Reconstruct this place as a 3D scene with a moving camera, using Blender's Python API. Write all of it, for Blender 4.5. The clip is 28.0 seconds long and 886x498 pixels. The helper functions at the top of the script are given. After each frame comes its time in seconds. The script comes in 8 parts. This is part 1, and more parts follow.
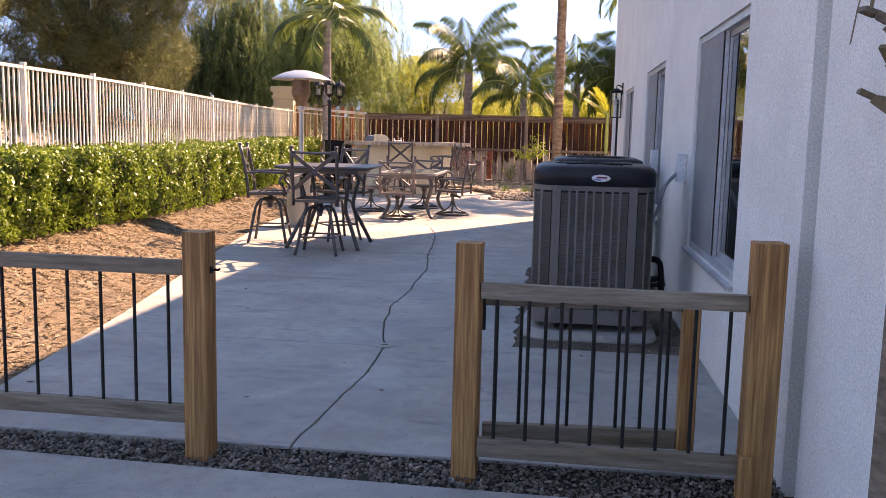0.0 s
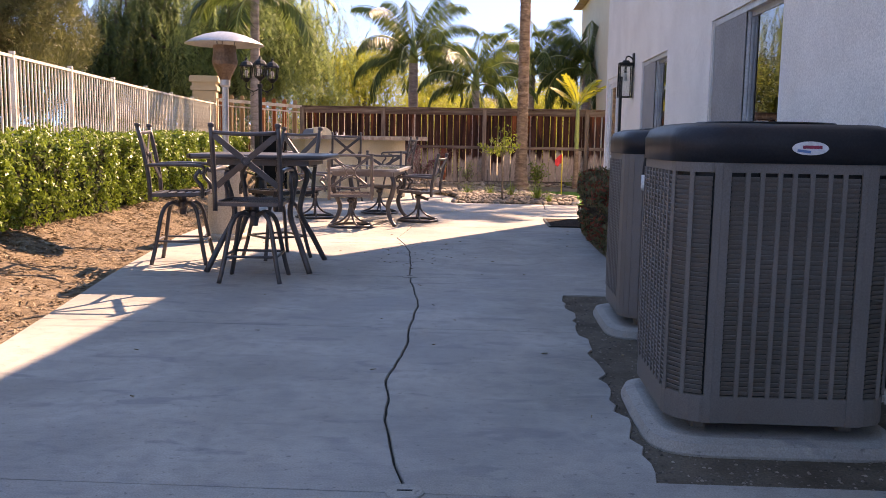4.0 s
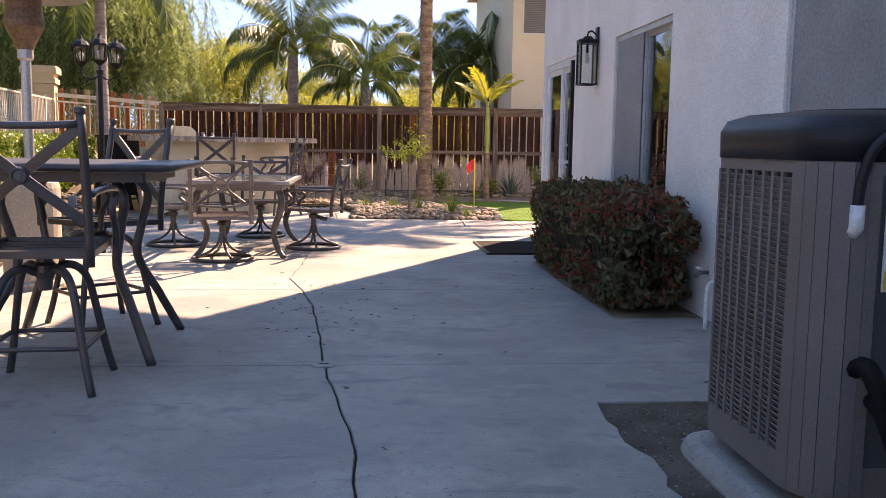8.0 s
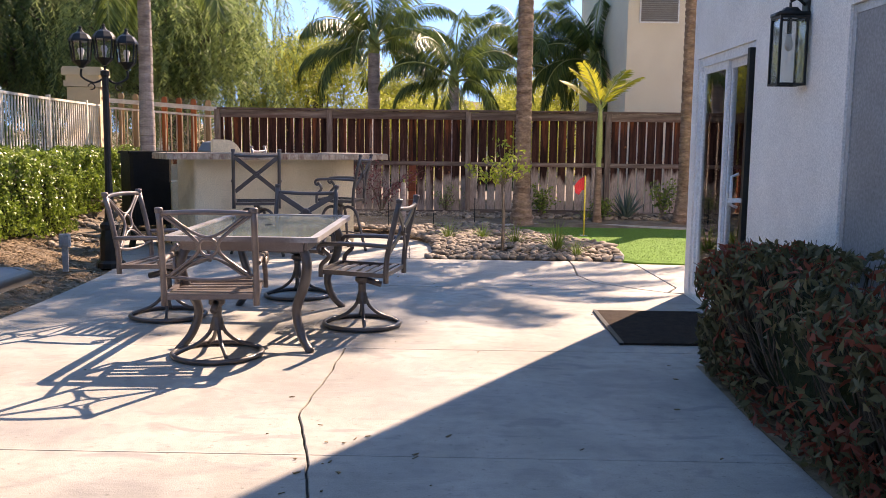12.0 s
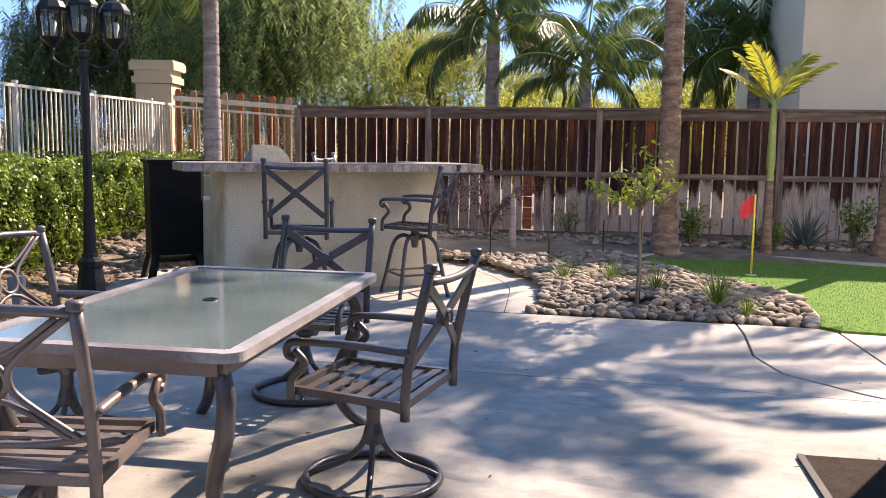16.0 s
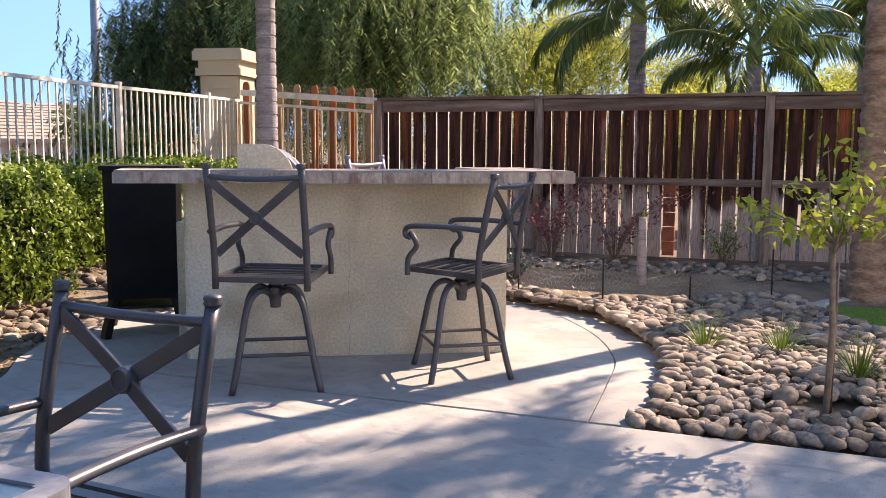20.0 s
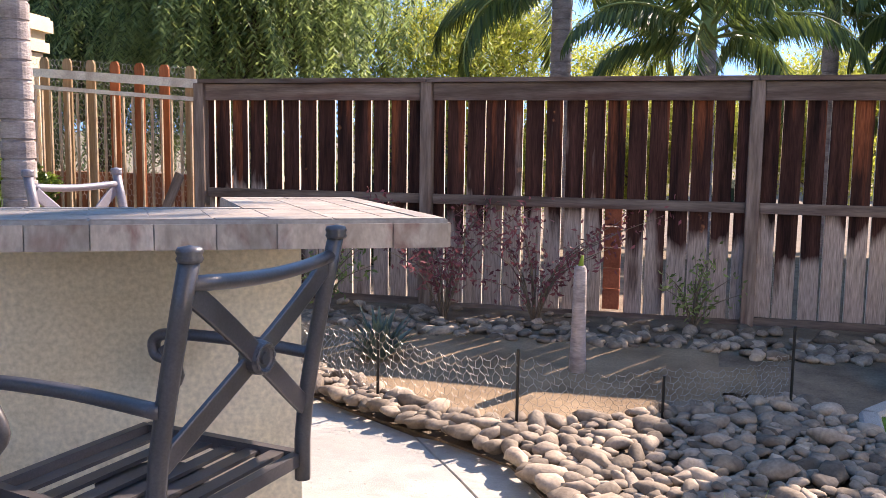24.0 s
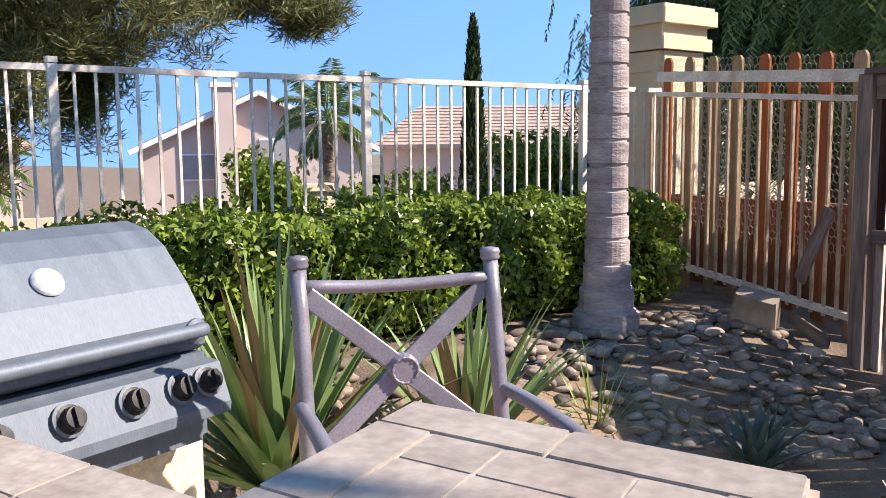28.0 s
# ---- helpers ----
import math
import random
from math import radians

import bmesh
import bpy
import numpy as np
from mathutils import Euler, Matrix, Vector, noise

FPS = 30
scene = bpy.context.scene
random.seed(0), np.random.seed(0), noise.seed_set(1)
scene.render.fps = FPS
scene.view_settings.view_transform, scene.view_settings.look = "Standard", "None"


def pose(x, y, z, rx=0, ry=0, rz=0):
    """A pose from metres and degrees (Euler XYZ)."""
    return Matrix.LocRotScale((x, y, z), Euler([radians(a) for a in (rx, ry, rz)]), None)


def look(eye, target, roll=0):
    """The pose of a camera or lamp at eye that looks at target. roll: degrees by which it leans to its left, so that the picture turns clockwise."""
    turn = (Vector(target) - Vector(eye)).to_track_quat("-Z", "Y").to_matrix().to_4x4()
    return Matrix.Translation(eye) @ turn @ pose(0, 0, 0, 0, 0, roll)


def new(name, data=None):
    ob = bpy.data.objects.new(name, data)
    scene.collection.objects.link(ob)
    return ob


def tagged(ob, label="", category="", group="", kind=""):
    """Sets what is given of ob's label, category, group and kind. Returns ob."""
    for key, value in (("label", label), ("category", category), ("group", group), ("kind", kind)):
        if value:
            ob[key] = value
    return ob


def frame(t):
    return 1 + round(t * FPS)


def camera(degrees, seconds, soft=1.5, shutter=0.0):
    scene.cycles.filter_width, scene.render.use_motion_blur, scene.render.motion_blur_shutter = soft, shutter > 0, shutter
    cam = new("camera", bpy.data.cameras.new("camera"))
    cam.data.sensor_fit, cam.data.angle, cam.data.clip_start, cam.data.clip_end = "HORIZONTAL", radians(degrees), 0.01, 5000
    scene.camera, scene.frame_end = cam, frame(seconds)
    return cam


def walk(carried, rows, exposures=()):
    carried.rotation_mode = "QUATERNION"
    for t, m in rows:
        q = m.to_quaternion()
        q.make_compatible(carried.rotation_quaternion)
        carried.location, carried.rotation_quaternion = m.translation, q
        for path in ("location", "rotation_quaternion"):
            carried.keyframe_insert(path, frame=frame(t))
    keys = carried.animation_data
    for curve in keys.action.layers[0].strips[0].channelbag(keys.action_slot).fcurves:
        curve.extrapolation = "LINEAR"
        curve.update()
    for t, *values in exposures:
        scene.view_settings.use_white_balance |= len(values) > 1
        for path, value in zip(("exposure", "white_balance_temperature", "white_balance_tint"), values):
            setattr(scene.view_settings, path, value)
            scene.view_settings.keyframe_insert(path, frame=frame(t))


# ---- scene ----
cam = camera(53.0, 28.0, soft=0.5)
PATH = [
    (0, (0.024, -0.656, 1.382), (-0.226, 1.311, 1.121), 1.32),
    (0.5, (-0.077, -0.253, 1.307), (-0.335, 1.712, 1.039), 1.50),
    (1, (-0.273, 0.114, 1.211), (-0.511, 2.082, 0.946), 1.50),
    (1.5, (-0.38, 0.412, 1.164), (-0.6, 2.383, 0.905), 1.30),
    (2, (-0.44, 0.8, 1.157), (-0.662, 2.771, 0.9), 1.14),
    (2.5, (-0.565, 1.155, 1.147), (-0.766, 3.129, 0.893), 1.14),
    (3, (-0.633, 1.526, 1.126), (-0.766, 3.506, 0.876), 0.87),
    (3.5, (-0.724, 1.88, 1.102), (-0.835, 3.861, 0.854), 0.96),
    (5.5, (-0.962, 3.182, 1.153), (-0.993, 5.168, 0.916), 0.59),
    (6, (-0.958, 3.586, 1.088), (-0.997, 5.571, 0.848), 0.55),
    (6.5, (-1.047, 3.978, 1.059), (-1.161, 5.96, 0.818), 0.66),
    (7, (-1.095, 4.336, 1.08), (-1.217, 6.318, 0.844), 0.59),
    (7.5, (-1.069, 4.702, 1.092), (-1.097, 6.687, 0.855), 0.57),
    (8, (-1.234, 5.028, 1.07), (-1.05, 7.006, 0.839), 0.90),
    (8.5, (-1.308, 5.444, 1.086), (-1.037, 7.412, 0.855), 0.72),
    (9, (-1.364, 5.832, 1.115), (-1.093, 7.8, 0.882), 0.35),
    (9.5, (-1.308, 6.18, 1.143), (-1.039, 8.148, 0.91), -0.00),
    (10, (-1.243, 6.519, 1.19), (-1.034, 8.494, 0.957), 0.12),
    (10.5, (-1.247, 6.857, 1.211), (-1.151, 8.841, 0.98), 0.45),
    (11, (-1.144, 7.21, 1.232), (-1.082, 9.196, 0.998), 0.35),
    (11.5, (-1.1, 7.606, 1.268), (-1.101, 9.592, 1.031), 0.43),
    (13.5, (-0.887, 9.14, 1.338), (-0.97, 11.124, 1.096), 1.60),
    (14, (-0.87, 9.483, 1.319), (-1.122, 11.452, 1.074), 2.29),
    (14.5, (-0.876, 9.825, 1.33), (-1.215, 11.781, 1.087), 1.78),
    (15, (-0.803, 10.181, 1.344), (-1.154, 12.136, 1.104), 1.31),
    (15.5, (-0.85, 10.546, 1.347), (-1.194, 12.502, 1.107), 1.09),
    (16, (-0.884, 10.908, 1.337), (-1.219, 12.865, 1.101), 0.84),
    (16.5, (-0.875, 11.279, 1.364), (-1.211, 13.237, 1.128), 0.71),
    (17, (-0.9, 11.609, 1.384), (-1.301, 13.554, 1.151), 0.06),
    (17.5, (-0.867, 11.966, 1.365), (-1.344, 13.895, 1.132), 0.23),
    (18, (-0.885, 12.337, 1.348), (-1.39, 14.257, 1.111), 0.45),
    (18.5, (-0.884, 12.706, 1.354), (-1.426, 14.617, 1.121), 0.40),
    (19, (-0.847, 13.093, 1.34), (-1.448, 14.987, 1.108), 0.34),
    (19.5, (-0.861, 13.409, 1.317), (-1.515, 15.284, 1.085), 0.36),
    (20, (-0.809, 13.826, 1.29), (-1.499, 15.69, 1.061), 0.36),
    (20.5, (-0.854, 14.163, 1.295), (-1.584, 16.01, 1.063), 0.35),
    (21, (-0.868, 14.515, 1.298), (-1.621, 16.354, 1.067), 0.52),
    (21.5, (-0.879, 14.898, 1.294), (-1.617, 16.743, 1.067), 0.75),
    (22, (-1.003, 15.291, 1.283), (-1.677, 17.16, 1.059), 1.13),
    (22.5, (-1.036, 15.673, 1.291), (-1.599, 17.579, 1.068), 1.03),
    (24.5, (-1.427, 17.292, 1.334), (-1.943, 19.211, 1.107), 0.82),
    (25, (-1.442, 17.636, 1.337), (-2.066, 19.523, 1.107), 0.45),
    (25.5, (-1.508, 17.978, 1.37), (-2.383, 19.76, 1.129), -0.26),
    (26, (-1.666, 18.207, 1.411), (-2.751, 19.871, 1.177), 0.03),
    (26.5, (-1.695, 18.463, 1.437), (-2.952, 20.0, 1.202), -0.11),
    (27, (-1.762, 18.742, 1.461), (-3.163, 20.15, 1.227), -0.19),
    (27.5, (-1.864, 18.946, 1.484), (-3.46, 20.129, 1.251), -0.30),
    (28, (-1.921, 19.197, 1.458), (-3.684, 20.112, 1.228), -0.59),
]
walk(cam, [(t, look(eye, target, roll)) for t, eye, target, roll in PATH], [(0.0, 2.2, 12300, 40), (2.0, 2.16, 12150, 39), (3.0, 2.07, 12060, 39), (7.0, 1.96, 11760, 37), (9.0, 2.03, 11600, 36), (10.0, 1.98, 11000, 34), (11.0, 1.82, 10400, 32), (14.0, 1.82, 8600, 26), (22.0, 1.95, 8900, 29), (25.3, 2.1, 7700, 23), (26.0, 1.78, 7700, 22), (28.0, 1.6, 7500, 21)])

# ---- light ----
SUN_EL, SUN_AZ = radians(39.3), radians(31.0)
world = bpy.data.worlds.new("sky")
scene.world = world
world.use_nodes = True
wn = world.node_tree.nodes
sky = wn.new("ShaderNodeTexSky")
sky.sky_type, sky.sun_disc = "NISHITA", False
sky.sun_elevation, sky.sun_rotation = SUN_EL, SUN_AZ
sky.air_density, sky.dust_density, sky.ozone_density = 1.0, 0.0, 2.0
wn["Background"].inputs["Strength"].default_value = 0.138
# clear dry air: the sky stays blue down to the horizon
place, lift = wn.new("ShaderNodeTexCoord"), wn.new("ShaderNodeVectorMath")
lift.operation = "MULTIPLY_ADD"
lift.inputs[1].default_value, lift.inputs[2].default_value = (1.0, 1.0, 0.6), (0.0, 0.0, 0.4)
world.node_tree.links.new(place.outputs["Generated"], lift.inputs[0])
world.node_tree.links.new(lift.outputs[0], sky.inputs["Vector"])
rich = wn.new("ShaderNodeHueSaturation")
rich.inputs["Saturation"].default_value = 1.24
world.node_tree.links.new(sky.outputs[0], rich.inputs["Color"])
world.node_tree.links.new(rich.outputs[0], wn["Background"].inputs["Color"])
sun_dir = Vector((math.sin(SUN_AZ) * math.cos(SUN_EL), math.cos(SUN_AZ) * math.cos(SUN_EL), math.sin(SUN_EL)))
sun_data = bpy.data.lights.new("sun", "SUN")
sun_data.energy, sun_data.angle, sun_data.color = 3.4, radians(0.53), (1.0, 0.99, 0.93)
sun = new("sun", sun_data)
sun.matrix_world = look(sun_dir * 60, (0, 0, 0))


# ---- materials ----
def nodes_of(name):
    m = bpy.data.materials.new(name)
    m.use_nodes = True
    return m, m.node_tree.nodes, m.node_tree.links, m.node_tree.nodes["Principled BSDF"]


def mat(name, dark, light, scale=6.0, rough=0.6, bump=0.15, metal=0.0, stretch=(1, 1, 1), fine=60.0,
        stain=None, stain_scale=1.2, stain_amount=0.5, piece=0.0, dist=0.004, detail=6.0, spec=0.5, island=False):
    """A surface with a coarse mix of two colours, fine grain, stains and relief."""
    m, n, l, p = nodes_of(name)
    tc = n.new("ShaderNodeTexCoord")
    mp = n.new("ShaderNodeMapping")
    mp.inputs["Scale"].default_value = stretch
    l.new(tc.outputs["Object"], mp.inputs["Vector"])
    big = n.new("ShaderNodeTexNoise")
    big.inputs["Scale"].default_value, big.inputs["Detail"].default_value = scale, detail
    l.new(mp.outputs[0], big.inputs["Vector"])
    small = n.new("ShaderNodeTexNoise")
    small.inputs["Scale"].default_value, small.inputs["Detail"].default_value = fine, 4
    l.new(mp.outputs[0], small.inputs["Vector"])
    ramp = n.new("ShaderNodeMapRange")
    ramp.inputs[1].default_value, ramp.inputs[2].default_value = 0.3, 0.7
    l.new(big.outputs[0], ramp.inputs[0])
    mix = n.new("ShaderNodeMix")
    mix.data_type = "RGBA"
    mix.inputs[6].default_value, mix.inputs[7].default_value = (*dark, 1), (*light, 1)
    l.new(ramp.outputs[0], mix.inputs[0])
    colour = mix.outputs[2]
    grain = n.new("ShaderNodeMapRange")
    grain.inputs[1].default_value, grain.inputs[2].default_value = 0.3, 0.7
    grain.inputs[3].default_value, grain.inputs[4].default_value = 0.82, 1.15
    l.new(small.outputs[0], grain.inputs[0])
    factor = grain.outputs[0]
    if piece:
        info = n.new("ShaderNodeNewGeometry") if island else n.new("ShaderNodeObjectInfo")
        pr = n.new("ShaderNodeMapRange")
        pr.inputs[3].default_value, pr.inputs[4].default_value = 1 - piece, 1 + piece
        l.new(info.outputs["Random Per Island" if island else "Random"], pr.inputs[0])
        mul = n.new("ShaderNodeMath")
        mul.operation = "MULTIPLY"
        l.new(factor, mul.inputs[0]), l.new(pr.outputs[0], mul.inputs[1])
        factor = mul.outputs[0]
    if stain:
        st = n.new("ShaderNodeTexNoise")
        st.inputs["Scale"].default_value, st.inputs["Detail"].default_value = stain_scale, 5
        st.inputs["Distortion"].default_value = 0.6
        l.new(mp.outputs[0], st.inputs["Vector"])
        sr = n.new("ShaderNodeMapRange")
        sr.inputs[1].default_value, sr.inputs[2].default_value, sr.inputs[4].default_value = 0.48, 0.68, stain_amount
        l.new(st.outputs[0], sr.inputs[0])
        m2 = n.new("ShaderNodeMix")
        m2.data_type = "RGBA"
        m2.inputs[7].default_value = (*stain, 1)
        l.new(sr.outputs[0], m2.inputs[0]), l.new(colour, m2.inputs[6])
        colour = m2.outputs[2]
    vm = n.new("ShaderNodeVectorMath")
    vm.operation = "SCALE"
    l.new(colour, vm.inputs[0]), l.new(factor, vm.inputs["Scale"])
    l.new(vm.outputs[0], p.inputs["Base Color"])
    p.inputs["Roughness"].default_value, p.inputs["Metallic"].default_value = rough, metal
    p.inputs["Specular IOR Level"].default_value = spec if rough < 0.75 else 0.15
    rr = n.new("ShaderNodeMapRange")
    rr.inputs[3].default_value, rr.inputs[4].default_value = max(rough - 0.08, 0.02), min(rough + 0.1, 1)
    l.new(big.outputs[0], rr.inputs[0]), l.new(rr.outputs[0], p.inputs["Roughness"])
    if bump:
        b = n.new("ShaderNodeBump")
        b.inputs["Strength"].default_value, b.inputs["Distance"].default_value = bump, dist
        l.new(small.outputs[0], b.inputs["Height"]), l.new(b.outputs[0], p.inputs["Normal"])
    return m


def concrete_mat():
    """Brushed concrete: blotches, darker damp stains, pale streaks, speckle and fine pits."""
    m, n, l, p = nodes_of("concrete")
    tc = n.new("ShaderNodeTexCoord")

    def noise_tex(scale, detail=6.0, distort=0.0, stretch=None):
        t = n.new("ShaderNodeTexNoise")
        t.inputs["Scale"].default_value, t.inputs["Detail"].default_value, t.inputs["Distortion"].default_value = scale, detail, distort
        src = tc.outputs["Object"]
        if stretch:
            mp = n.new("ShaderNodeMapping")
            mp.inputs["Scale"].default_value, mp.inputs["Rotation"].default_value = stretch, (0, 0, 0.5)
            l.new(src, mp.inputs["Vector"])
            src = mp.outputs[0]
        l.new(src, t.inputs["Vector"])
        return t.outputs[0]

    def level(src, a, b, c, d):
        r = n.new("ShaderNodeMapRange")
        for k, v in enumerate((a, b, c, d)):
            r.inputs[k + 1].default_value = v
        l.new(src, r.inputs[0])
        return r.outputs[0]

    def blend(f, base, colour):
        x = n.new("ShaderNodeMix")
        x.data_type = "RGBA"
        x.inputs[7].default_value = (*colour, 1)
        l.new(f, x.inputs[0])
        if isinstance(base, tuple):
            x.inputs[6].default_value = (*base, 1)
        else:
            l.new(base, x.inputs[6])
        return x.outputs[2]

    c = blend(level(noise_tex(1.3, 8), 0.35, 0.65, 0, 1), (0.289, 0.272, 0.245), (0.395, 0.371, 0.336))
    c = blend(level(noise_tex(0.75, 9, 0.5), 0.49, 0.63, 0, 0.42), c, (0.205, 0.200, 0.201))
    c = blend(level(noise_tex(2.0, 8, 0.8, (0.85, 1.2, 1)), 0.52, 0.68, 0, 0.4), c, (0.456, 0.436, 0.403))
    c = blend(level(noise_tex(4.5, 9, 0.4), 0.55, 0.68, 0, 0.42), c, (0.220, 0.210, 0.201))
    c = blend(level(noise_tex(13, 10, 0.3), 0.46, 0.7, 0, 0.34), c, (0.190, 0.184, 0.178))
    c = blend(level(noise_tex(2.6, 10, 0.6, (1, 2.6, 1)), 0.6, 0.66, 0, 0.5), c, (0.182, 0.180, 0.186))
    c = blend(level(noise_tex(5, 4, 0.1, (1.5, 40, 1)), 0.5, 0.7, 0, 0.22), c, (0.456, 0.436, 0.411))
    c = blend(level(noise_tex(38, 3), 0.64, 0.72, 0, 0.65), c, (0.129, 0.119, 0.111))
    fine = noise_tex(160, 4)
    info = n.new("ShaderNodeObjectInfo")
    f1, f2 = level(fine, 0.3, 0.7, 0.82, 1.16), level(info.outputs["Random"], 0, 1, 0.95, 1.05)
    mul = n.new("ShaderNodeMath")
    mul.operation = "MULTIPLY"
    l.new(f1, mul.inputs[0]), l.new(f2, mul.inputs[1])
    vm = n.new("ShaderNodeVectorMath")
    vm.operation = "SCALE"
    l.new(c, vm.inputs[0]), l.new(mul.outputs[0], vm.inputs["Scale"])
    l.new(vm.outputs[0], p.inputs["Base Color"])
    l.new(level(noise_tex(0.75, 6, 0.8), 0.4, 0.65, 0.85, 0.6), p.inputs["Roughness"])
    p.inputs["Specular IOR Level"].default_value = 0.35
    b = n.new("ShaderNodeBump")
    b.inputs["Strength"].default_value, b.inputs["Distance"].default_value = 0.35, 0.004
    l.new(fine, b.inputs["Height"]), l.new(b.outputs[0], p.inputs["Normal"])
    return m


def plank_mat():
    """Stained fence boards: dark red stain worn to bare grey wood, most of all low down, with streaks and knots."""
    m, n, l, p = nodes_of("stained_plank")
    tc, info = n.new("ShaderNodeTexCoord"), n.new("ShaderNodeObjectInfo")
    off = n.new("ShaderNodeVectorMath")
    off.operation = "ADD"
    comb = n.new("ShaderNodeVectorMath")
    comb.operation = "SCALE"
    comb.inputs[0].default_value = (7.0, 3.0, 11.0)
    l.new(info.outputs["Random"], comb.inputs["Scale"])
    l.new(tc.outputs["Object"], off.inputs[0]), l.new(comb.outputs[0], off.inputs[1])

    def noise_tex(scale, stretch, detail=5.0):
        mp, t = n.new("ShaderNodeMapping"), n.new("ShaderNodeTexNoise")
        mp.inputs["Scale"].default_value = stretch
        t.inputs["Scale"].default_value, t.inputs["Detail"].default_value = scale, detail
        l.new(off.outputs[0], mp.inputs["Vector"]), l.new(mp.outputs[0], t.inputs["Vector"])
        return t.outputs[0]

    def level(src, a, b, c, d):
        r = n.new("ShaderNodeMapRange")
        for k, v in enumerate((a, b, c, d)):
            r.inputs[k + 1].default_value = v
        l.new(src, r.inputs[0])
        return r.outputs[0]

    def blend(f, base, colour):
        x = n.new("ShaderNodeMix")
        x.data_type = "RGBA"
        x.inputs[7].default_value = (*colour, 1)
        l.new(f, x.inputs[0])
        if isinstance(base, tuple):
            x.inputs[6].default_value = (*base, 1)
        else:
            l.new(base, x.inputs[6])
        return x.outputs[2]

    c = blend(level(noise_tex(3.0, (5, 5, 0.35)), 0.35, 0.65, 0, 1), (0.02, 0.01, 0.009), (0.08, 0.034, 0.027))
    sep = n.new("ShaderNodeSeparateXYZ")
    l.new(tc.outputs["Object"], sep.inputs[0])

    def plus(a, b):
        q = n.new("ShaderNodeMath")
        q.operation = "ADD"
        l.new(a, q.inputs[0]), l.new(b, q.inputs[1])
        return q.outputs[0]

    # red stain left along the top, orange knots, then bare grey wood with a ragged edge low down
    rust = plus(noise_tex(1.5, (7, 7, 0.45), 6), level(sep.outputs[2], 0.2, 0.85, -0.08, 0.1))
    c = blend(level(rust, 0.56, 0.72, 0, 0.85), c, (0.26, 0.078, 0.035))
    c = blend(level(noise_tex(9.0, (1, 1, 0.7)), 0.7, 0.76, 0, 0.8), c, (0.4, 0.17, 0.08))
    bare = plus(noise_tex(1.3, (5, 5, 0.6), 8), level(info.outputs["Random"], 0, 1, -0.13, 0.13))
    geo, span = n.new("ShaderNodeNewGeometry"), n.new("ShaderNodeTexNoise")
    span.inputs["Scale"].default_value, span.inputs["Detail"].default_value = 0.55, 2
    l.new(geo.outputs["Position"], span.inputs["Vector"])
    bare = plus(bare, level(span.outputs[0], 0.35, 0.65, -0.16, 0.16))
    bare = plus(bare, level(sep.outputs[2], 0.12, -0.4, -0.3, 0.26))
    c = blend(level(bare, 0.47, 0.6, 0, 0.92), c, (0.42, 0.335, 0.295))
    fine = noise_tex(26, (6, 6, 0.4), 4)
    vm = n.new("ShaderNodeVectorMath")
    vm.operation = "SCALE"
    l.new(c, vm.inputs[0]), l.new(level(fine, 0.3, 0.7, 0.6, 1.35), vm.inputs["Scale"])
    l.new(vm.outputs[0], p.inputs["Base Color"])
    p.inputs["Roughness"].default_value, p.inputs["Specular IOR Level"].default_value = 0.85, 0.12
    b = n.new("ShaderNodeBump")
    b.inputs["Strength"].default_value, b.inputs["Distance"].default_value = 0.5, 0.004
    l.new(fine, b.inputs["Height"]), l.new(b.outputs[0], p.inputs["Normal"])
    return m


def leaf_mat(name, dark, light, glow=0.45, rough=0.5, scale=1.5):
    """Leaves: each its own tint, and light that passes through them."""
    m, n, l, p = nodes_of(name)
    geo = n.new("ShaderNodeNewGeometry")
    tc = n.new("ShaderNodeTexCoord")
    big = n.new("ShaderNodeTexNoise")
    big.inputs["Scale"].default_value = scale
    l.new(tc.outputs["Object"], big.inputs["Vector"])
    add = n.new("ShaderNodeMath")
    add.operation = "ADD"
    l.new(geo.outputs["Random Per Island"], add.inputs[0]), l.new(big.outputs[0], add.inputs[1])
    half = n.new("ShaderNodeMapRange")
    half.inputs[1].default_value, half.inputs[2].default_value = 0.35, 1.25
    l.new(add.outputs[0], half.inputs[0])
    mix = n.new("ShaderNodeMix")
    mix.data_type = "RGBA"
    mix.inputs[6].default_value, mix.inputs[7].default_value = (*dark, 1), (*light, 1)
    l.new(half.outputs[0], mix.inputs[0])
    l.new(mix.outputs[2], p.inputs["Base Color"])
    p.inputs["Roughness"].default_value = rough
    p.inputs["Specular IOR Level"].default_value = 0.3
    tr = n.new("ShaderNodeBsdfTranslucent")
    l.new(mix.outputs[2], tr.inputs["Color"])
    ms = n.new("ShaderNodeMixShader")
    ms.inputs[0].default_value = glow
    l.new(p.outputs[0], ms.inputs[1]), l.new(tr.outputs[0], ms.inputs[2])
    l.new(ms.outputs[0], n["Material Output"].inputs["Surface"])
    return m


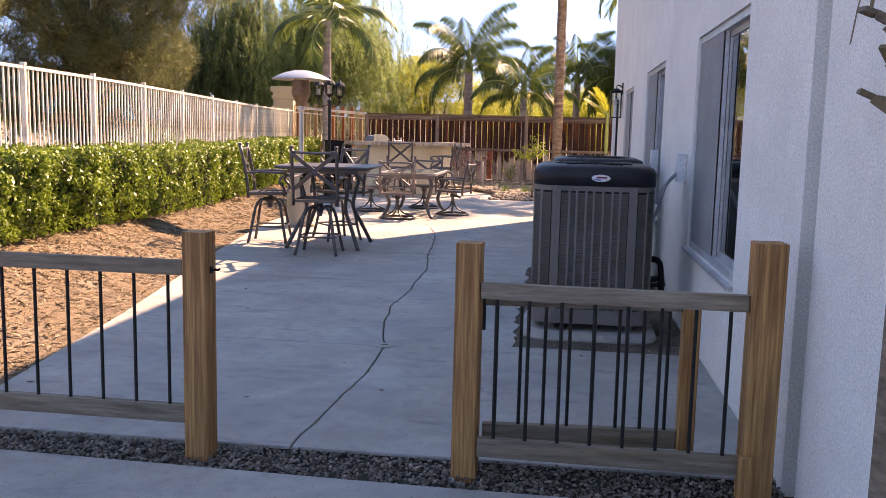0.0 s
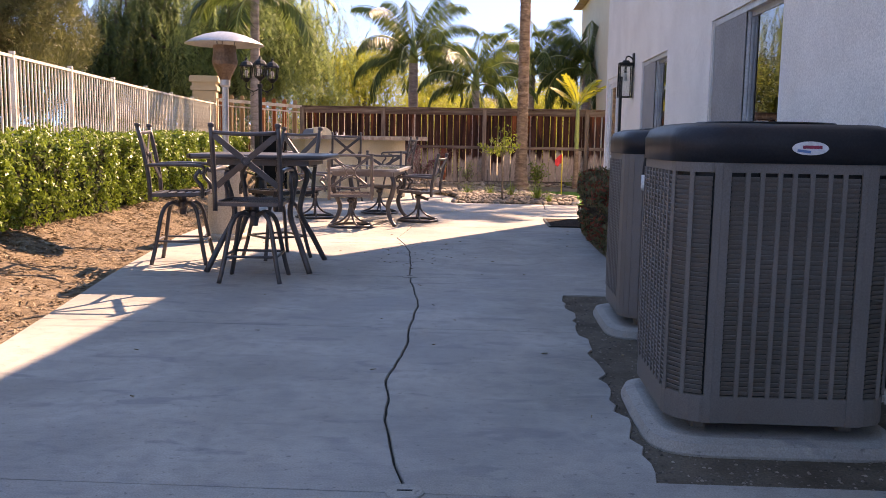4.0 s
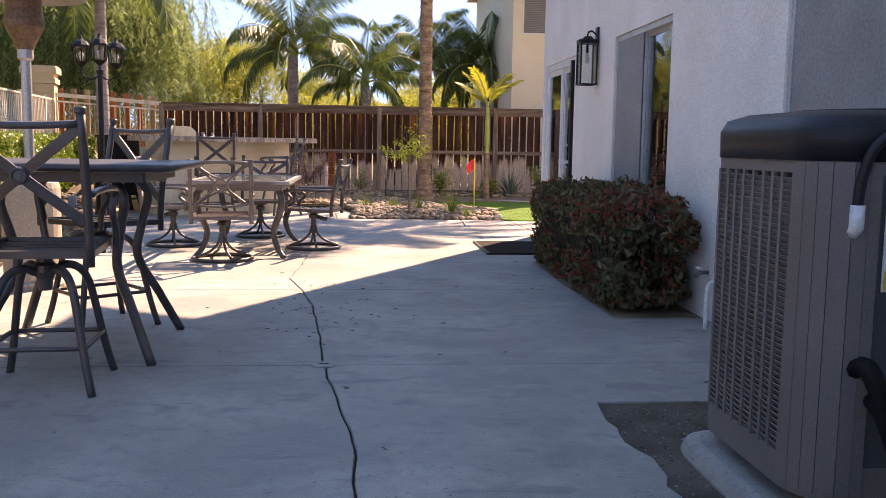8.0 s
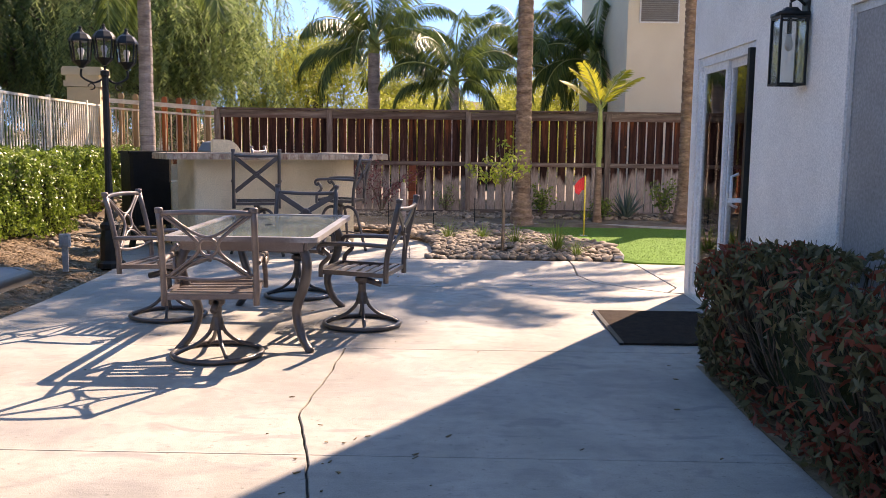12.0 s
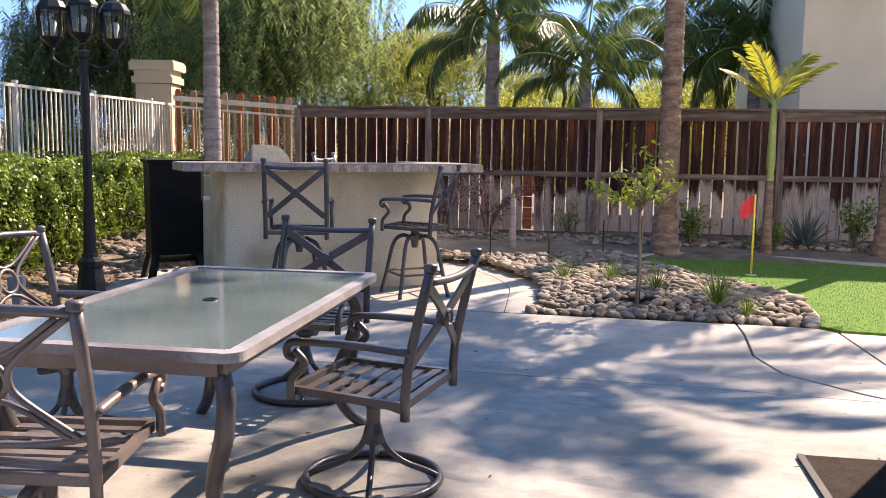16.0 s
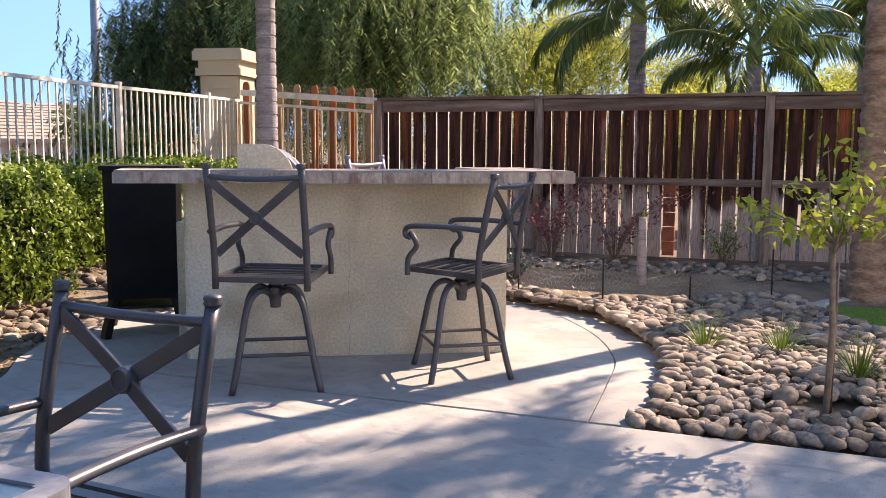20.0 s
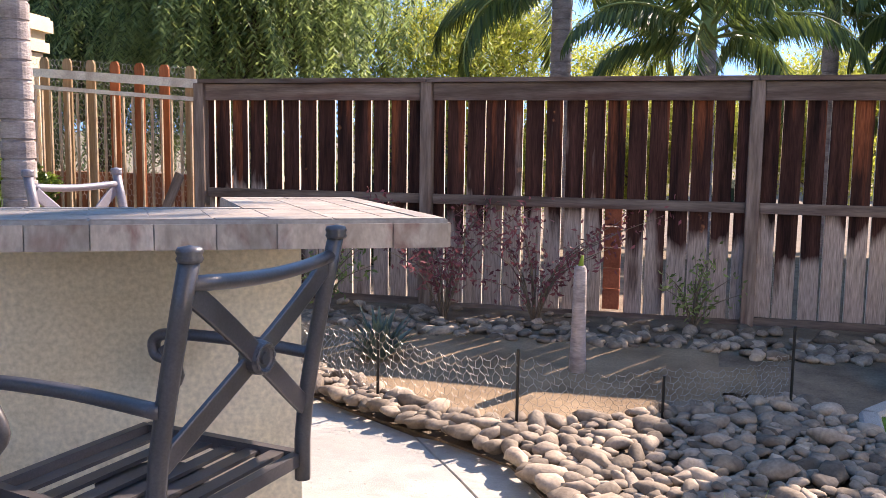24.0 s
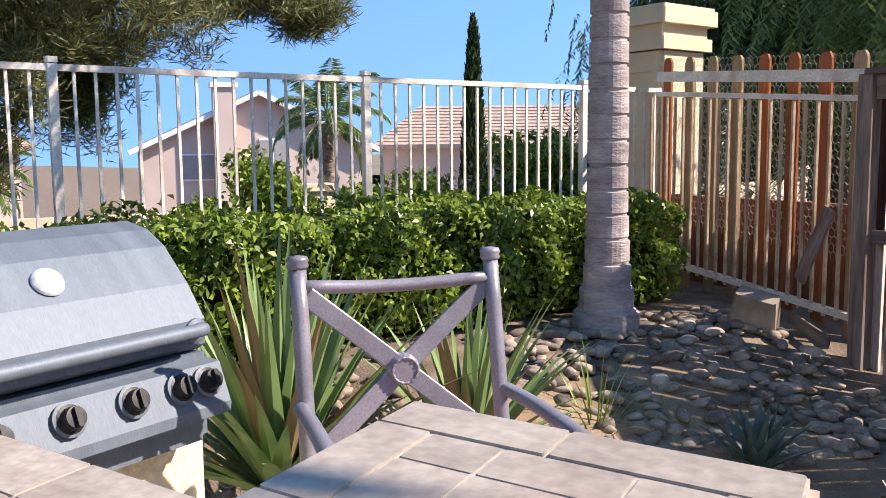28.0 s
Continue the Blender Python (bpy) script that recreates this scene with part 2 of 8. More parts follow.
def glass_mat(name, tint=(0.9, 0.95, 0.95), gloss=1.0, rough=0.02):
    m, n, l, p = nodes_of(name)
    fr = n.new("ShaderNodeFresnel")
    fr.inputs["IOR"].default_value = 1.7
    tr, gl, ms = n.new("ShaderNodeBsdfTransparent"), n.new("ShaderNodeBsdfGlossy"), n.new("ShaderNodeMixShader")
    tr.inputs["Color"].default_value = (*tint, 1)
    gl.inputs["Roughness"].default_value = rough
    mul = n.new("ShaderNodeMath")
    mul.operation, mul.use_clamp = "MULTIPLY", True
    mul.inputs[1].default_value = gloss
    l.new(fr.outputs[0], mul.inputs[0]), l.new(mul.outputs[0], ms.inputs[0])
    l.new(tr.outputs[0], ms.inputs[1]), l.new(gl.outputs[0], ms.inputs[2])
    l.new(ms.outputs[0], n["Material Output"].inputs["Surface"])
    return m


CONCRETE = concrete_mat()
JOINT = mat("joint_soil", (0.035, 0.03, 0.025), (0.07, 0.06, 0.05), 12, 0.95, 0.4)
DIRT = mat("dirt", (0.12, 0.085, 0.06), (0.24, 0.185, 0.135), 5, 0.95, 0.8, fine=70, dist=0.01)
SAND = mat("sandy_soil", (0.15, 0.1, 0.062), (0.3, 0.215, 0.14), 3, 0.95, 0.6, fine=90, dist=0.008)
FARLAND = mat("dry_land", (0.16, 0.13, 0.09), (0.26, 0.22, 0.15), 0.2, 0.95, 0.2, fine=6)
MULCH = mat("wood_mulch", (0.17, 0.115, 0.075), (0.38, 0.28, 0.19), 9, 0.9, 0.9, fine=90, dist=0.02, piece=0.5, island=True)
GRAVEL = mat("gravel", (0.1, 0.078, 0.066), (0.28, 0.225, 0.19), 20, 0.85, 0.4, piece=0.5, island=True)
PEBBLE = mat("river_rock", (0.13, 0.1, 0.078), (0.34, 0.275, 0.215), 2.2, 0.8, 0.5, fine=14, piece=0.5, stain=(0.2, 0.19, 0.185), stain_scale=1.5, stain_amount=0.6)
PEBBLES = mat("river_rocks", (0.14, 0.108, 0.085), (0.34, 0.275, 0.215), 9, 0.8, 0.4, fine=70, piece=0.5, island=True)
STUCCO = mat("white_stucco", (0.77, 0.725, 0.665), (0.86, 0.815, 0.755), 2.5, 0.9, 0.45, fine=110, dist=0.006)
CREAM = mat("cream_stucco", (0.64, 0.54, 0.38), (0.79, 0.69, 0.52), 1.4, 0.9, 0.3, fine=70, dist=0.004, stain=(0.42, 0.33, 0.21), stain_scale=1.7, stain_amount=0.7)
PEACH = mat("peach_stucco", (0.62, 0.51, 0.35), (0.73, 0.62, 0.45), 2.0, 0.9, 0.3, fine=220, dist=0.005)
NEWWOOD = mat("cedar_post", (0.29, 0.095, 0.03), (0.66, 0.295, 0.105), 9, 0.7, 0.5, stretch=(9, 9, 0.35), fine=22, piece=0.12,
              stain=(0.24, 0.085, 0.03), stain_scale=4.0, stain_amount=0.75)
GREYWOOD = mat("weathered_rail", (0.16, 0.115, 0.085), (0.33, 0.25, 0.19), 7, 0.85, 0.4, stretch=(0.5, 6, 6), fine=30, piece=0.1,
               stain=(0.3, 0.18, 0.09), stain_scale=1.5, stain_amount=0.6)
REBAR = mat("black_steel", (0.012, 0.012, 0.012), (0.035, 0.03, 0.028), 20, 0.5, 0.1, metal=0.6)
# Lighter copy of the brown aluminium, sunlight put into its colour.
LITBRONZE = mat("sunlit_brown_aluminium", (0.17, 0.163, 0.19), (0.25, 0.24, 0.275), 8, 0.4, 0.12, metal=0.2, fine=200, dist=0.001)
BRONZE = mat("brown_aluminium", (0.052, 0.046, 0.048), (0.095, 0.085, 0.089), 8, 0.36, 0.12, metal=0.2, fine=200, dist=0.001, spec=0.8)
BRONZE2 = mat("faded_aluminium", (0.1, 0.08, 0.077), (0.21, 0.172, 0.165), 6, 0.38, 0.15, metal=0.2, fine=200, dist=0.001, spec=0.8)
ACBODY = mat("grey_steel_paint", (0.15, 0.126, 0.112), (0.19, 0.162, 0.148), 3, 0.5, 0.08, fine=200)
# Darker copy of the grey steel paint, shade put into its colour.
ACSHADED = mat("shaded_steel_paint", (0.05, 0.05, 0.053), (0.075, 0.074, 0.078), 3, 0.5, 0.08, fine=200)
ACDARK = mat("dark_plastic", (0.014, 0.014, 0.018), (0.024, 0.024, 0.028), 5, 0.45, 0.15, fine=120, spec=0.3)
BLACK = mat("black_paint", (0.008, 0.008, 0.008), (0.02, 0.02, 0.02), 8, 0.4, 0.1, spec=0.3)
BLACKCLOTH = mat("black_cover", (0.004, 0.004, 0.004), (0.012, 0.012, 0.012), 4, 0.6, 0.4, fine=40, dist=0.01, spec=0.2)
WHITE = mat("white_vinyl", (0.7, 0.7, 0.69), (0.78, 0.78, 0.77), 4, 0.45, 0.05)
ALU = mat("window_aluminium", (0.45, 0.45, 0.45), (0.58, 0.58, 0.58), 5, 0.4, 0.05, metal=0.4)
STEEL = mat("stainless_steel", (0.1, 0.124, 0.155), (0.135, 0.163, 0.197), 2, 0.58, 0.05, metal=0.2, stretch=(1, 12, 1), fine=60)
DOMESTEEL = mat("heater_steel", (0.42, 0.41, 0.4), (0.55, 0.54, 0.52), 3, 0.4, 0.05, metal=0.7)
GLASS = glass_mat("window_glass", gloss=1.6)
CLEAR = glass_mat("lantern_glass", (0.95, 0.96, 0.95), 0.7)
TABLEGLASS = mat("frosted_table_glass", (0.085, 0.12, 0.13), (0.16, 0.205, 0.215), 2, 0.06, 0.1, fine=300, dist=0.0003, spec=1.0)
SCREEN = mat("insect_screen", (0.26, 0.255, 0.25), (0.32, 0.315, 0.31), 3, 0.8, 0.1)
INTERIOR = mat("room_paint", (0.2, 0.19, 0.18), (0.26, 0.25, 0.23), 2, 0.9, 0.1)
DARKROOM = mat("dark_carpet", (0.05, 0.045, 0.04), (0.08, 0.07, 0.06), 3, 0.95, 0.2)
IRON = mat("tan_iron_paint", (0.7, 0.64, 0.55), (0.82, 0.76, 0.67), 5, 0.55, 0.1, fine=80, stain=(0.3, 0.17, 0.09), stain_scale=4, stain_amount=0.5)
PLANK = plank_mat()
POSTWOOD = mat("fence_post_wood", (0.1, 0.072, 0.06), (0.3, 0.235, 0.2), 4, 0.85, 0.5, stretch=(5, 5, 0.5), fine=24, piece=0.2, stain=(0.17, 0.08, 0.05), stain_amount=0.6)
# Board edge colour made pale to stand in for sunlight in the fence gaps.
SUNLITEDGE = mat("sunlit_board_edge", (0.64, 0.57, 0.49), (0.76, 0.7, 0.62), 6, 0.85, 0.3, stretch=(5, 5, 0.6), fine=30)
RAILWOOD = mat("fence_rail_wood", (0.09, 0.064, 0.055), (0.25, 0.2, 0.175), 4, 0.85, 0.5, stretch=(0.5, 5, 5), fine=24, piece=0.2, stain=(0.12, 0.055, 0.04), stain_amount=0.7)
REDWOOD = mat("red_picket", (0.26, 0.075, 0.03), (0.38, 0.13, 0.06), 5, 0.75, 0.4, stretch=(5, 5, 0.5), fine=24, piece=0.1)
TANWOOD = mat("tan_picket", (0.26, 0.165, 0.095), (0.42, 0.3, 0.18), 5, 0.75, 0.4, stretch=(5, 5, 0.5), fine=24, piece=0.15)
BRICK = mat("red_brick", (0.22, 0.06, 0.035), (0.32, 0.1, 0.055), 9, 0.85, 0.5, fine=60, piece=0.2)
TILE = mat("counter_tile", (0.25, 0.215, 0.185), (0.355, 0.315, 0.275), 9, 0.62, 0.2, fine=60, spec=0.25, piece=0.1, dist=0.002, stain=(0.25, 0.185, 0.165), stain_scale=7, stain_amount=0.6, stretch=(1, 1, 2.2))
EDGETILE = mat("marbled_edge_tile", (0.36, 0.27, 0.205), (0.62, 0.5, 0.4), 8, 0.5, 0.2, fine=50, piece=0.15, dist=0.002, stain=(0.26, 0.12, 0.09), stain_scale=11, stain_amount=0.85, stretch=(1.6, 1.6, 0.8), spec=0.3)
GROUT = mat("grout", (0.31, 0.275, 0.24), (0.4, 0.355, 0.315), 20, 0.9, 0.3)
TURF = mat("artificial_turf", (0.07, 0.16, 0.025), (0.13, 0.26, 0.045), 30, 0.9, 0.9, fine=240, dist=0.01)
RED = mat("red_cloth", (0.6, 0.02, 0.03), (0.75, 0.04, 0.05), 8, 0.7, 0.1)
YELLOW = mat("yellow_pole", (0.7, 0.5, 0.04), (0.8, 0.6, 0.08), 8, 0.4, 0.05)
PINK = mat("pink_cushion", (0.5, 0.2, 0.19), (0.6, 0.27, 0.26), 6, 0.9, 0.3, fine=80)
MATCOLOR = mat("door_mat", (0.022, 0.014, 0.011), (0.045, 0.03, 0.024), 14, 1.0, 0.8, fine=180, dist=0.006)
WIRE = mat("galvanised_wire", (0.3, 0.28, 0.26), (0.45, 0.42, 0.39), 10, 0.4, 0.0, metal=0.7)
ROOFTILE = mat("clay_roof_tile", (0.34, 0.24, 0.18), (0.5, 0.38, 0.3), 4, 0.85, 0.4, fine=30, piece=0.12)
HOUSEPINK = mat("pinkish_stucco", (0.5, 0.39, 0.33), (0.58, 0.46, 0.4), 1, 0.9, 0.3, fine=40)
BARK = mat("palm_bark", (0.24, 0.2, 0.195), (0.45, 0.39, 0.375), 5, 0.9, 0.6, stretch=(1, 1, 3), fine=30, dist=0.01)
BARKRED = mat("palm_bark_rough", (0.14, 0.088, 0.062), (0.33, 0.23, 0.17), 6, 0.9, 0.7, stretch=(1, 1, 2.5), fine=24, dist=0.015)
BARKDARK = mat("tree_bark", (0.07, 0.05, 0.037), (0.16, 0.12, 0.09), 6, 0.95, 0.7, stretch=(3, 3, 0.7), fine=24, dist=0.015)
TWIG = mat("twig", (0.13, 0.1, 0.075), (0.26, 0.2, 0.15), 9, 0.9, 0.3)
GREENSTEM = mat("green_palm_stem", (0.2, 0.26, 0.06), (0.34, 0.38, 0.12), 4, 0.5, 0.2)
PALMLEAF = leaf_mat("palm_leaf", (0.025, 0.052, 0.016), (0.14, 0.195, 0.05), 0.36, 0.36)
YPALM = leaf_mat("yellow_palm_leaf", (0.26, 0.3, 0.03), (0.45, 0.42, 0.06), 0.5)
PEPPERLEAF = leaf_mat("pepper_leaf", (0.06, 0.1, 0.032), (0.3, 0.39, 0.14), 0.56, 0.5, 0.6)
DARKPEPPER = leaf_mat("dark_pepper_leaf", (0.03, 0.055, 0.02), (0.14, 0.2, 0.07), 0.45, 0.5, 0.6)
PINELEAF = leaf_mat("pine_needle", (0.05, 0.065, 0.025), (0.19, 0.2, 0.085), 0.35)
LIMELEAF = leaf_mat("lime_leaf", (0.2, 0.25, 0.035), (0.46, 0.47, 0.09), 0.55)
CITRUSLEAF = leaf_mat("citrus_leaf", (0.12, 0.2, 0.025), (0.42, 0.46, 0.07), 0.5)
HEDGELEAF = leaf_mat("hedge_leaf", (0.028, 0.065, 0.01), (0.22, 0.31, 0.05), 0.34, 0.34, 5.0)
BUSHLEAF = leaf_mat("photinia_leaf", (0.055, 0.055, 0.024), (0.2, 0.17, 0.085), 0.3, 0.45, 4.0)
REDLEAF = leaf_mat("red_leaf", (0.2, 0.035, 0.02), (0.4, 0.1, 0.06), 0.4)
AGAVELEAF = leaf_mat("agave_leaf", (0.035, 0.085, 0.028), (0.22, 0.32, 0.12), 0.2, 0.38, 5.0)
BLUEAGAVE = leaf_mat("blue_agave_leaf", (0.035, 0.065, 0.055), (0.1, 0.15, 0.13), 0.12, 0.5)
GRASSLEAF = leaf_mat("grass_blade", (0.12, 0.2, 0.03), (0.3, 0.4, 0.08), 0.4)
CYPRESSLEAF = leaf_mat("cypress_leaf", (0.02, 0.035, 0.012), (0.05, 0.075, 0.025), 0.2)
MAROONLEAF = leaf_mat("maroon_leaf", (0.12, 0.035, 0.045), (0.3, 0.1, 0.11), 0.35)
DEADLEAF = leaf_mat("dead_frond", (0.1, 0.065, 0.03), (0.25, 0.17, 0.09), 0.2)
DRYBLADE = leaf_mat("dry_agave_leaf", (0.09, 0.05, 0.025), (0.27, 0.18, 0.09), 0.12, 0.7, 5.0)
GREYPIPE = mat("grey_conduit", (0.24, 0.25, 0.26), (0.32, 0.33, 0.34), 5, 0.6, 0.1)
CARDB = mat("paper_label", (0.62, 0.62, 0.6), (0.7, 0.7, 0.68), 5, 0.7, 0.0)
BLUEINK = mat("blue_print", (0.05, 0.2, 0.42), (0.07, 0.26, 0.5), 5, 0.6, 0.0)
REDINK = mat("red_print", (0.35, 0.03, 0.06), (0.42, 0.04, 0.08), 5, 0.6, 0.0)
WHITEP = mat("badge_white", (0.72, 0.72, 0.74), (0.8, 0.8, 0.82), 5, 0.35, 0.0)
YELLOWINK = mat("yellow_print", (0.5, 0.42, 0.05), (0.6, 0.5, 0.08), 5, 0.6, 0.0)


# ---- mesh helpers ----
class Shape:
    """Collects vertices and faces of one mesh."""

    def __init__(self):
        self.v, self.f, self.round = [], [], False

    def add(self, verts, faces):
        k = len(self.v)
        self.v += [tuple(p) for p in verts]
        self.f += [tuple(i + k for i in f) for f in faces]
        return self

    def box(self, c, s, rot=None, taper=1.0, chamfer=0.0):
        x, y, z = (d / 2 for d in s)
        b = min(chamfer, x * 0.45, y * 0.45)
        if b > 0:
            ring = [(-x + b, -y), (x - b, -y), (x, -y + b), (x, y - b), (x - b, y), (-x + b, y), (-x, y - b), (-x, -y + b)]
        else:
            ring = [(-x, -y), (x, -y), (x, y), (-x, y)]
        n = len(ring)
        pts = [Vector((px, py, -z)) for px, py in ring] + [Vector((px * taper, py * taper, z)) for px, py in ring]
        if rot is not None:
            pts = [rot @ p for p in pts]
        c = Vector(c)
        faces = [tuple(range(n))[::-1], tuple(range(n, 2 * n))] + [(i, (i + 1) % n, n + (i + 1) % n, n + i) for i in range(n)]
        return self.add([p + c for p in pts], faces)

    def tube(self, path, r, n=8, caps=True, flat=1.0, up=None):
        """A tube along a path; r is one radius or a list; flat squashes it across."""
        self.round = n >= 6
        path = [Vector(p) for p in path]
        rs = r if isinstance(r, (list, tuple)) else [r] * len(path)
        base, rings = len(self.v), []
        side = None
        for i, p in enumerate(path):
            t = path[min(i + 1, len(path) - 1)] - path[max(i - 1, 0)]
            t = t.normalized() if t.length > 1e-9 else Vector((0, 0, 1))
            if side is None:
                ref = Vector(up) if up is not None else (Vector((0, 0, 1)) if abs(t.z) < 0.9 else Vector((1, 0, 0)))
                side = t.cross(ref).normalized()
            else:
                side = (side - t * side.dot(t))
                side = side.normalized() if side.length > 1e-9 else t.orthogonal().normalized()
            nor = side.cross(t)
            rings.append([p + (side * math.cos(a) + nor * math.sin(a) * flat) * rs[i] for a in (2 * math.pi * k / n for k in range(n))])
        verts = [q for ring in rings for q in ring]
        faces = [(i * n + k, i * n + (k + 1) % n, (i + 1) * n + (k + 1) % n, (i + 1) * n + k) for i in range(len(path) - 1) for k in range(n)]
        if caps:
            faces += [tuple(range(n))[::-1], tuple((len(path) - 1) * n + k for k in range(n))]
        return self.add(verts, faces)

    def bar(self, p, q, w, t, up=(0, 0, 1)):
        """A flat bar from p to q, w wide across and t thick along up."""
        p, q = Vector(p), Vector(q)
        d = (q - p).normalized()
        s = d.cross(Vector(up))
        s = s.normalized() if s.length > 1e-6 else d.orthogonal().normalized()
        u = s.cross(d)
        pts = [e + s * a * w / 2 + u * b * t / 2 for e in (p, q) for a, b in ((-1, -1), (1, -1), (1, 1), (-1, 1))]
        return self.add(pts, [(3, 2, 1, 0), (4, 5, 6, 7)] + [(i, (i + 1) % 4, 4 + (i + 1) % 4, 4 + i) for i in range(4)])

    def strip(self, path, w, t, up):
        """A flat bar swept along a path, w wide and t thick along up."""
        path, k = [Vector(p) for p in path], len(self.v)
        for i, p in enumerate(path):
            d = (path[min(i + 1, len(path) - 1)] - path[max(i - 1, 0)]).normalized()
            sd = d.cross(Vector(up)).normalized()
            u = sd.cross(d)
            self.v += [tuple(p + sd * a * w / 2 + u * b * t / 2) for a, b in ((-1, -0.7), (-0.86, -1), (0.86, -1), (1, -0.7), (1, 0.7), (0.86, 1), (-0.86, 1), (-1, 0.7))]
        m = len(path)
        self.f += [tuple(range(k + 7, k - 1, -1)), tuple(range(k + 8 * m - 8, k + 8 * m))]
        self.f += [(k + 8 * i + j, k + 8 * i + (j + 1) % 8, k + 8 * i + 8 + (j + 1) % 8, k + 8 * i + 8 + j) for i in range(m - 1) for j in range(8)]
        return self

    def lathe(self, profile, c=(0, 0, 0), n=16, rot=None):
        c = Vector(c)
        verts = []
        for r, z in profile:
            for k in range(n):
                a = 2 * math.pi * k / n
                p = Vector((r * math.cos(a), r * math.sin(a), z))
                verts.append((rot @ p if rot is not None else p) + c)
        m = len(profile)
        faces = [(i * n + k, i * n + (k + 1) % n, (i + 1) * n + (k + 1) % n, (i + 1) * n + k) for i in range(m - 1) for k in range(n)]
        if profile[0][0] > 1e-6:
            faces.append(tuple(range(n))[::-1])
        if profile[-1][0] > 1e-6:
            faces.append(tuple((m - 1) * n + k for k in range(n)))
        return self.add(verts, faces)

    def prism(self, poly, z0, z1):
        """An upright prism over a polygon given counter-clockwise."""
        n = len(poly)
        area = sum(poly[i][0] * poly[(i + 1) % n][1] - poly[(i + 1) % n][0] * poly[i][1] for i in range(n))
        if area < 0:
            poly = poly[::-1]
        return self.add([(x, y, z0) for x, y in poly] + [(x, y, z1) for x, y in poly],
                        [tuple(range(n))[::-1], tuple(range(n, 2 * n))] + [(i, (i + 1) % n, n + (i + 1) % n, n + i) for i in range(n)])

    def mesh(self, name, material, smooth=False, clean=False):
        me = bpy.data.meshes.new(name)
        me.from_pydata(self.v, [], self.f)
        me.materials.append(material)
        if smooth:
            me.polygons.foreach_set("use_smooth", [True] * len(me.polygons))
        me.update()
        return me


def part(name, shape, material, parent=None, label="", smooth=False, at=None):
    """Links a shape (or a ready mesh) as one object under a thing or under a part."""
    me = shape.mesh(name, material, smooth or shape.round) if isinstance(shape, Shape) else shape
    ob = new(name, me)
    if at is not None:
        ob.matrix_basis = at
    if parent is not None:
        ob.parent = parent
    if label:
        tagged(ob, label=label)
    return ob


def thing(name, label, category, at=None, group="", kind=""):
    ob = tagged(new(name), label, category, group, kind)
    if at is not None:
        ob.matrix_basis = at
    return ob


def setting(name, shape, material, label="", smooth=False, category="", at=None):
    return tagged(part(name, shape, material, smooth=smooth, at=at), label=label, kind="structure", category=category)


def sstep(a, b, x):
    t = min(max((x - a) / (b - a), 0.0), 1.0)
    return t * t * (3 - 2 * t)


def arc(c, r, a0, a1, n, plane="xz"):
    """Points on an arc in a plane, angles in degrees."""
    out = []
    for k in range(n + 1):
        a = radians(a0 + (a1 - a0) * k / n)
        u, w = r * math.cos(a), r * math.sin(a)
        out.append({"xz": (c[0] + u, c[1], c[2] + w), "yz": (c[0], c[1] + u, c[2] + w), "xy": (c[0] + u, c[1] + w, c[2])}[plane])
    return out


def smooth_path(pts, n=6):
    """A rounded curve through the points."""
    pts = [Vector(p) for p in pts]
    out = []
    for i in range(len(pts) - 1):
        p0, p1, p2, p3 = pts[max(i - 1, 0)], pts[i], pts[i + 1], pts[min(i + 2, len(pts) - 1)]
        for k in range(n):
            t = k / n
            out.append(0.5 * ((2 * p1) + (p2 - p0) * t + (2 * p0 - 5 * p1 + 4 * p2 - p3) * t * t + (3 * p1 - p0 - 3 * p2 + p3) * t ** 3))
    return out + [pts[-1]]


def lerp_line(line, y):
    """x on a polyline of (x, y) points with rising y."""
    if y <= line[0][1]:
        return line[0][0]
    for (xa, ya), (xb, yb) in zip(line, line[1:]):
        if y <= yb:
            return xa + (xb - xa) * (y - ya) / max(yb - ya, 1e-9)
    return line[-1][0]


def clip_y(poly, y0, y1):
    """The part of a polygon between two lines of constant y."""
    for lim, sign in ((y0, 1), (y1, -1)):
        out = []
        for i, b in enumerate(poly):
            a = poly[i - 1]
            ina, inb = sign * (a[1] - lim) >= 0, sign * (b[1] - lim) >= 0
            if ina != inb:
                t = (lim - a[1]) / (b[1] - a[1])
                out.append((a[0] + t * (b[0] - a[0]), lim))
            if inb:
                out.append(b)
        poly = out
    return poly


# ---- ground and patio ----
LEFT = [(-2.78, 2.0), (-2.82, 3.05), (-2.86, 3.55), (-3.13, 5.43), (-3.37, 6.77), (-3.78, 9.05), (-4.0, 10.46), (-4.2, 11.86), (-4.3, 13.5),
        (-4.38, 15.5), (-4.45, 16.6), (-4.7, 17.4), (-5.15, 18.0), (-5.35, 18.6), (-5.3, 19.3), (-5.0, 19.9)]
CRACK = [(-1.09, 2.98), (-1.06, 3.71), (-1.02, 4.22), (-1.05, 4.88), (-1.18, 5.55), (-1.25, 6.23), (-1.22, 6.95), (-1.25, 7.6), (-1.26, 8.2), (-1.34, 8.75),
         (-1.41, 9.28), (-1.49, 10.3), (-1.56, 10.97), (-1.68, 11.6), (-1.8, 12.15), (-1.77, 12.7), (-1.75, 13.5)]
CRACK = [(lerp_line(CRACK, 2.98 + 0.08 * i) + 0.016 * noise.noise((0.3, i * 0.31, 2.0)) + 0.007 * noise.noise((5.3, i * 0.9, 2.0)), 2.98 + 0.08 * i) for i in range(132)] + [CRACK[-1]]
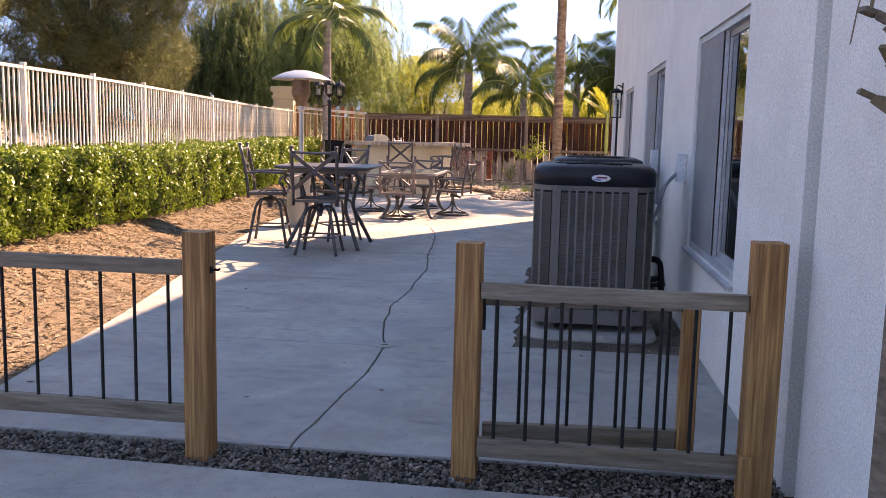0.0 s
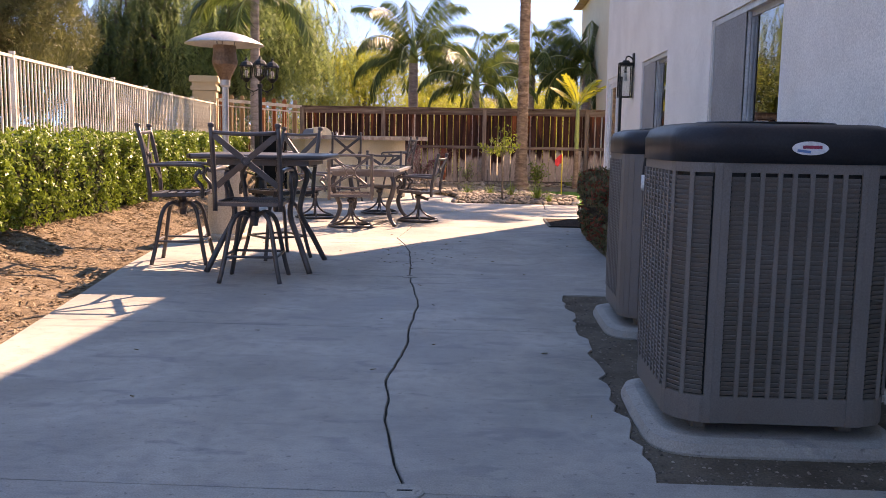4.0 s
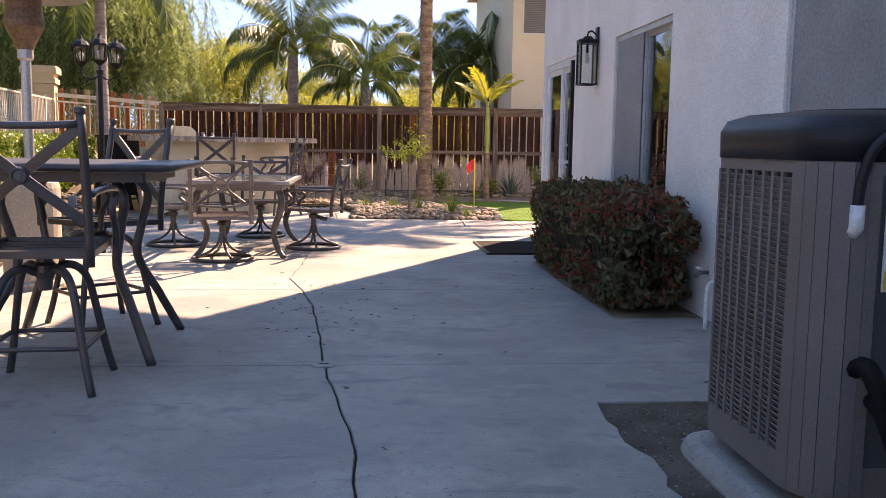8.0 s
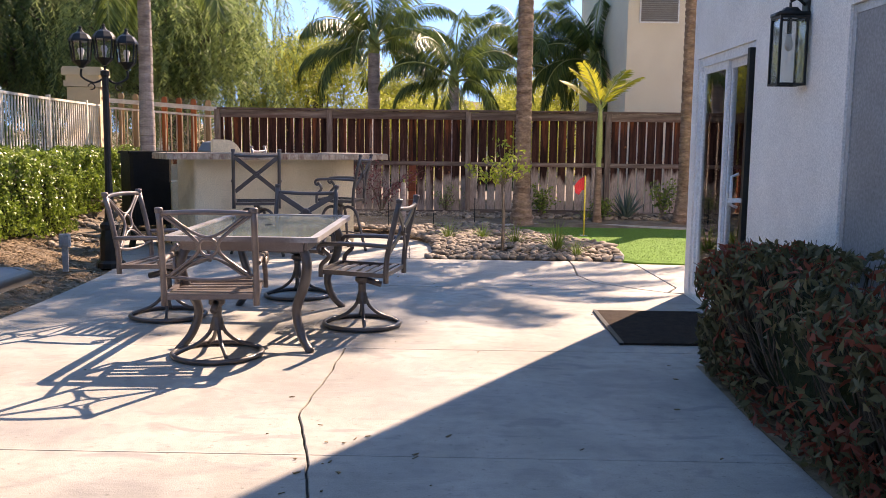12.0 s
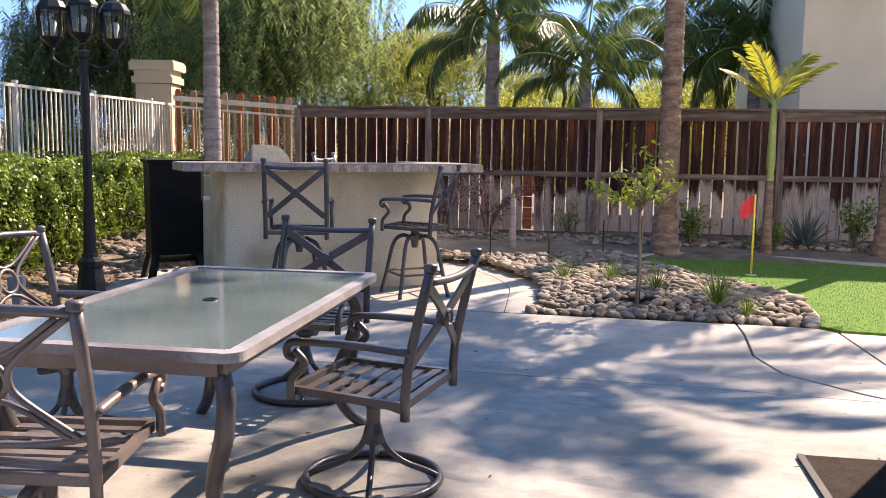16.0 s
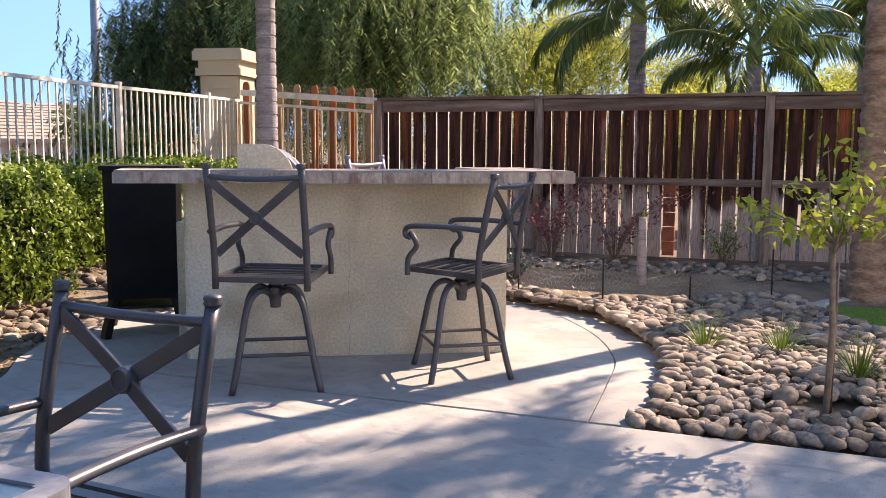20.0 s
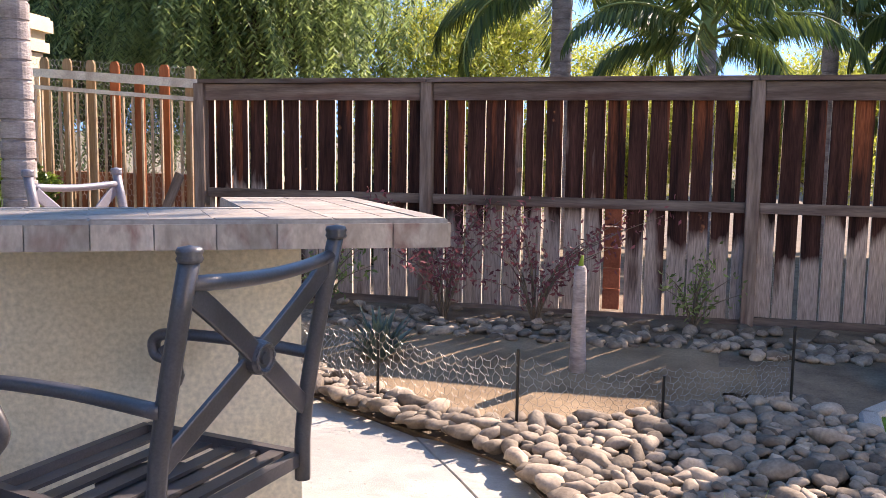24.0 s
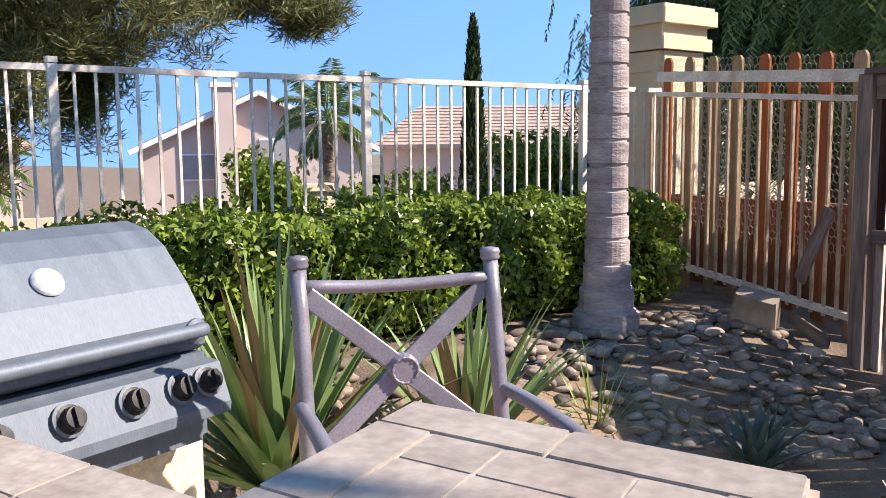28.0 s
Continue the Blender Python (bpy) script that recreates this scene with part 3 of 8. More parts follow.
ROCKEDGE = [(-1.38, 17.9), (-1.35, 18.1), (-1.32, 18.6), (-1.37, 19.1), (-1.43, 19.36), (-1.66, 19.83), (-2.04, 20.42), (-2.4, 20.66), (-2.9, 20.93), (-3.5, 21.35), (-4.1, 21.6)]
WALL = 0.96


def height(x, y):
    """Height of the soil."""
    e = lerp_line(LEFT, y) if y < 19.5 else -5.0 - 0.1 * (y - 19.5)
    h = 0.42 * sstep(0.05, 2.0, e - x) * sstep(-1.0, 3.5, y)
    if x > -5.2:
        h = max(h, 0.12 * sstep(20.7, 23.0, y))
    if y > 20.5:
        h = max(h, 0.4 * sstep(-4.4, -6.0, x))
    if x < -9.0 + 0.1 * (24 - y) * 0:
        h += -2.6 * sstep(-9.2, -13.0, x) - 1.6 * sstep(-20, -60, x)
    if y > 26:
        h += -1.0 * sstep(26, 40, y) - 2.0 * sstep(40, 90, y)
    return h - 0.035


s = Shape()
xs = [-400, -250, -150, -90, -60, -40, -28, -20, -16, -13, -11, -9.6] + [-9 + 0.25 * i for i in range(53)] + [4.5, 5.5, 7, 9, 12, 16, 24, 40, 80, 160, 400]
ys = [-60, -30, -15, -8, -4, -1] + [0 + 0.3 * i for i in range(91)] + [27.5, 28.5, 30, 32, 35, 39, 44, 52, 64, 80, 110, 160, 240, 400]
for yy in ys:
    for xx in xs:
        s.v.append((xx, yy, height(xx, yy) + 0.012 * noise.noise((xx * 1.7, yy * 1.7, 0))))
nx = len(xs)
s.f = [(j * nx + i, j * nx + i + 1, (j + 1) * nx + i + 1, (j + 1) * nx + i) for j in range(len(ys) - 1) for i in range(nx - 1)]
setting("ground", s, DIRT, "brown bare soil of the yard, running out to the land beyond", smooth=True)

SOIL = mat("grey_soil", (0.085, 0.064, 0.048), (0.18, 0.14, 0.108), 4, 0.95, 0.8, fine=90, dist=0.01)

# joint base under the slabs
left_line = [(lerp_line(LEFT, 3.0 + 0.25 * i), 3.0 + 0.25 * i) for i in range(68)]
outline = left_line + [(-4.6, 19.9), (-4.1, 21.3)] + [(x, y) for x, y in ROCKEDGE[::-1]] + [(0.77, 17.86), (3.4, 17.6), (3.4, 15.8), (WALL, 15.8), (WALL, 13.2), (0.38, 13.2), (0.36, 12.0), (0.37, 10.45), (WALL, 10.45), (WALL, 8.62), (-0.23, 8.62)]
rng = random.Random(4)
jag = [(-0.235 + rng.uniform(-0.03, 0.03), 8.45 - 0.085 * i) for i in range(40)]
outline += jag + [(-0.23, 5.04), (WALL - 0.1, 5.04), (WALL, 5.0), (WALL, 2.98), (-1.09, 2.98)]


def slab(poly, top=0.0, gap=0.0022, soft_=0.006):
    """A slab with a small rounded edge."""
    poly = [p for i, p in enumerate(poly) if math.hypot(p[0] - poly[i - 1][0], p[1] - poly[i - 1][1]) > 0.012]
    n = len(poly)
    cx, cy = sum(p[0] for p in poly) / n, sum(p[1] for p in poly) / n
    area = sum(poly[i][0] * poly[(i + 1) % n][1] - poly[(i + 1) % n][0] * poly[i][1] for i in range(n))
    if area < 0:
        poly = poly[::-1]

    def inset(d):
        out = []
        for i in range(n):
            a, b, c = Vector(poly[i - 1]), Vector(poly[i]), Vector(poly[(i + 1) % n])
            u, w = (b - a), (c - b)
            u = u.normalized() if u.length > 1e-6 else Vector((1, 0))
            w = w.normalized() if w.length > 1e-6 else u
            nn = Vector((-u.y - w.y, u.x + w.x))
            nn = nn.normalized() if nn.length > 1e-6 else Vector((0, 0))
            out.append((b.x + nn.x * d, b.y + nn.y * d))
        return out

    rings = [(inset(gap), top - 0.1), (inset(gap), top - soft_), (inset(soft_), top)]
    sh = Shape()
    sh.v = [(x, y, z) for ring, z in rings for x, y in ring]
    sh.f = [(r * n + i, r * n + (i + 1) % n, (r + 1) * n + (i + 1) % n, (r + 1) * n + i) for r in range(2) for i in range(n)] + [tuple(range(2 * n, 3 * n))]
    return sh


setting("patio_base", Shape().prism(outline, -0.09, -0.014), JOINT, "dark soil packed under the patio joints")
patio = thing("patio", "grey brushed concrete patio with saw-cut joints and stains", "patio", kind="structure")
JOINTS = [2.98, 4.88, 7.33, 9.29, 11.57, 13.5]
for ya, yb in zip(JOINTS, JOINTS[1:]):
    rows = sorted({ya, yb, *[y for _, y in CRACK if ya < y < yb], *[ya + (yb - ya) * i / 6 for i in range(1, 6)]})
    lf = [(lerp_line(LEFT, y), y) for y in rows]
    part("slab", slab(lf + [(lerp_line(CRACK, y) - 0.0025, y) for y in rows[::-1]], gap=0.0022, soft_=0.0055), CONCRETE, patio)
    right = [(lerp_line(CRACK, y) + 0.0025, y) for y in [JOINTS[0]] + [y for _, y in CRACK if JOINTS[0] < y < JOINTS[-1]] + [JOINTS[-1]]]
    right += [(WALL, 13.5), (WALL, 13.2), (0.38, 13.2), (0.36, 12.0), (0.37, 10.45), (WALL, 10.45), (WALL, 8.62), (-0.23, 8.62)] + jag + [(-0.23, 5.04), (WALL, 5.04), (WALL, 2.98)]
    poly = clip_y(right, ya, yb)
    part("slab", slab(poly, gap=0.0022, soft_=0.0055), CONCRETE, patio)
rows = [13.5 + (16.1 - 13.5) * i / 6 for i in range(7)]
part("slab", slab([(lerp_line(LEFT, y), y) for y in rows] + [(-0.29, 15.938), (0.8, 15.83), (WALL - 0.002, 15.75), (WALL - 0.002, 13.5)]), CONCRETE, patio)
rows = [16.1 + (17.88 - 16.1) * i / 6 for i in range(7)]
part("slab", slab([(lerp_line(LEFT, y), y) for y in rows] + [(-1.38, 17.88), (0.2, 17.86)] + [(0.2, 17.5), (0.15, 16.8), (0.25, 16.35), (0.6, 15.98), (0.8, 15.83), (-0.29, 15.938)]), CONCRETE, patio)
part("slab", slab([(0.21, 17.86), (0.77, 17.84), (0.9, 17.7), (0.96, 16.1), (0.82, 15.83), (0.62, 15.99), (0.26, 16.36), (0.16, 16.8), (0.21, 17.5)]), CONCRETE, patio)
part("slab", slab([(0.91, 17.7), (3.4, 17.45), (3.4, 15.82), (0.84, 15.82), (0.97, 16.1)]), CONCRETE, patio)
rows = [17.9 + (19.9 - 17.9) * i / 6 for i in range(7)]
inner = [(p.x, p.y) for p in smooth_path([(x, y, 0) for x, y in ((-1.6, 18.3), (-1.62, 18.65), (-1.68, 19.23), (-1.96, 19.94), (-2.5, 20.73))], 5)] + [(-2.9, 20.93)]
part("slab", slab([(lerp_line(LEFT, y), y) for y in rows] + [(-4.3, 20.6), (-4.1, 21.62), (-3.55, 21.43), (-2.9, 20.99)] + inner[::-1][1:] + [(-1.58, 17.9)]), CONCRETE, patio)
part("slab", slab([(-1.578, 17.9)] + [(x + 0.0005, y) for x, y in inner[:-1]] + [(-2.36, 20.7), (-1.98, 20.46), (-1.6, 19.86), (-1.37, 19.38), (-1.31, 19.1), (-1.26, 18.6), (-1.29, 18.1), (-1.33, 17.9)]), CONCRETE, patio)
part("slab", slab([(-7.0, -6.0), (3.0, -6.0), (3.0, 2.64), (0.9, 2.64), (-0.5, 2.66), (-2.3, 2.72), (-7.0, 2.72)]), CONCRETE, patio, "plain front walkway slab")
for dx, dy in ((-1.05, 4.885), (-1.41, 9.295)):
    cover = thing("drain_cover", "small round pale drain cover set in the concrete joint", "drain", pose(dx, dy, 0), group="patio drains")
    part("plate", Shape().lathe([(0.0, -0.02), (0.06, -0.02), (0.062, 0.004), (0.055, 0.007), (0.0, 0.007)], n=20), CONCRETE, cover)
    part("slot", Shape().box((0, 0, 0.008), (0.05, 0.008, 0.003)), BLACK, cover)

setting("planting_soil", Shape().box((0.67, 11.82, -0.06), (0.6, 2.78, 0.11)), MULCH, "brown litter-covered soil under the clipped bush")

setting("condenser_soil", Shape().box((0.32, 6.83, -0.06), (1.26, 3.68, 0.1)), SOIL, "bare dark soil round the condenser pads")

# gravel strip under the gate
rng = random.Random(7)


def stones(n, box, size, rng, zf, inside=None, squash=0.65):
    """Many small rounded stones as one mesh."""
    sh = Shape()
    ico = [(0, 0, 1), (0.9, 0, 0.3), (0.28, 0.85, 0.3), (-0.72, 0.53, 0.3), (-0.72, -0.53, 0.3), (0.28, -0.85, 0.3), (0.72, 0.53, -0.35), (-0.28, 0.85, -0.35), (-0.9, 0, -0.35), (-0.28, -0.85, -0.35), (0.72, -0.53, -0.35)]
    fc = [(0, 1, 2), (0, 2, 3), (0, 3, 4), (0, 4, 5), (0, 5, 1), (1, 6, 2), (2, 7, 3), (3, 8, 4), (4, 9, 5), (5, 10, 1), (2, 6, 7), (3, 7, 8), (4, 8, 9), (5, 9, 10), (1, 10, 6)]
    done = 0
    while done < n:
        x, y = rng.uniform(box[0], box[1]), rng.uniform(box[2], box[3])
        if inside and not inside(x, y):
            done += 0.2
            continue
        r = size * rng.uniform(0.6, 1.5)
        a, q = rng.uniform(0, 6.28), rng.uniform(0.6, 1.0)
        ca, sa = math.cos(a), math.sin(a)
        z = zf(x, y)
        sh.add([(x + r * (ca * p[0] - sa * p[1] * q), y + r * (sa * p[0] + ca * p[1] * q), z + r * squash * p[2]) for p in ico], fc)
        done += 1
    return sh


setting("gravel_bed", Shape().prism([(-7, 2.72), (-2.3, 2.72), (0.0, 2.65), (WALL, 2.64), (WALL, 3.0), (-1.09, 3.0), (-2.82, 3.05), (-7, 3.05)], -0.1, -0.03), JOINT, "dark soil under the gravel strip")
tagged(part("gravel", stones(9500, (-4.0, WALL, 2.64, 3.06), 0.0085, rng, lambda x, y: -0.028 + 0.022 * rng.random()), GRAVEL, smooth=True), "dark grey crushed gravel strip under the gate", "gravel", kind="stuff")
tagged(part("gravel", stones(3600, (-0.28, WALL, 5.06, 8.6), 0.006, rng, lambda x, y: -0.01), GRAVEL, smooth=True), "scattered gravel round the condenser pads", "gravel", kind="stuff")

# mulch
s = Shape()
rng = random.Random(12)
k = 0
while k < 36000:
    y = rng.uniform(2.0, 19.0)
    e = lerp_line(LEFT, y)
    d = rng.random() ** 0.8 * 3.2
    x = e - d + 0.06
    if x < -7.4:
        continue
    z = height(x, y) + 0.005 + 0.02 * rng.random()
    a, ln, w = rng.uniform(0, 6.28), rng.uniform(0.012, 0.042), rng.uniform(0.004, 0.01)
    dx, dy, tz = math.cos(a), math.sin(a), rng.uniform(-0.35, 0.35)
    s.add([(x - dx * ln - dy * w, y - dy * ln + dx * w, z - tz * ln), (x - dx * ln + dy * w, y - dy * ln - dx * w, z - tz * ln + 0.004),
           (x + dx * ln + dy * w, y + dy * ln - dx * w, z + tz * ln), (x + dx * ln - dy * w, y + dy * ln + dx * w, z + tz * ln + 0.004)], [(0, 1, 2, 3)])
    k += 1
tagged(part("mulch", s, MULCH), "reddish brown wood-chip mulch over the sloping bed", "mulch", kind="stuff")
s = Shape()
for j in range(140):
    for i in range(30):
        y = 2.6 + j * 0.12
        e = lerp_line(LEFT, y)
        x = e - i * 0.115
        s.v.append((x, y, height(x, y) + 0.006 + 0.035 * noise.noise((x * 3, y * 3, 5)) + 0.02 * noise.noise((x * 7, y * 7, 1)) if i else -0.02))
s.f = [(j * 30 + i + 1, j * 30 + i, (j + 1) * 30 + i, (j + 1) * 30 + i + 1)[::-1] for j in range(139) for i in range(29)]
setting("mulch_bed", s, mat("mulch_soil", (0.13, 0.09, 0.06), (0.29, 0.21, 0.14), 14, 0.95, 0.9, fine=110, dist=0.02), "brown mulch-covered planting bed sloping up to the hedge", smooth=True)

# ---- house ----
HY0, HY1, HTOP = 2.9, 15.8, 5.36
OPEN = [("window_1", 4.13, 5.85, 0.61, 2.07), ("window_2", 7.8, 9.55, 0.62, 2.08), ("window_3", 11.3, 12.74, 0.55, 2.03), ("door_1", 14.2, 15.66, 0.03, 2.02)]
s = Shape()
T = 0.2


def wall_piece(sh, ya, yb, za, zb):
    sh.box((WALL + T / 2, (ya + yb) / 2, (za + zb) / 2), (T, yb - ya, zb - za))


cuts = [HY0] + [c for o in OPEN for c in (o[1], o[2])] + [HY1]
for i in range(0, len(cuts), 2):
    wall_piece(s, cuts[i], cuts[i + 1], -0.1, HTOP)
for _, ya, yb, za, zb in OPEN:
    wall_piece(s, ya, yb, zb, HTOP)
    wall_piece(s, ya, yb, -0.1, za)
setting("wall_west", s, STUCCO, "white textured stucco house wall in shade")
setting("wall_south", Shape().box((WALL + T + 4, HY0 + 0.1, HTOP / 2 - 0.05), (8, 0.2, HTOP + 0.1)), STUCCO, "white stucco end wall of the house")
setting("wall_north", Shape().box((WALL + T + 4, HY1 - 0.1, HTOP / 2 - 0.05), (8, 0.2, HTOP + 0.1)), STUCCO, "white stucco far end wall of the house")
setting("wall_east", Shape().box((WALL + T + 8.1, (HY0 + HY1) / 2, HTOP / 2), (0.2, HY1 - HY0, HTOP + 0.2)), STUCCO, "plain back wall of the house")
setting("wall_pier", Shape().box((WALL + 0.62, 1.2, HTOP / 2), (1.2, 3.2, HTOP + 0.2), chamfer=0.02), STUCCO, "white stucco garden-side corner of the house")
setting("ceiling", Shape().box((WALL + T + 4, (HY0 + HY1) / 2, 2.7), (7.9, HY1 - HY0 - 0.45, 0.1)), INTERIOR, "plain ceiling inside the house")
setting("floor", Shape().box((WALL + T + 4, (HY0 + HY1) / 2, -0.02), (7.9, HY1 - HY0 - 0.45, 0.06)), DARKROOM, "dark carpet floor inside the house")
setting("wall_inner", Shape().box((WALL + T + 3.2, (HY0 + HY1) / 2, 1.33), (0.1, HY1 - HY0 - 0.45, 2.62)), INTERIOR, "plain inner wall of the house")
roof = thing("house_roof", "low-pitched clay tile gable roof with a plain eave", "roof", kind="structure")
EAVE, PITCH = 5.25, 0.43
x0, x1, y0, y1 = WALL - 0.58, WALL + T + 8.2 + 0.58, HY0 - 3.2, HY1 + 0.6
xm = (x0 + x1) / 2
ridge = EAVE + PITCH * (xm - x0)
for xa in (x0, x1):
    s = Shape()
    s.add([(xa, y0, EAVE), (xm, y0, ridge), (xm, y1, ridge), (xa, y1, EAVE), (xa, y0, EAVE + 0.14), (xm, y0, ridge + 0.14), (xm, y1, ridge + 0.14), (xa, y1, EAVE + 0.14)],
          [(0, 1, 2, 3), (7, 6, 5, 4), (0, 4, 5, 1), (1, 5, 6, 2), (2, 6, 7, 3), (3, 7, 4, 0)])
    part("tiles", s, ROOFTILE, roof)
for yg, nm in ((HY1 - 0.2, "gable_north"), (HY0, "gable_south")):
    s = Shape()
    gz = EAVE + PITCH * (WALL + 0.02 - x0) - 0.02
    s.v = [(px, py, pz) for py in (yg, yg + 0.2) for px, pz in ((WALL + 0.02, HTOP + 0.002), (x1 - 0.6, HTOP + 0.002), (x1 - 0.6, gz), (xm, ridge - 0.02), (WALL + 0.02, gz))]
    s.f = [(0, 1, 2, 3, 4), (9, 8, 7, 6, 5)] + [(i, i + 5, (i + 1) % 5 + 5, (i + 1) % 5) for i in range(5)]
    part(nm, s, STUCCO, roof)

for name, ya, yb, za, zb in OPEN:
    isdoor = name.startswith("door")
    w = thing(name, "white-framed sliding glass door standing closed in the stucco wall" if isdoor else "aluminium sliding window with an insect screen over one half", "door" if isdoor else "window", kind="structure")
    fx, fw = WALL + 0.06, 0.045 if not isdoor else 0.07
    fm = WHITE if isdoor else ALU
    f = Shape()
    f.box((fx, ya + fw / 2 + 0.001, (za + zb) / 2), (0.09, fw, zb - za - 0.004)).box((fx, yb - fw / 2 - 0.001, (za + zb) / 2), (0.09, fw, zb - za - 0.004))
    f.box((fx, (ya + yb) / 2, zb - fw / 2 - 0.002), (0.088, yb - ya - 2 * fw, fw)).box((fx, (ya + yb) / 2, za + fw / 2 + 0.002), (0.088, yb - ya - 2 * fw, fw))
    part("window_frame", f, fm, w)
    mid = (ya + yb) / 2
    for side, (a, b, xo) in enumerate(((ya + fw, mid + 0.015, fx + 0.012), (mid - 0.015, yb - fw, fx - 0.016))):
        sash = Shape()
        q = 0.035 if not isdoor else 0.06
        sash.box((xo, a + q / 2, (za + zb) / 2), (0.024, q, zb - za - 2 * fw - 0.004)).box((xo, b - q / 2, (za + zb) / 2), (0.024, q, zb - za - 2 * fw - 0.004))
        sash.box((xo, (a + b) / 2, zb - fw - q / 2 - 0.003), (0.0235, b - a - 2 * q, q)).box((xo, (a + b) / 2, za + fw + q / 2 + 0.003), (0.0235, b - a - 2 * q, q))
        part("sash", sash, fm, w)
        pane = part("pane", Shape().box((xo, (a + b) / 2, (za + zb) / 2), (0.006, b - a - 2 * q + 0.004, zb - za - 2 * fw - 2 * q + 0.004)), GLASS, w)
        pane.visible_shadow = False
        if side == 1 and not isdoor:
            part("insect_screen", Shape().box((xo - 0.022, (a + b) / 2, (za + zb) / 2), (0.003, b - a, zb - za - 2 * fw)), SCREEN, w, "dark grey insect screen")
    if not isdoor:
        part("window_sill", Shape().box((WALL - 0.012, mid, za - 0.012), (0.05, yb - ya + 0.03, 0.022)), fm, w)
        s = Shape()
        for i in range(int((zb - za) / 0.05)):
            s.box((fx + 0.14, (ya + mid) / 2, za + 0.05 + i * 0.05), (0.028, (yb - ya) / 2 - 0.06, 0.003), rot=Euler((0, radians(35), 0)).to_matrix())
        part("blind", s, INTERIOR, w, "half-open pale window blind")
    else:
        part("door_handle", Shape().tube([(fx - 0.06, mid - 0.5, 0.86), (fx - 0.11, mid - 0.5, 0.88), (fx - 0.11, mid - 0.5, 1.08), (fx - 0.06, mid - 0.5, 1.1)], 0.012), WHITE, w)
        part("lever", Shape().box((fx - 0.12, ya + 0.06, 0.92), (0.14, 0.03, 0.03), chamfer=0.006), WHITE, w, "white lever lock")
        # Added black strip that paints the dark gap beside the door panel.
        part("dark_door_gap", Shape().box((fx - 0.07, ya + 0.05, 1.0), (0.04, 0.05, 1.94)), BLACK, w, "black strip put in for the dark gap at the door")

# ---- wooden fence ----
FY = 23.66
fence = thing("wooden_fence", "weathered dark brown stained wooden plank fence with gaps between boards", "fence", kind="structure")
FX0, FX1 = -5.3, 8.0
posts = [-5.25, -3.29, -0.87, 1.55, 3.98, 6.4]
for px in posts:
    part("post", Shape().box((0, 0, 0.93), (0.092, 0.092, 1.8), chamfer=0.006), POSTWOOD, fence, at=pose(px, FY - 0.062, 0))
for i, (a, b) in enumerate(zip(posts, posts[1:] + [8.0])):
    part("rail", Shape().box((0, 0, 0), (b - a - 0.096, 0.04, 0.075), chamfer=0.004), RAILWOOD, fence, at=pose((a + b) / 2, FY - 0.045, 0.93))
    part("rail", Shape().box((0, 0, 0), (b - a - 0.096, 0.035, 0.13), chamfer=0.004), RAILWOOD, fence, at=pose((a + b) / 2, FY - 0.058, 1.755))
    part("cap_board", Shape().box((0, 0, 0), (b - a - 0.006, 0.15, 0.034), chamfer=0.005), RAILWOOD, fence, at=pose((a + b) / 2, FY - 0.05, 1.842))
    part("kick_board", Shape().box((0, 0, 0), (b - a - 0.096, 0.03, 0.16), chamfer=0.004), RAILWOOD, fence, "half-buried bottom board", at=pose((a + b) / 2, FY - 0.055, 0.05 + 0.012 * (-1) ** i))
plank_mesh = []
rng = random.Random(21)
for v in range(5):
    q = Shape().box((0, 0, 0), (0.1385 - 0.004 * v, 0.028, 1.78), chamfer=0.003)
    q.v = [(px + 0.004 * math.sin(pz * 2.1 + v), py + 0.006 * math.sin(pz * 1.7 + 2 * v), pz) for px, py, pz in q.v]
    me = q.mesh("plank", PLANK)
    # second colour: edges pale as if the sun struck them
    me.materials.append(SUNLITEDGE)
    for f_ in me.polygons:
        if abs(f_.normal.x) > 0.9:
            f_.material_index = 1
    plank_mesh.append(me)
x = FX0 + 0.075
bx = -1.81
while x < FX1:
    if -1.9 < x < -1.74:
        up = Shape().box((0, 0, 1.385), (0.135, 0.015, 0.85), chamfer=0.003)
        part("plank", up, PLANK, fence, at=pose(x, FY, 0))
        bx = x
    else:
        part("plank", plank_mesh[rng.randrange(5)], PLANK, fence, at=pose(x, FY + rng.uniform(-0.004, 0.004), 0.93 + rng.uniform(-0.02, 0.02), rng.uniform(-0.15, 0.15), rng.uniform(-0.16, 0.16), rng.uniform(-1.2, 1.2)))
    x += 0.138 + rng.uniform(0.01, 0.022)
infill = thing("brick_infill", "short stack of red bricks under a cut fence board", "bricks")
for k in range(5):
    part("brick", Shape().box((0, 0, 0), (0.124, 0.07, 0.146), chamfer=0.004), BRICK, infill, at=pose(bx, FY - 0.012, 0.14 + 0.157 * k + 0.071, 0, 0.6 * (-1) ** k, (-1) ** k))

# ---- peach picket and iron section by the pillar ----
PILX, PILY = -7.82, 24.3
pillar = thing("stucco_pillar", "cream stucco gate pillar with a stepped cap and recessed panels", "pillar", kind="structure")
s = Shape().box((0, 0, 1.2), (0.5, 0.5, 2.0), chamfer=0.006)
for sx, sy in ((0.0, -1), (1, 0), (-1, 0), (0, 1)):
    for a in (-0.205, 0.205):
        s.box((sx * 0.265 + (a if sx == 0 else 0), sy * 0.265 + (a if sy == 0 else 0), 1.2), (0.09 if sx == 0 else 0.03, 0.09 if sy == 0 else 0.03, 2.0))
    s.box((sx * 0.265, sy * 0.265, 2.12), (0.32 if sx == 0 else 0.03, 0.32 if sy == 0 else 0.03, 0.16))
part("shaft", s, PEACH, pillar)
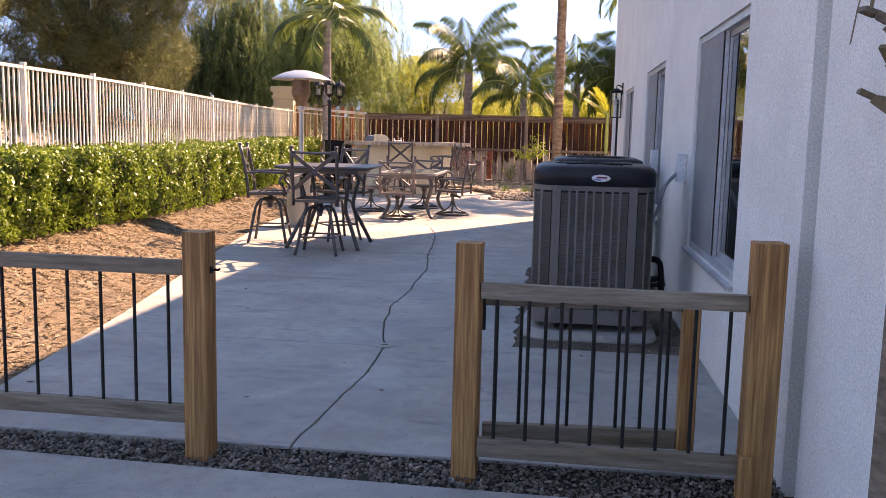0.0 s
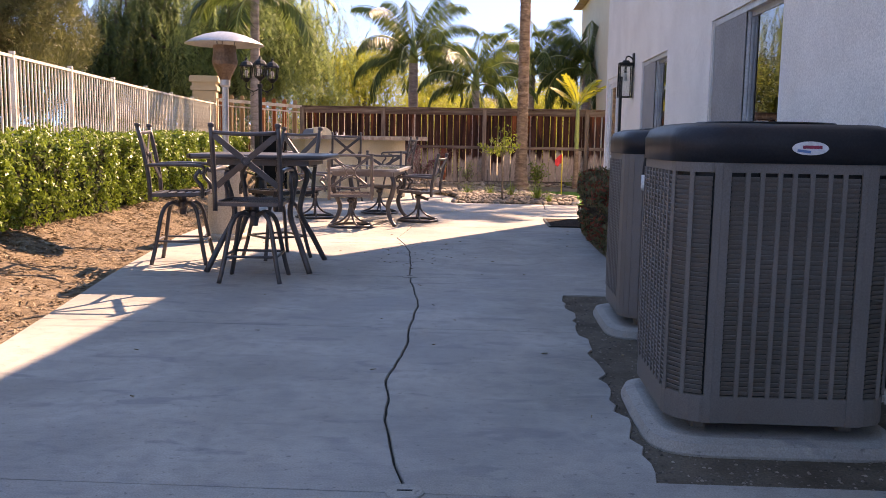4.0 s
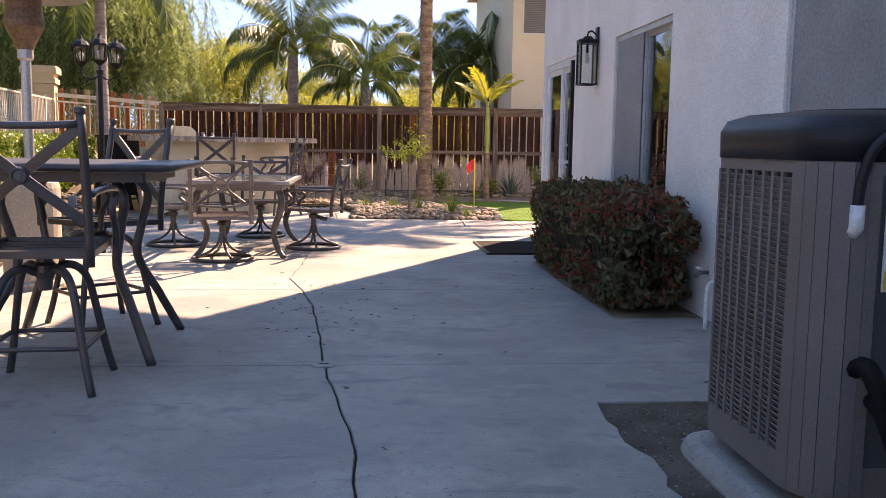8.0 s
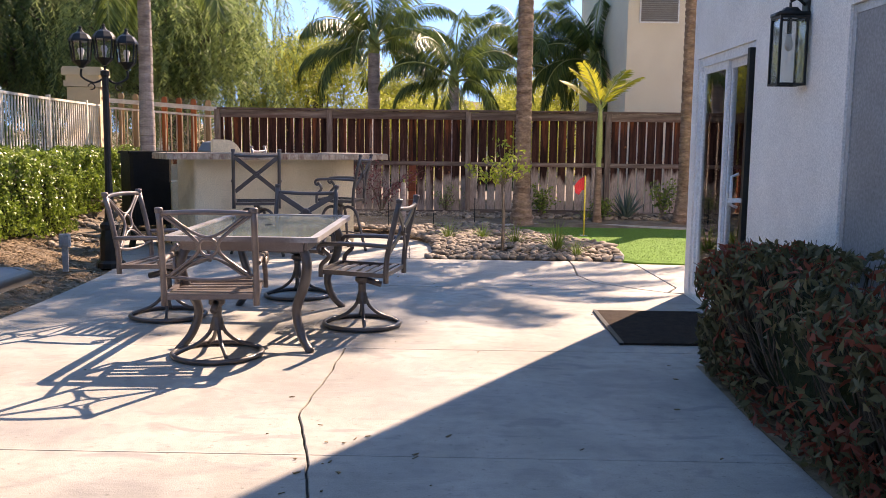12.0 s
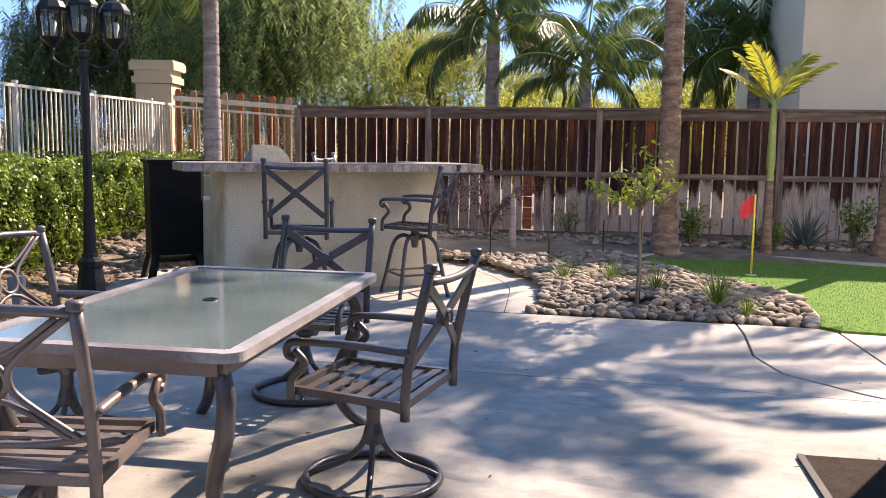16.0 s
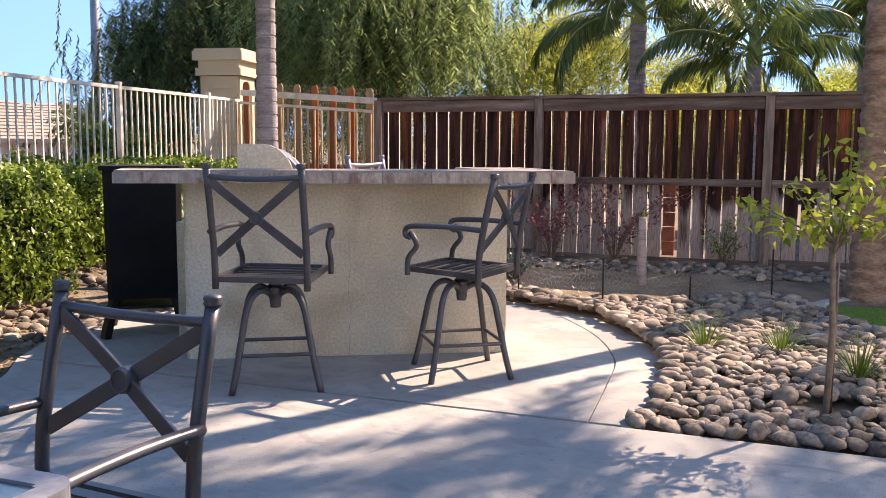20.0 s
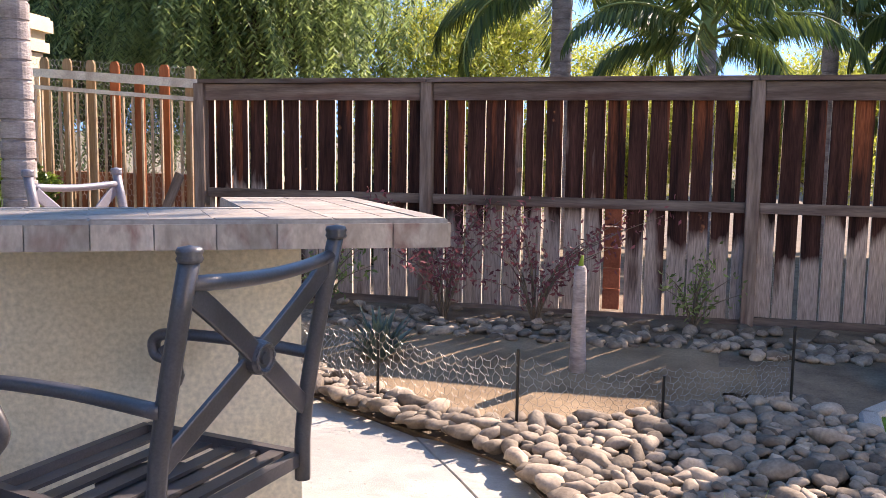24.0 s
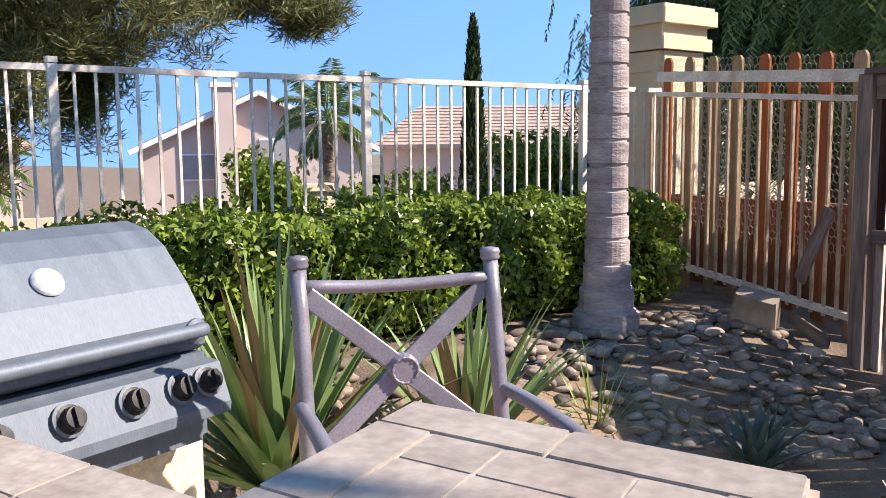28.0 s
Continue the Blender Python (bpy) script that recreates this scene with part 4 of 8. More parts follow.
part("cap", Shape().box((0, 0, 2.26), (0.64, 0.64, 0.1), chamfer=0.01).box((0, 0, 2.36), (0.58, 0.58, 0.1), chamfer=0.01).box((0, 0, 2.47), (0.7, 0.7, 0.12), chamfer=0.012).box((0, 0, 2.545), (0.66, 0.66, 0.03), chamfer=0.012), PEACH, pillar)
part("foot", Shape().box((0, 0, 0.18), (0.6, 0.6, 0.5), chamfer=0.01), PEACH, pillar)
pillar.matrix_basis = pose(PILX, PILY, 0, 0, 0, 10)

PEACHIRON = mat("peach_iron_paint", (0.42, 0.3, 0.19), (0.58, 0.44, 0.3), 5, 0.6, 0.1, fine=80, stain=(0.26, 0.11, 0.05), stain_scale=4, stain_amount=0.8)
GX0, GX1, GY0, GY1 = -7.5, -5.36, 23.95, 23.72
side = thing("picket_panel", "tan iron panel backed with red and tan round-topped wooden pickets", "fence", kind="structure")
gd = Vector((GX1 - GX0, GY1 - GY0, 0))
ga = math.degrees(math.atan2(gd.y, gd.x))
for z, hh in ((1.83, 0.075), (0.42, 0.04)):
    part("rail", Shape().box((gd.length / 2, 0, z), (gd.length, 0.045, hh), chamfer=0.004), IRON, side, at=pose(GX0, GY0, 0.15, 0, 4.0, ga))
part("rail", Shape().box((gd.length / 2, -0.01, 1.7), (gd.length, 0.03, 0.035), chamfer=0.003), IRON, side, at=pose(GX0, GY0, 0.15, 0, 4.0, ga))
bar_me = Shape().box((0, 0, 1.03), (0.018, 0.018, 1.3)).mesh("bar", PEACHIRON)
for k in range(21):
    part("bar", bar_me, PEACHIRON, side, at=pose(GX0 + gd.x * (k + 0.5) / 21, GY0 + gd.y * (k + 0.5) / 21 - 0.01, 0.15 * (1 - (k + 0.5) / 21), 0, 0, ga))
pk = [(-0.05, 0), (0.05, 0), (0.05, 1.86), (0.028, 1.9), (-0.028, 1.9), (-0.05, 1.86)]
for k in range(8):
    sh = Shape()
    sh.v = [(px, yy, z + 0.08) for yy in (0.0, 0.018) for px, z in pk]
    sh.f = [(0, 1, 2, 3, 4, 5), (11, 10, 9, 8, 7, 6)] + [(i, i + 6, (i + 1) % 6 + 6, (i + 1) % 6) for i in range(6)]
    red = k in (0, 4, 5, 6)
    part("picket", sh, REDWOOD if red else TANWOOD, side, "red-brown picket" if red else "tan picket", at=pose(GX0 + gd.x * (k + 0.6) / 8, GY0 + gd.y * (k + 0.6) / 8 + 0.06, 0.15 * (1 - (k + 0.6) / 8), 0, 0, ga))
low = setting("wall_low", Shape().box((-6.4, 24.25, 0.52), (2.2, 0.12, 1.06)), mat("brown_wall_stain", (0.13, 0.055, 0.03), (0.24, 0.11, 0.065), 3, 0.85, 0.4, stretch=(4, 4, 0.6), fine=30), "low brown wall in shade behind the pickets")

# ---- iron fence along the slope ----
iron = thing("iron_fence", "long tan painted wrought-iron fence with thin upright bars", "fence", kind="structure")


def fence_x(y):
    return -6.04 - 0.108 * (y - 10.66)


IY0, IY1 = 1.2, 24.05
bar_me = Shape().box((0, 0, 0.72), (0.016, 0.016, 1.44)).mesh("bar", IRON)
post_me = Shape().box((0, 0, 0.8), (0.05, 0.05, 1.6), chamfer=0.004).box((0, 0, 1.62), (0.06, 0.06, 0.03), chamfer=0.01).mesh("post", IRON)
ia = math.degrees(math.atan2(1, -0.108))
y, k = IY0, 0
while y < IY1:
    zt = 2.0 - 0.1 * sstep(9, 21, y)
    if k % 17 == 0:
        part("post", post_me, IRON, iron, at=pose(fence_x(y), y, zt - 1.6, 0, 0, ia))
    else:
        part("bar", bar_me, IRON, iron, at=pose(fence_x(y), y, zt - 1.46, 0, 0, ia))
    y += 0.108
    k += 1
for zo in (-0.02, -1.4):
    pts = [(fence_x(IY0 + i), IY0 + i, 2.0 - 0.1 * sstep(9, 21, IY0 + i) + zo) for i in range(23)] + [(fence_x(IY1), IY1, 1.9 + zo)]
    for a, b in zip(pts, pts[1:]):
        part("rail", Shape().bar(a, b, 0.034, 0.034), IRON, iron)


# ---- gate and rail fence at the entrance ----
def wood_post(name, x, y, w, h, z0=-0.05, turn=0.0, label="square cedar post with visible grain and a knot"):
    p = thing(name, label, "post", pose(x, y, z0, 0, 0, turn))
    part("shaft", Shape().box((0, 0, h / 2), (w, w, h), chamfer=0.005), NEWWOOD, p)
    return p


def rail_panel(name, label, x, y, turn, length, zb, zt, n, post=False, inset=0.0):
    g = thing(name, label, "gate" if post else "railing", pose(x, y, 0, 0, 0, turn))
    part("top_rail", Shape().box((length / 2, 0, zt), (length, 0.038, 0.062), chamfer=0.006), GREYWOOD, g)
    part("bottom_rail", Shape().box((length / 2, 0, zb), (length, 0.038, 0.075), chamfer=0.006), GREYWOOD, g)
    me = Shape().tube([(0, 0, zb + 0.03), (0, 0, zt - 0.028)], 0.0075, 8).mesh("baluster", REBAR)
    for i in range(n):
        part("baluster", me, REBAR, g, at=pose(inset + (length - inset * 2) * (i + 0.5) / n, 0, 0))
    return g


left_post = wood_post("gate_post", -1.45, 2.86, 0.105, 1.0, turn=-2)
wood_post("gate_post", -0.31, 2.84, 0.1, 1.0, turn=-4, label="square cedar gate post with a long split down its face")
wood_post("gate_post", 0.82, 2.77, 0.115, 1.05, turn=2, label="tall square cedar post beside the house corner")
rail_panel("rail_fence", "weathered wooden rail fence with thin black steel balusters", -4.1, 2.9, -1.0, 2.59, 0.165, 0.795, 17)
rail_panel("rail_fence", "weathered wooden rail fence with black balusters between two posts", -0.258, 2.8, -1.5, 1.02, 0.125, 0.765, 8)
gate = rail_panel("garden_gate", "wooden gate with black steel balusters swung open behind the railing", -0.25, 2.93, 4.0, 0.8, 0.145, 0.715, 8, post=True)
part("stile", Shape().box((0.836, 0, 0.425), (0.07, 0.055, 0.64), chamfer=0.005), NEWWOOD, gate)
part("hinge", Shape().box((-0.012, 0.0, 0.66), (0.03, 0.03, 0.16), chamfer=0.005), BLACK, gate, "black steel hinge")
part("latch_plate", Shape().box((0.055, 0, 0.84), (0.004, 0.024, 0.03)), BLACK, left_post, "black steel latch plate")
part("latch_pin", Shape().tube([(0.056, 0, 0.84), (0.085, 0, 0.84), (0.092, 0, 0.846)], 0.005), BLACK, left_post, "black latch pin")
wood_post("wood_block", 0.77, 2.7, 0.05, 0.24, turn=2, label="short wooden block nailed beside the post foot")


# ---- air conditioners ----
def condenser(x, y, turn, label, W=0.41):
    Z0, Z1 = 0.1, 1.045
    a = thing("air_conditioner", label, "air conditioner", pose(x, y, 0, 0, 0, turn), group="condensers")

    def rounded(r, c, n=4):
        out = []
        for sx, sy, a0 in ((1, -1, -90), (1, 1, 0), (-1, 1, 90), (-1, -1, 180)):
            for k in range(n + 1):
                q = radians(a0 + 90 * k / n)
                out.append((sx * (r - c) + c * math.cos(q), sy * (r - c) + c * math.sin(q)))
        return out

    C, F = 0.15, 0.255
    part("body", Shape().prism(rounded(W - 0.024, C - 0.024), Z0 + 0.05, Z1), BLACK, a, "dark coil behind the louvres")
    loop = [Vector((px, py, 0)) for px, py in rounded(W, C, 6)]

    def section(x_from, y_sign, x_to, y_sign_to):
        """The rounded outline from one strip to the next, counter-clockwise."""
        fine = []
        for i, p in enumerate(loop):
            q = loop[(i + 1) % len(loop)]
            m_ = max(1, int((q - p).length / 0.01))
            fine += [p.lerp(q, k / m_) for k in range(m_)]
        near = lambda x_, s_: min(range(len(fine)), key=lambda i: (fine[i] - Vector((x_, s_ * W, 0))).length)
        i, j = near(x_from, y_sign), near(x_to, y_sign_to)
        return [fine[k % len(fine)] for k in range(i, j + 1 if j > i else j + len(fine) + 1)]

    def cut(path, n_):
        return [path[round(k * (len(path) - 1) / n_)] for k in range(n_ + 1)]

    S = 0.028
    for x_, sy in ((-F, -1), (F, -1), (-F, 1)) if turn else ((-F, -1), (F, -1), (F, 1), (-F, 1)):
        pts = cut(section(x_ - S, -1, x_ + S, -1) if sy < 0 else section(x_ + S, 1, x_ - S, 1), 4)
        q = Shape()
        for p0, p1 in zip(pts, pts[1:]):
            q.bar((p0.x * 0.988, p0.y * 0.988, 0), (p1.x * 0.988, p1.y * 0.988, 0), 0.014, 0.014)
        q.v = [(px, py, Z0 if i % 8 in (0, 1, 4, 5) else Z1) for i, (px, py, pz) in enumerate(q.v)]
        part("corner_strip", q, ACBODY, a)
    for za, zb in ((Z0, Z0 + 0.1), (Z1 - 0.035, Z1 + 0.002)):
        ring = rounded(W - 0.004, C, 6)
        n_ = len(ring)
        band = Shape()
        for k_ in (1.0, 0.965):
            band.v += [(px * k_, py * k_, z) for z in (za, zb) for px, py in ring]
        for i in range(n_):
            j = (i + 1) % n_
            band.f += [(i, j, n_ + j, n_ + i), (2 * n_ + j, 2 * n_ + i, 3 * n_ + i, 3 * n_ + j), (n_ + i, n_ + j, 3 * n_ + j, 3 * n_ + i), (j, i, 2 * n_ + i, 2 * n_ + j)]
        part("frame_band", band, ACBODY, a)
    side = section(F + S, -1, F + S, 1)
    if turn:
        flat = [p for p in side if p.y < W - C + 0.004]
        bend = cut(side[len(flat) - 1:] + section(F + S, 1, F - S, 1), 6)
        side = flat
        for half_, (i0, i1) in enumerate(((0, 4), (4, 6))):
            q = Shape()
            for p0, p1 in zip(bend[i0:i1], bend[i0 + 1:i1 + 1]):
                q.bar((p0.x * 0.992, p0.y * 0.992, 0), (p1.x * 0.992, p1.y * 0.992, 0), 0.014, 0.014)
            q.v = [(px, py, Z0 + 0.02 if i % 8 in (0, 1, 4, 5) else Z1 - 0.004) for i, (px, py, pz) in enumerate(q.v)]
            part("corner_panel", q, ACBODY, a, "plain grey corner panel")
    for k, sec in enumerate((section(-F + S, -1, F - S, -1), side, section(F - S, 1, -F + S, 1), section(-F - S, 1, -F - S, -1))):
        if k == 2 and turn:
            # panel facing the other unit: its shade is painted by the darker copy
            part("service_panel", Shape().box((0.0, W - 0.013, (Z0 + Z1) / 2 + 0.02), (0.455, 0.014, Z1 - Z0 - 0.1), chamfer=0.004), ACSHADED, a, "service panel in the grey paint darkened as shade")
            continue
        cols = 8 if k % 2 == 0 else (10 if turn and k == 1 else 13)
        edge = cut(sec, cols)
        s = Shape()
        rows = 46
        for c in range(cols):
            p0, p1 = edge[c], edge[c + 1]
            d = (p1 - p0).normalized()
            out = Vector((d.y, -d.x, 0))
            mid = (p0 + p1) / 2 - out * 0.008
            m = Matrix((d, -out, Vector((0, 0, 1)))).transposed()
            wide = (p1 - p0).length - 0.014
            if c:
                s.box(p0 - out * 0.006 + Vector((0, 0, (Z0 + Z1) / 2 + 0.03)), (0.016, 0.012, Z1 - Z0 - 0.13), rot=m)
            for r in range(rows):
                z = Z0 + 0.112 + r * (Z1 - Z0 - 0.152) / rows
                s.box(mid + Vector((0, 0, z)), (wide, 0.0035, 0.0185), rot=m @ Matrix.Rotation(radians(33), 3, "X"))
        part("louvre_panel", s, ACBODY, a)
    top = Shape()
    prof = [(W + 0.004, Z1), (W + 0.006, Z1 + 0.085), (W - 0.01, Z1 + 0.12), (W - 0.06, Z1 + 0.14), (W - 0.1, Z1 + 0.13)]
    rings = [rounded(r, 0.17, 6) for r, _ in prof]
    n = len(rings[0])
    top.v = [(px, py, z) for ring, (_, z) in zip(rings, prof) for px, py in ring]
    top.f = [(i * n + j, i * n + (j + 1) % n, (i + 1) * n + (j + 1) % n, (i + 1) * n + j) for i in range(len(prof) - 1) for j in range(n)] + [tuple(range(4 * n, 5 * n)), tuple(range(n))[::-1]]
    part("top_cover", top, ACDARK, a, "black rounded plastic top", smooth=True)
    g = Shape()
    for r in (0.06, 0.11, 0.16, 0.21, 0.26):
        g.tube(arc((0, 0, Z1 + 0.146), r, 0, 360, 20, "xy"), 0.004, 4, caps=False)
    for q in range(8):
        g.bar((0.04 * math.cos(q * 0.785), 0.04 * math.sin(q * 0.785), Z1 + 0.14), (0.27 * math.cos(q * 0.785), 0.27 * math.sin(q * 0.785), Z1 + 0.138), 0.008, 0.006)
    part("fan_grille", g, BLACK, a)
    for sx in (-1, 1):
        for sy in (-1, 1):
            part("foot", Shape().box((sx * 0.27, sy * 0.27, 0.075), (0.06, 0.06, 0.056), chamfer=0.01), ACBODY, a)
    return a


for px, y0, tag in ((0.275, 5.79, "grey louvred air conditioner with a black top and an oval badge"), (0.375, 7.68, "grey louvred air conditioner with a pale warning label and conduit")):
    pad = thing("equipment_pad", "round-edged grey concrete equipment pad on the soil", "pad", pose(px, y0, 0), group="condenser pads")
    ring, s = [], Shape()
    for r, z in ((0.46, -0.1), (0.475, 0.0), (0.46, 0.035), (0.42, 0.048)):
        ring.append([(r * (abs(math.cos(q)) ** 0.35) * (1 if math.cos(q) >= 0 else -1), r * (abs(math.sin(q)) ** 0.35) * (1 if math.sin(q) >= 0 else -1), z) for q in (2 * math.pi * i / 40 for i in range(40))])
    s.v = [p for rr in ring for p in rr]
    s.f = [(i * 40 + j, i * 40 + (j + 1) % 40, (i + 1) * 40 + (j + 1) % 40, (i + 1) * 40 + j) for i in range(3) for j in range(40)] + [tuple(range(120, 160))]
    part("slab", s, CONCRETE, pad, smooth=False)
    ac = condenser(px, y0, 0 if y0 < 6 else 180, tag, 0.41 if y0 < 6 else 0.4)
    if y0 < 6:
        badge = Shape()
        ov = [(0.062 * math.cos(q), 0.024 * math.sin(q)) for q in (2 * math.pi * i / 24 for i in range(24))]
        badge.v = [(x, 0, z) for x, z in ov] + [(x, -0.006, z) for x, z in ov]
        badge.f = [tuple(range(24)), tuple(range(24, 48))[::-1]] + [(i, (i + 1) % 24, 24 + (i + 1) % 24, 24 + i) for i in range(24)]
        b = part("badge", badge, WHITEP, ac, "white oval badge with red and blue marks", at=pose(0.035, -0.418, 1.1))
        part("mark", Shape().box((0.006, -0.0075, 0.004), (0.066, 0.003, 0.011), chamfer=0.001), REDINK, b)
        part("mark", Shape().bar((-0.045, -0.0075, -0.008), (0.0, -0.0075, -0.013), 0.003, 0.009), BLUEINK, b)
    else:
        lab = part("warning_label", Shape().box((0, 0, 0), (0.12, 0.003, 0.31)), CARDB, ac, "white warning label with small print and a yellow band", at=pose(0.15, 0.397, 0.85, 0, 0, 180))
        for i in range(9):
            part("print_line", Shape().box((0, -0.0025, 0.12 - i * 0.022), (0.09 - 0.02 * (i % 3), 0.002, 0.006)), BLACK if i % 4 else BLUEINK, lab)
        part("yellow_band", Shape().box((0, -0.0025, -0.125), (0.11, 0.002, 0.05)), YELLOWINK, lab)

for y0 in (5.79, 7.68):
    c = thing("electrical_conduit", "grey flexible conduit looping from the wall to the air conditioner", "conduit", group="conduits")
    part("hose", Shape().tube(smooth_path([(0.94, y0 + 0.32, 1.08), (0.9, y0 + 0.31, 1.12), (0.86 - 0.06 * (y0 < 6), y0 + 0.2, 1.02), (0.88 - 0.14 * (y0 < 6), y0 + 0.05, 0.86), (0.87 - 0.19 * (y0 < 6), y0, 0.78)], 6), 0.014, 8), GREYPIPE, c, smooth=True)
    part("wall_box", Shape().box((0.925, y0 + 0.32, 1.16), (0.07, 0.1, 0.2), chamfer=0.008), WHITE, c, "white wall disconnect box")
c = thing("electrical_conduit", "black conduit with a white elbow on the condenser side", "conduit", group="conduits")
part("hose", Shape().tube(smooth_path([(0.082, 7.28, 0.9), (0.084, 7.27, 1.0), (0.12, 7.252, 1.1), (0.26, 7.24, 1.15), (0.5, 7.26, 1.12)], 5), 0.015, 8), ACDARK, c, smooth=True)
part("elbow", Shape().tube([(0.082, 7.28, 0.93), (0.082, 7.28, 0.87), (0.084, 7.3, 0.85)], 0.02, 8), WHITE, c, "white plastic elbow")
lines = thing("refrigerant_lines", "black insulated refrigerant lines running from condenser to wall", "pipe")
part("hose", Shape().tube(smooth_path([(0.11, 7.29, 0.48), (0.11, 7.23, 0.5), (0.13, 7.2, 0.44), (0.17, 7.19, 0.32), (0.24, 7.16, 0.18), (0.45, 7.06, 0.1), (0.95, 6.98, 0.2)], 5), 0.026, 8), BLACKCLOTH, lines, smooth=True)
part("hose", Shape().tube(smooth_path([(0.15, 7.29, 0.4), (0.16, 7.22, 0.36), (0.2, 7.16, 0.22), (0.28, 7.09, 0.1), (0.5, 6.98, 0.08), (0.95, 6.9, 0.16)], 5), 0.018, 8), BLACKCLOTH, lines, smooth=True)
lines = thing("refrigerant_lines", "black insulated refrigerant lines beside the condenser", "pipe")
part("hose", Shape().tube(smooth_path([(0.68, 5.75, 0.52), (0.76, 5.7, 0.5), (0.78, 5.7, 0.3), (0.82, 5.75, 0.16), (0.95, 5.8, 0.2)], 5), 0.022, 8), BLACKCLOTH, lines, smooth=True)
pipe = thing("drain_pipe", "white plastic drain pipe coming out of the wall", "pipe")
part("tube", Shape().tube(smooth_path([(0.955, 9.95, 0.3), (0.84, 10.0, 0.3), (0.8, 10.02, 0.28), (0.79, 10.02, 0.2), (0.79, 10.02, 0.02)], 4), 0.013, 8), WHITE, pipe, smooth=True)
part("flange", Shape().lathe([(0.03, 0), (0.03, 0.012), (0.0, 0.012)], (0.957, 9.95, 0.3), 12, Euler((0, radians(-90), 0)).to_matrix()), WHITE, pipe)
tap = thing("hose_tap", "small brass hose tap low on the stucco wall", "tap")
part("spout", Shape().tube([(0.955, 10.42, 0.3), (0.9, 10.42, 0.3), (0.87, 10.42, 0.27)], 0.012, 8), STEEL, tap)
part("wheel", Shape().lathe([(0.025, 0), (0.025, 0.01), (0, 0.01)], (0.89, 10.42, 0.325), 10), WHITE, tap)
outlet = thing("outdoor_outlet", "white weatherproof outlet cover on the stucco wall", "outlet")
part("cover", Shape().box((0.945, 10.05, 0.72), (0.03, 0.075, 0.12), chamfer=0.008), WHITE, outlet)
dm = thing("door_mat", "dark brown rectangular coir mat on the concrete", "mat", pose(0.43, 14.28, 0.002))
part("mat_body", Shape().box((0, 0, 0.008), (0.8, 1.14, 0.014), chamfer=0.02), MATCOLOR, dm)
for bx_ in (-0.4, 0.4):
    part("border", Shape().box((bx_, 0, 0.008), (0.03, 1.16, 0.016), chamfer=0.006), BLACK, dm)

lamp = thing("wall_lantern", "black box-shaped wall lantern with clear glass and a bulb", "lamp", pose(0.86, 13.32, 1.66))
s = Shape()
for sx in (-0.075, 0.075):
    for sy in (-0.075, 0.075):
        s.box((sx, sy, 0.19), (0.014, 0.014, 0.38))
for z in (0.0, 0.38):
    for k in (-0.075, 0.075):
        s.box((k, 0, z), (0.015, 0.164, 0.014)).box((0, k, z), (0.164, 0.015, 0.0138))
part("cage", s, BLACK, lamp)
part("roof_cap", Shape().box((0, 0, 0.4), (0.17, 0.17, 0.02)).box((0, 0, 0.425), (0.1, 0.1, 0.03), taper=0.6).tube([(0, 0, 0.43), (0, 0, 0.47)], 0.008), BLACK, lamp)
part("wall_plate", Shape().box((0.09, 0, 0.44), (0.016, 0.09, 0.17), chamfer=0.004), BLACK, lamp)
part("bracket", Shape().tube(smooth_path([(0.09, 0, 0.45), (0.04, 0, 0.49), (0.0, 0, 0.475)], 4), 0.009, 8), BLACK, lamp)
pn = Shape()
for k in (-0.072, 0.072):
    pn.box((k, 0, 0.19), (0.002, 0.135, 0.365)).box((0, k, 0.19), (0.135, 0.002, 0.365))
g = part("lantern_glass", pn, CLEAR, lamp)
g.visible_shadow = False
part("socket", Shape().lathe([(0.014, 0.29), (0.014, 0.37), (0.006, 0.39), (0, 0.39)], n=10), BLACK, lamp)
part("bulb", Shape().lathe([(0.0, 0.19), (0.018, 0.2), (0.026, 0.23), (0.016, 0.27), (0.012, 0.29), (0, 0.29)], n=12), CARDB, lamp, smooth=True)


# ---- chairs and stools ----
def slats(sh, w, d, z, n):
    for i in range(n):
        y = -d / 2 + (i + 0.5) * d / n
        sh.append(Shape().box((0, y, z - 0.012 * math.cos(math.pi * (i + 0.5) / n - math.pi / 2)), (w, d / n * 0.55, 0.009), chamfer=0.003))


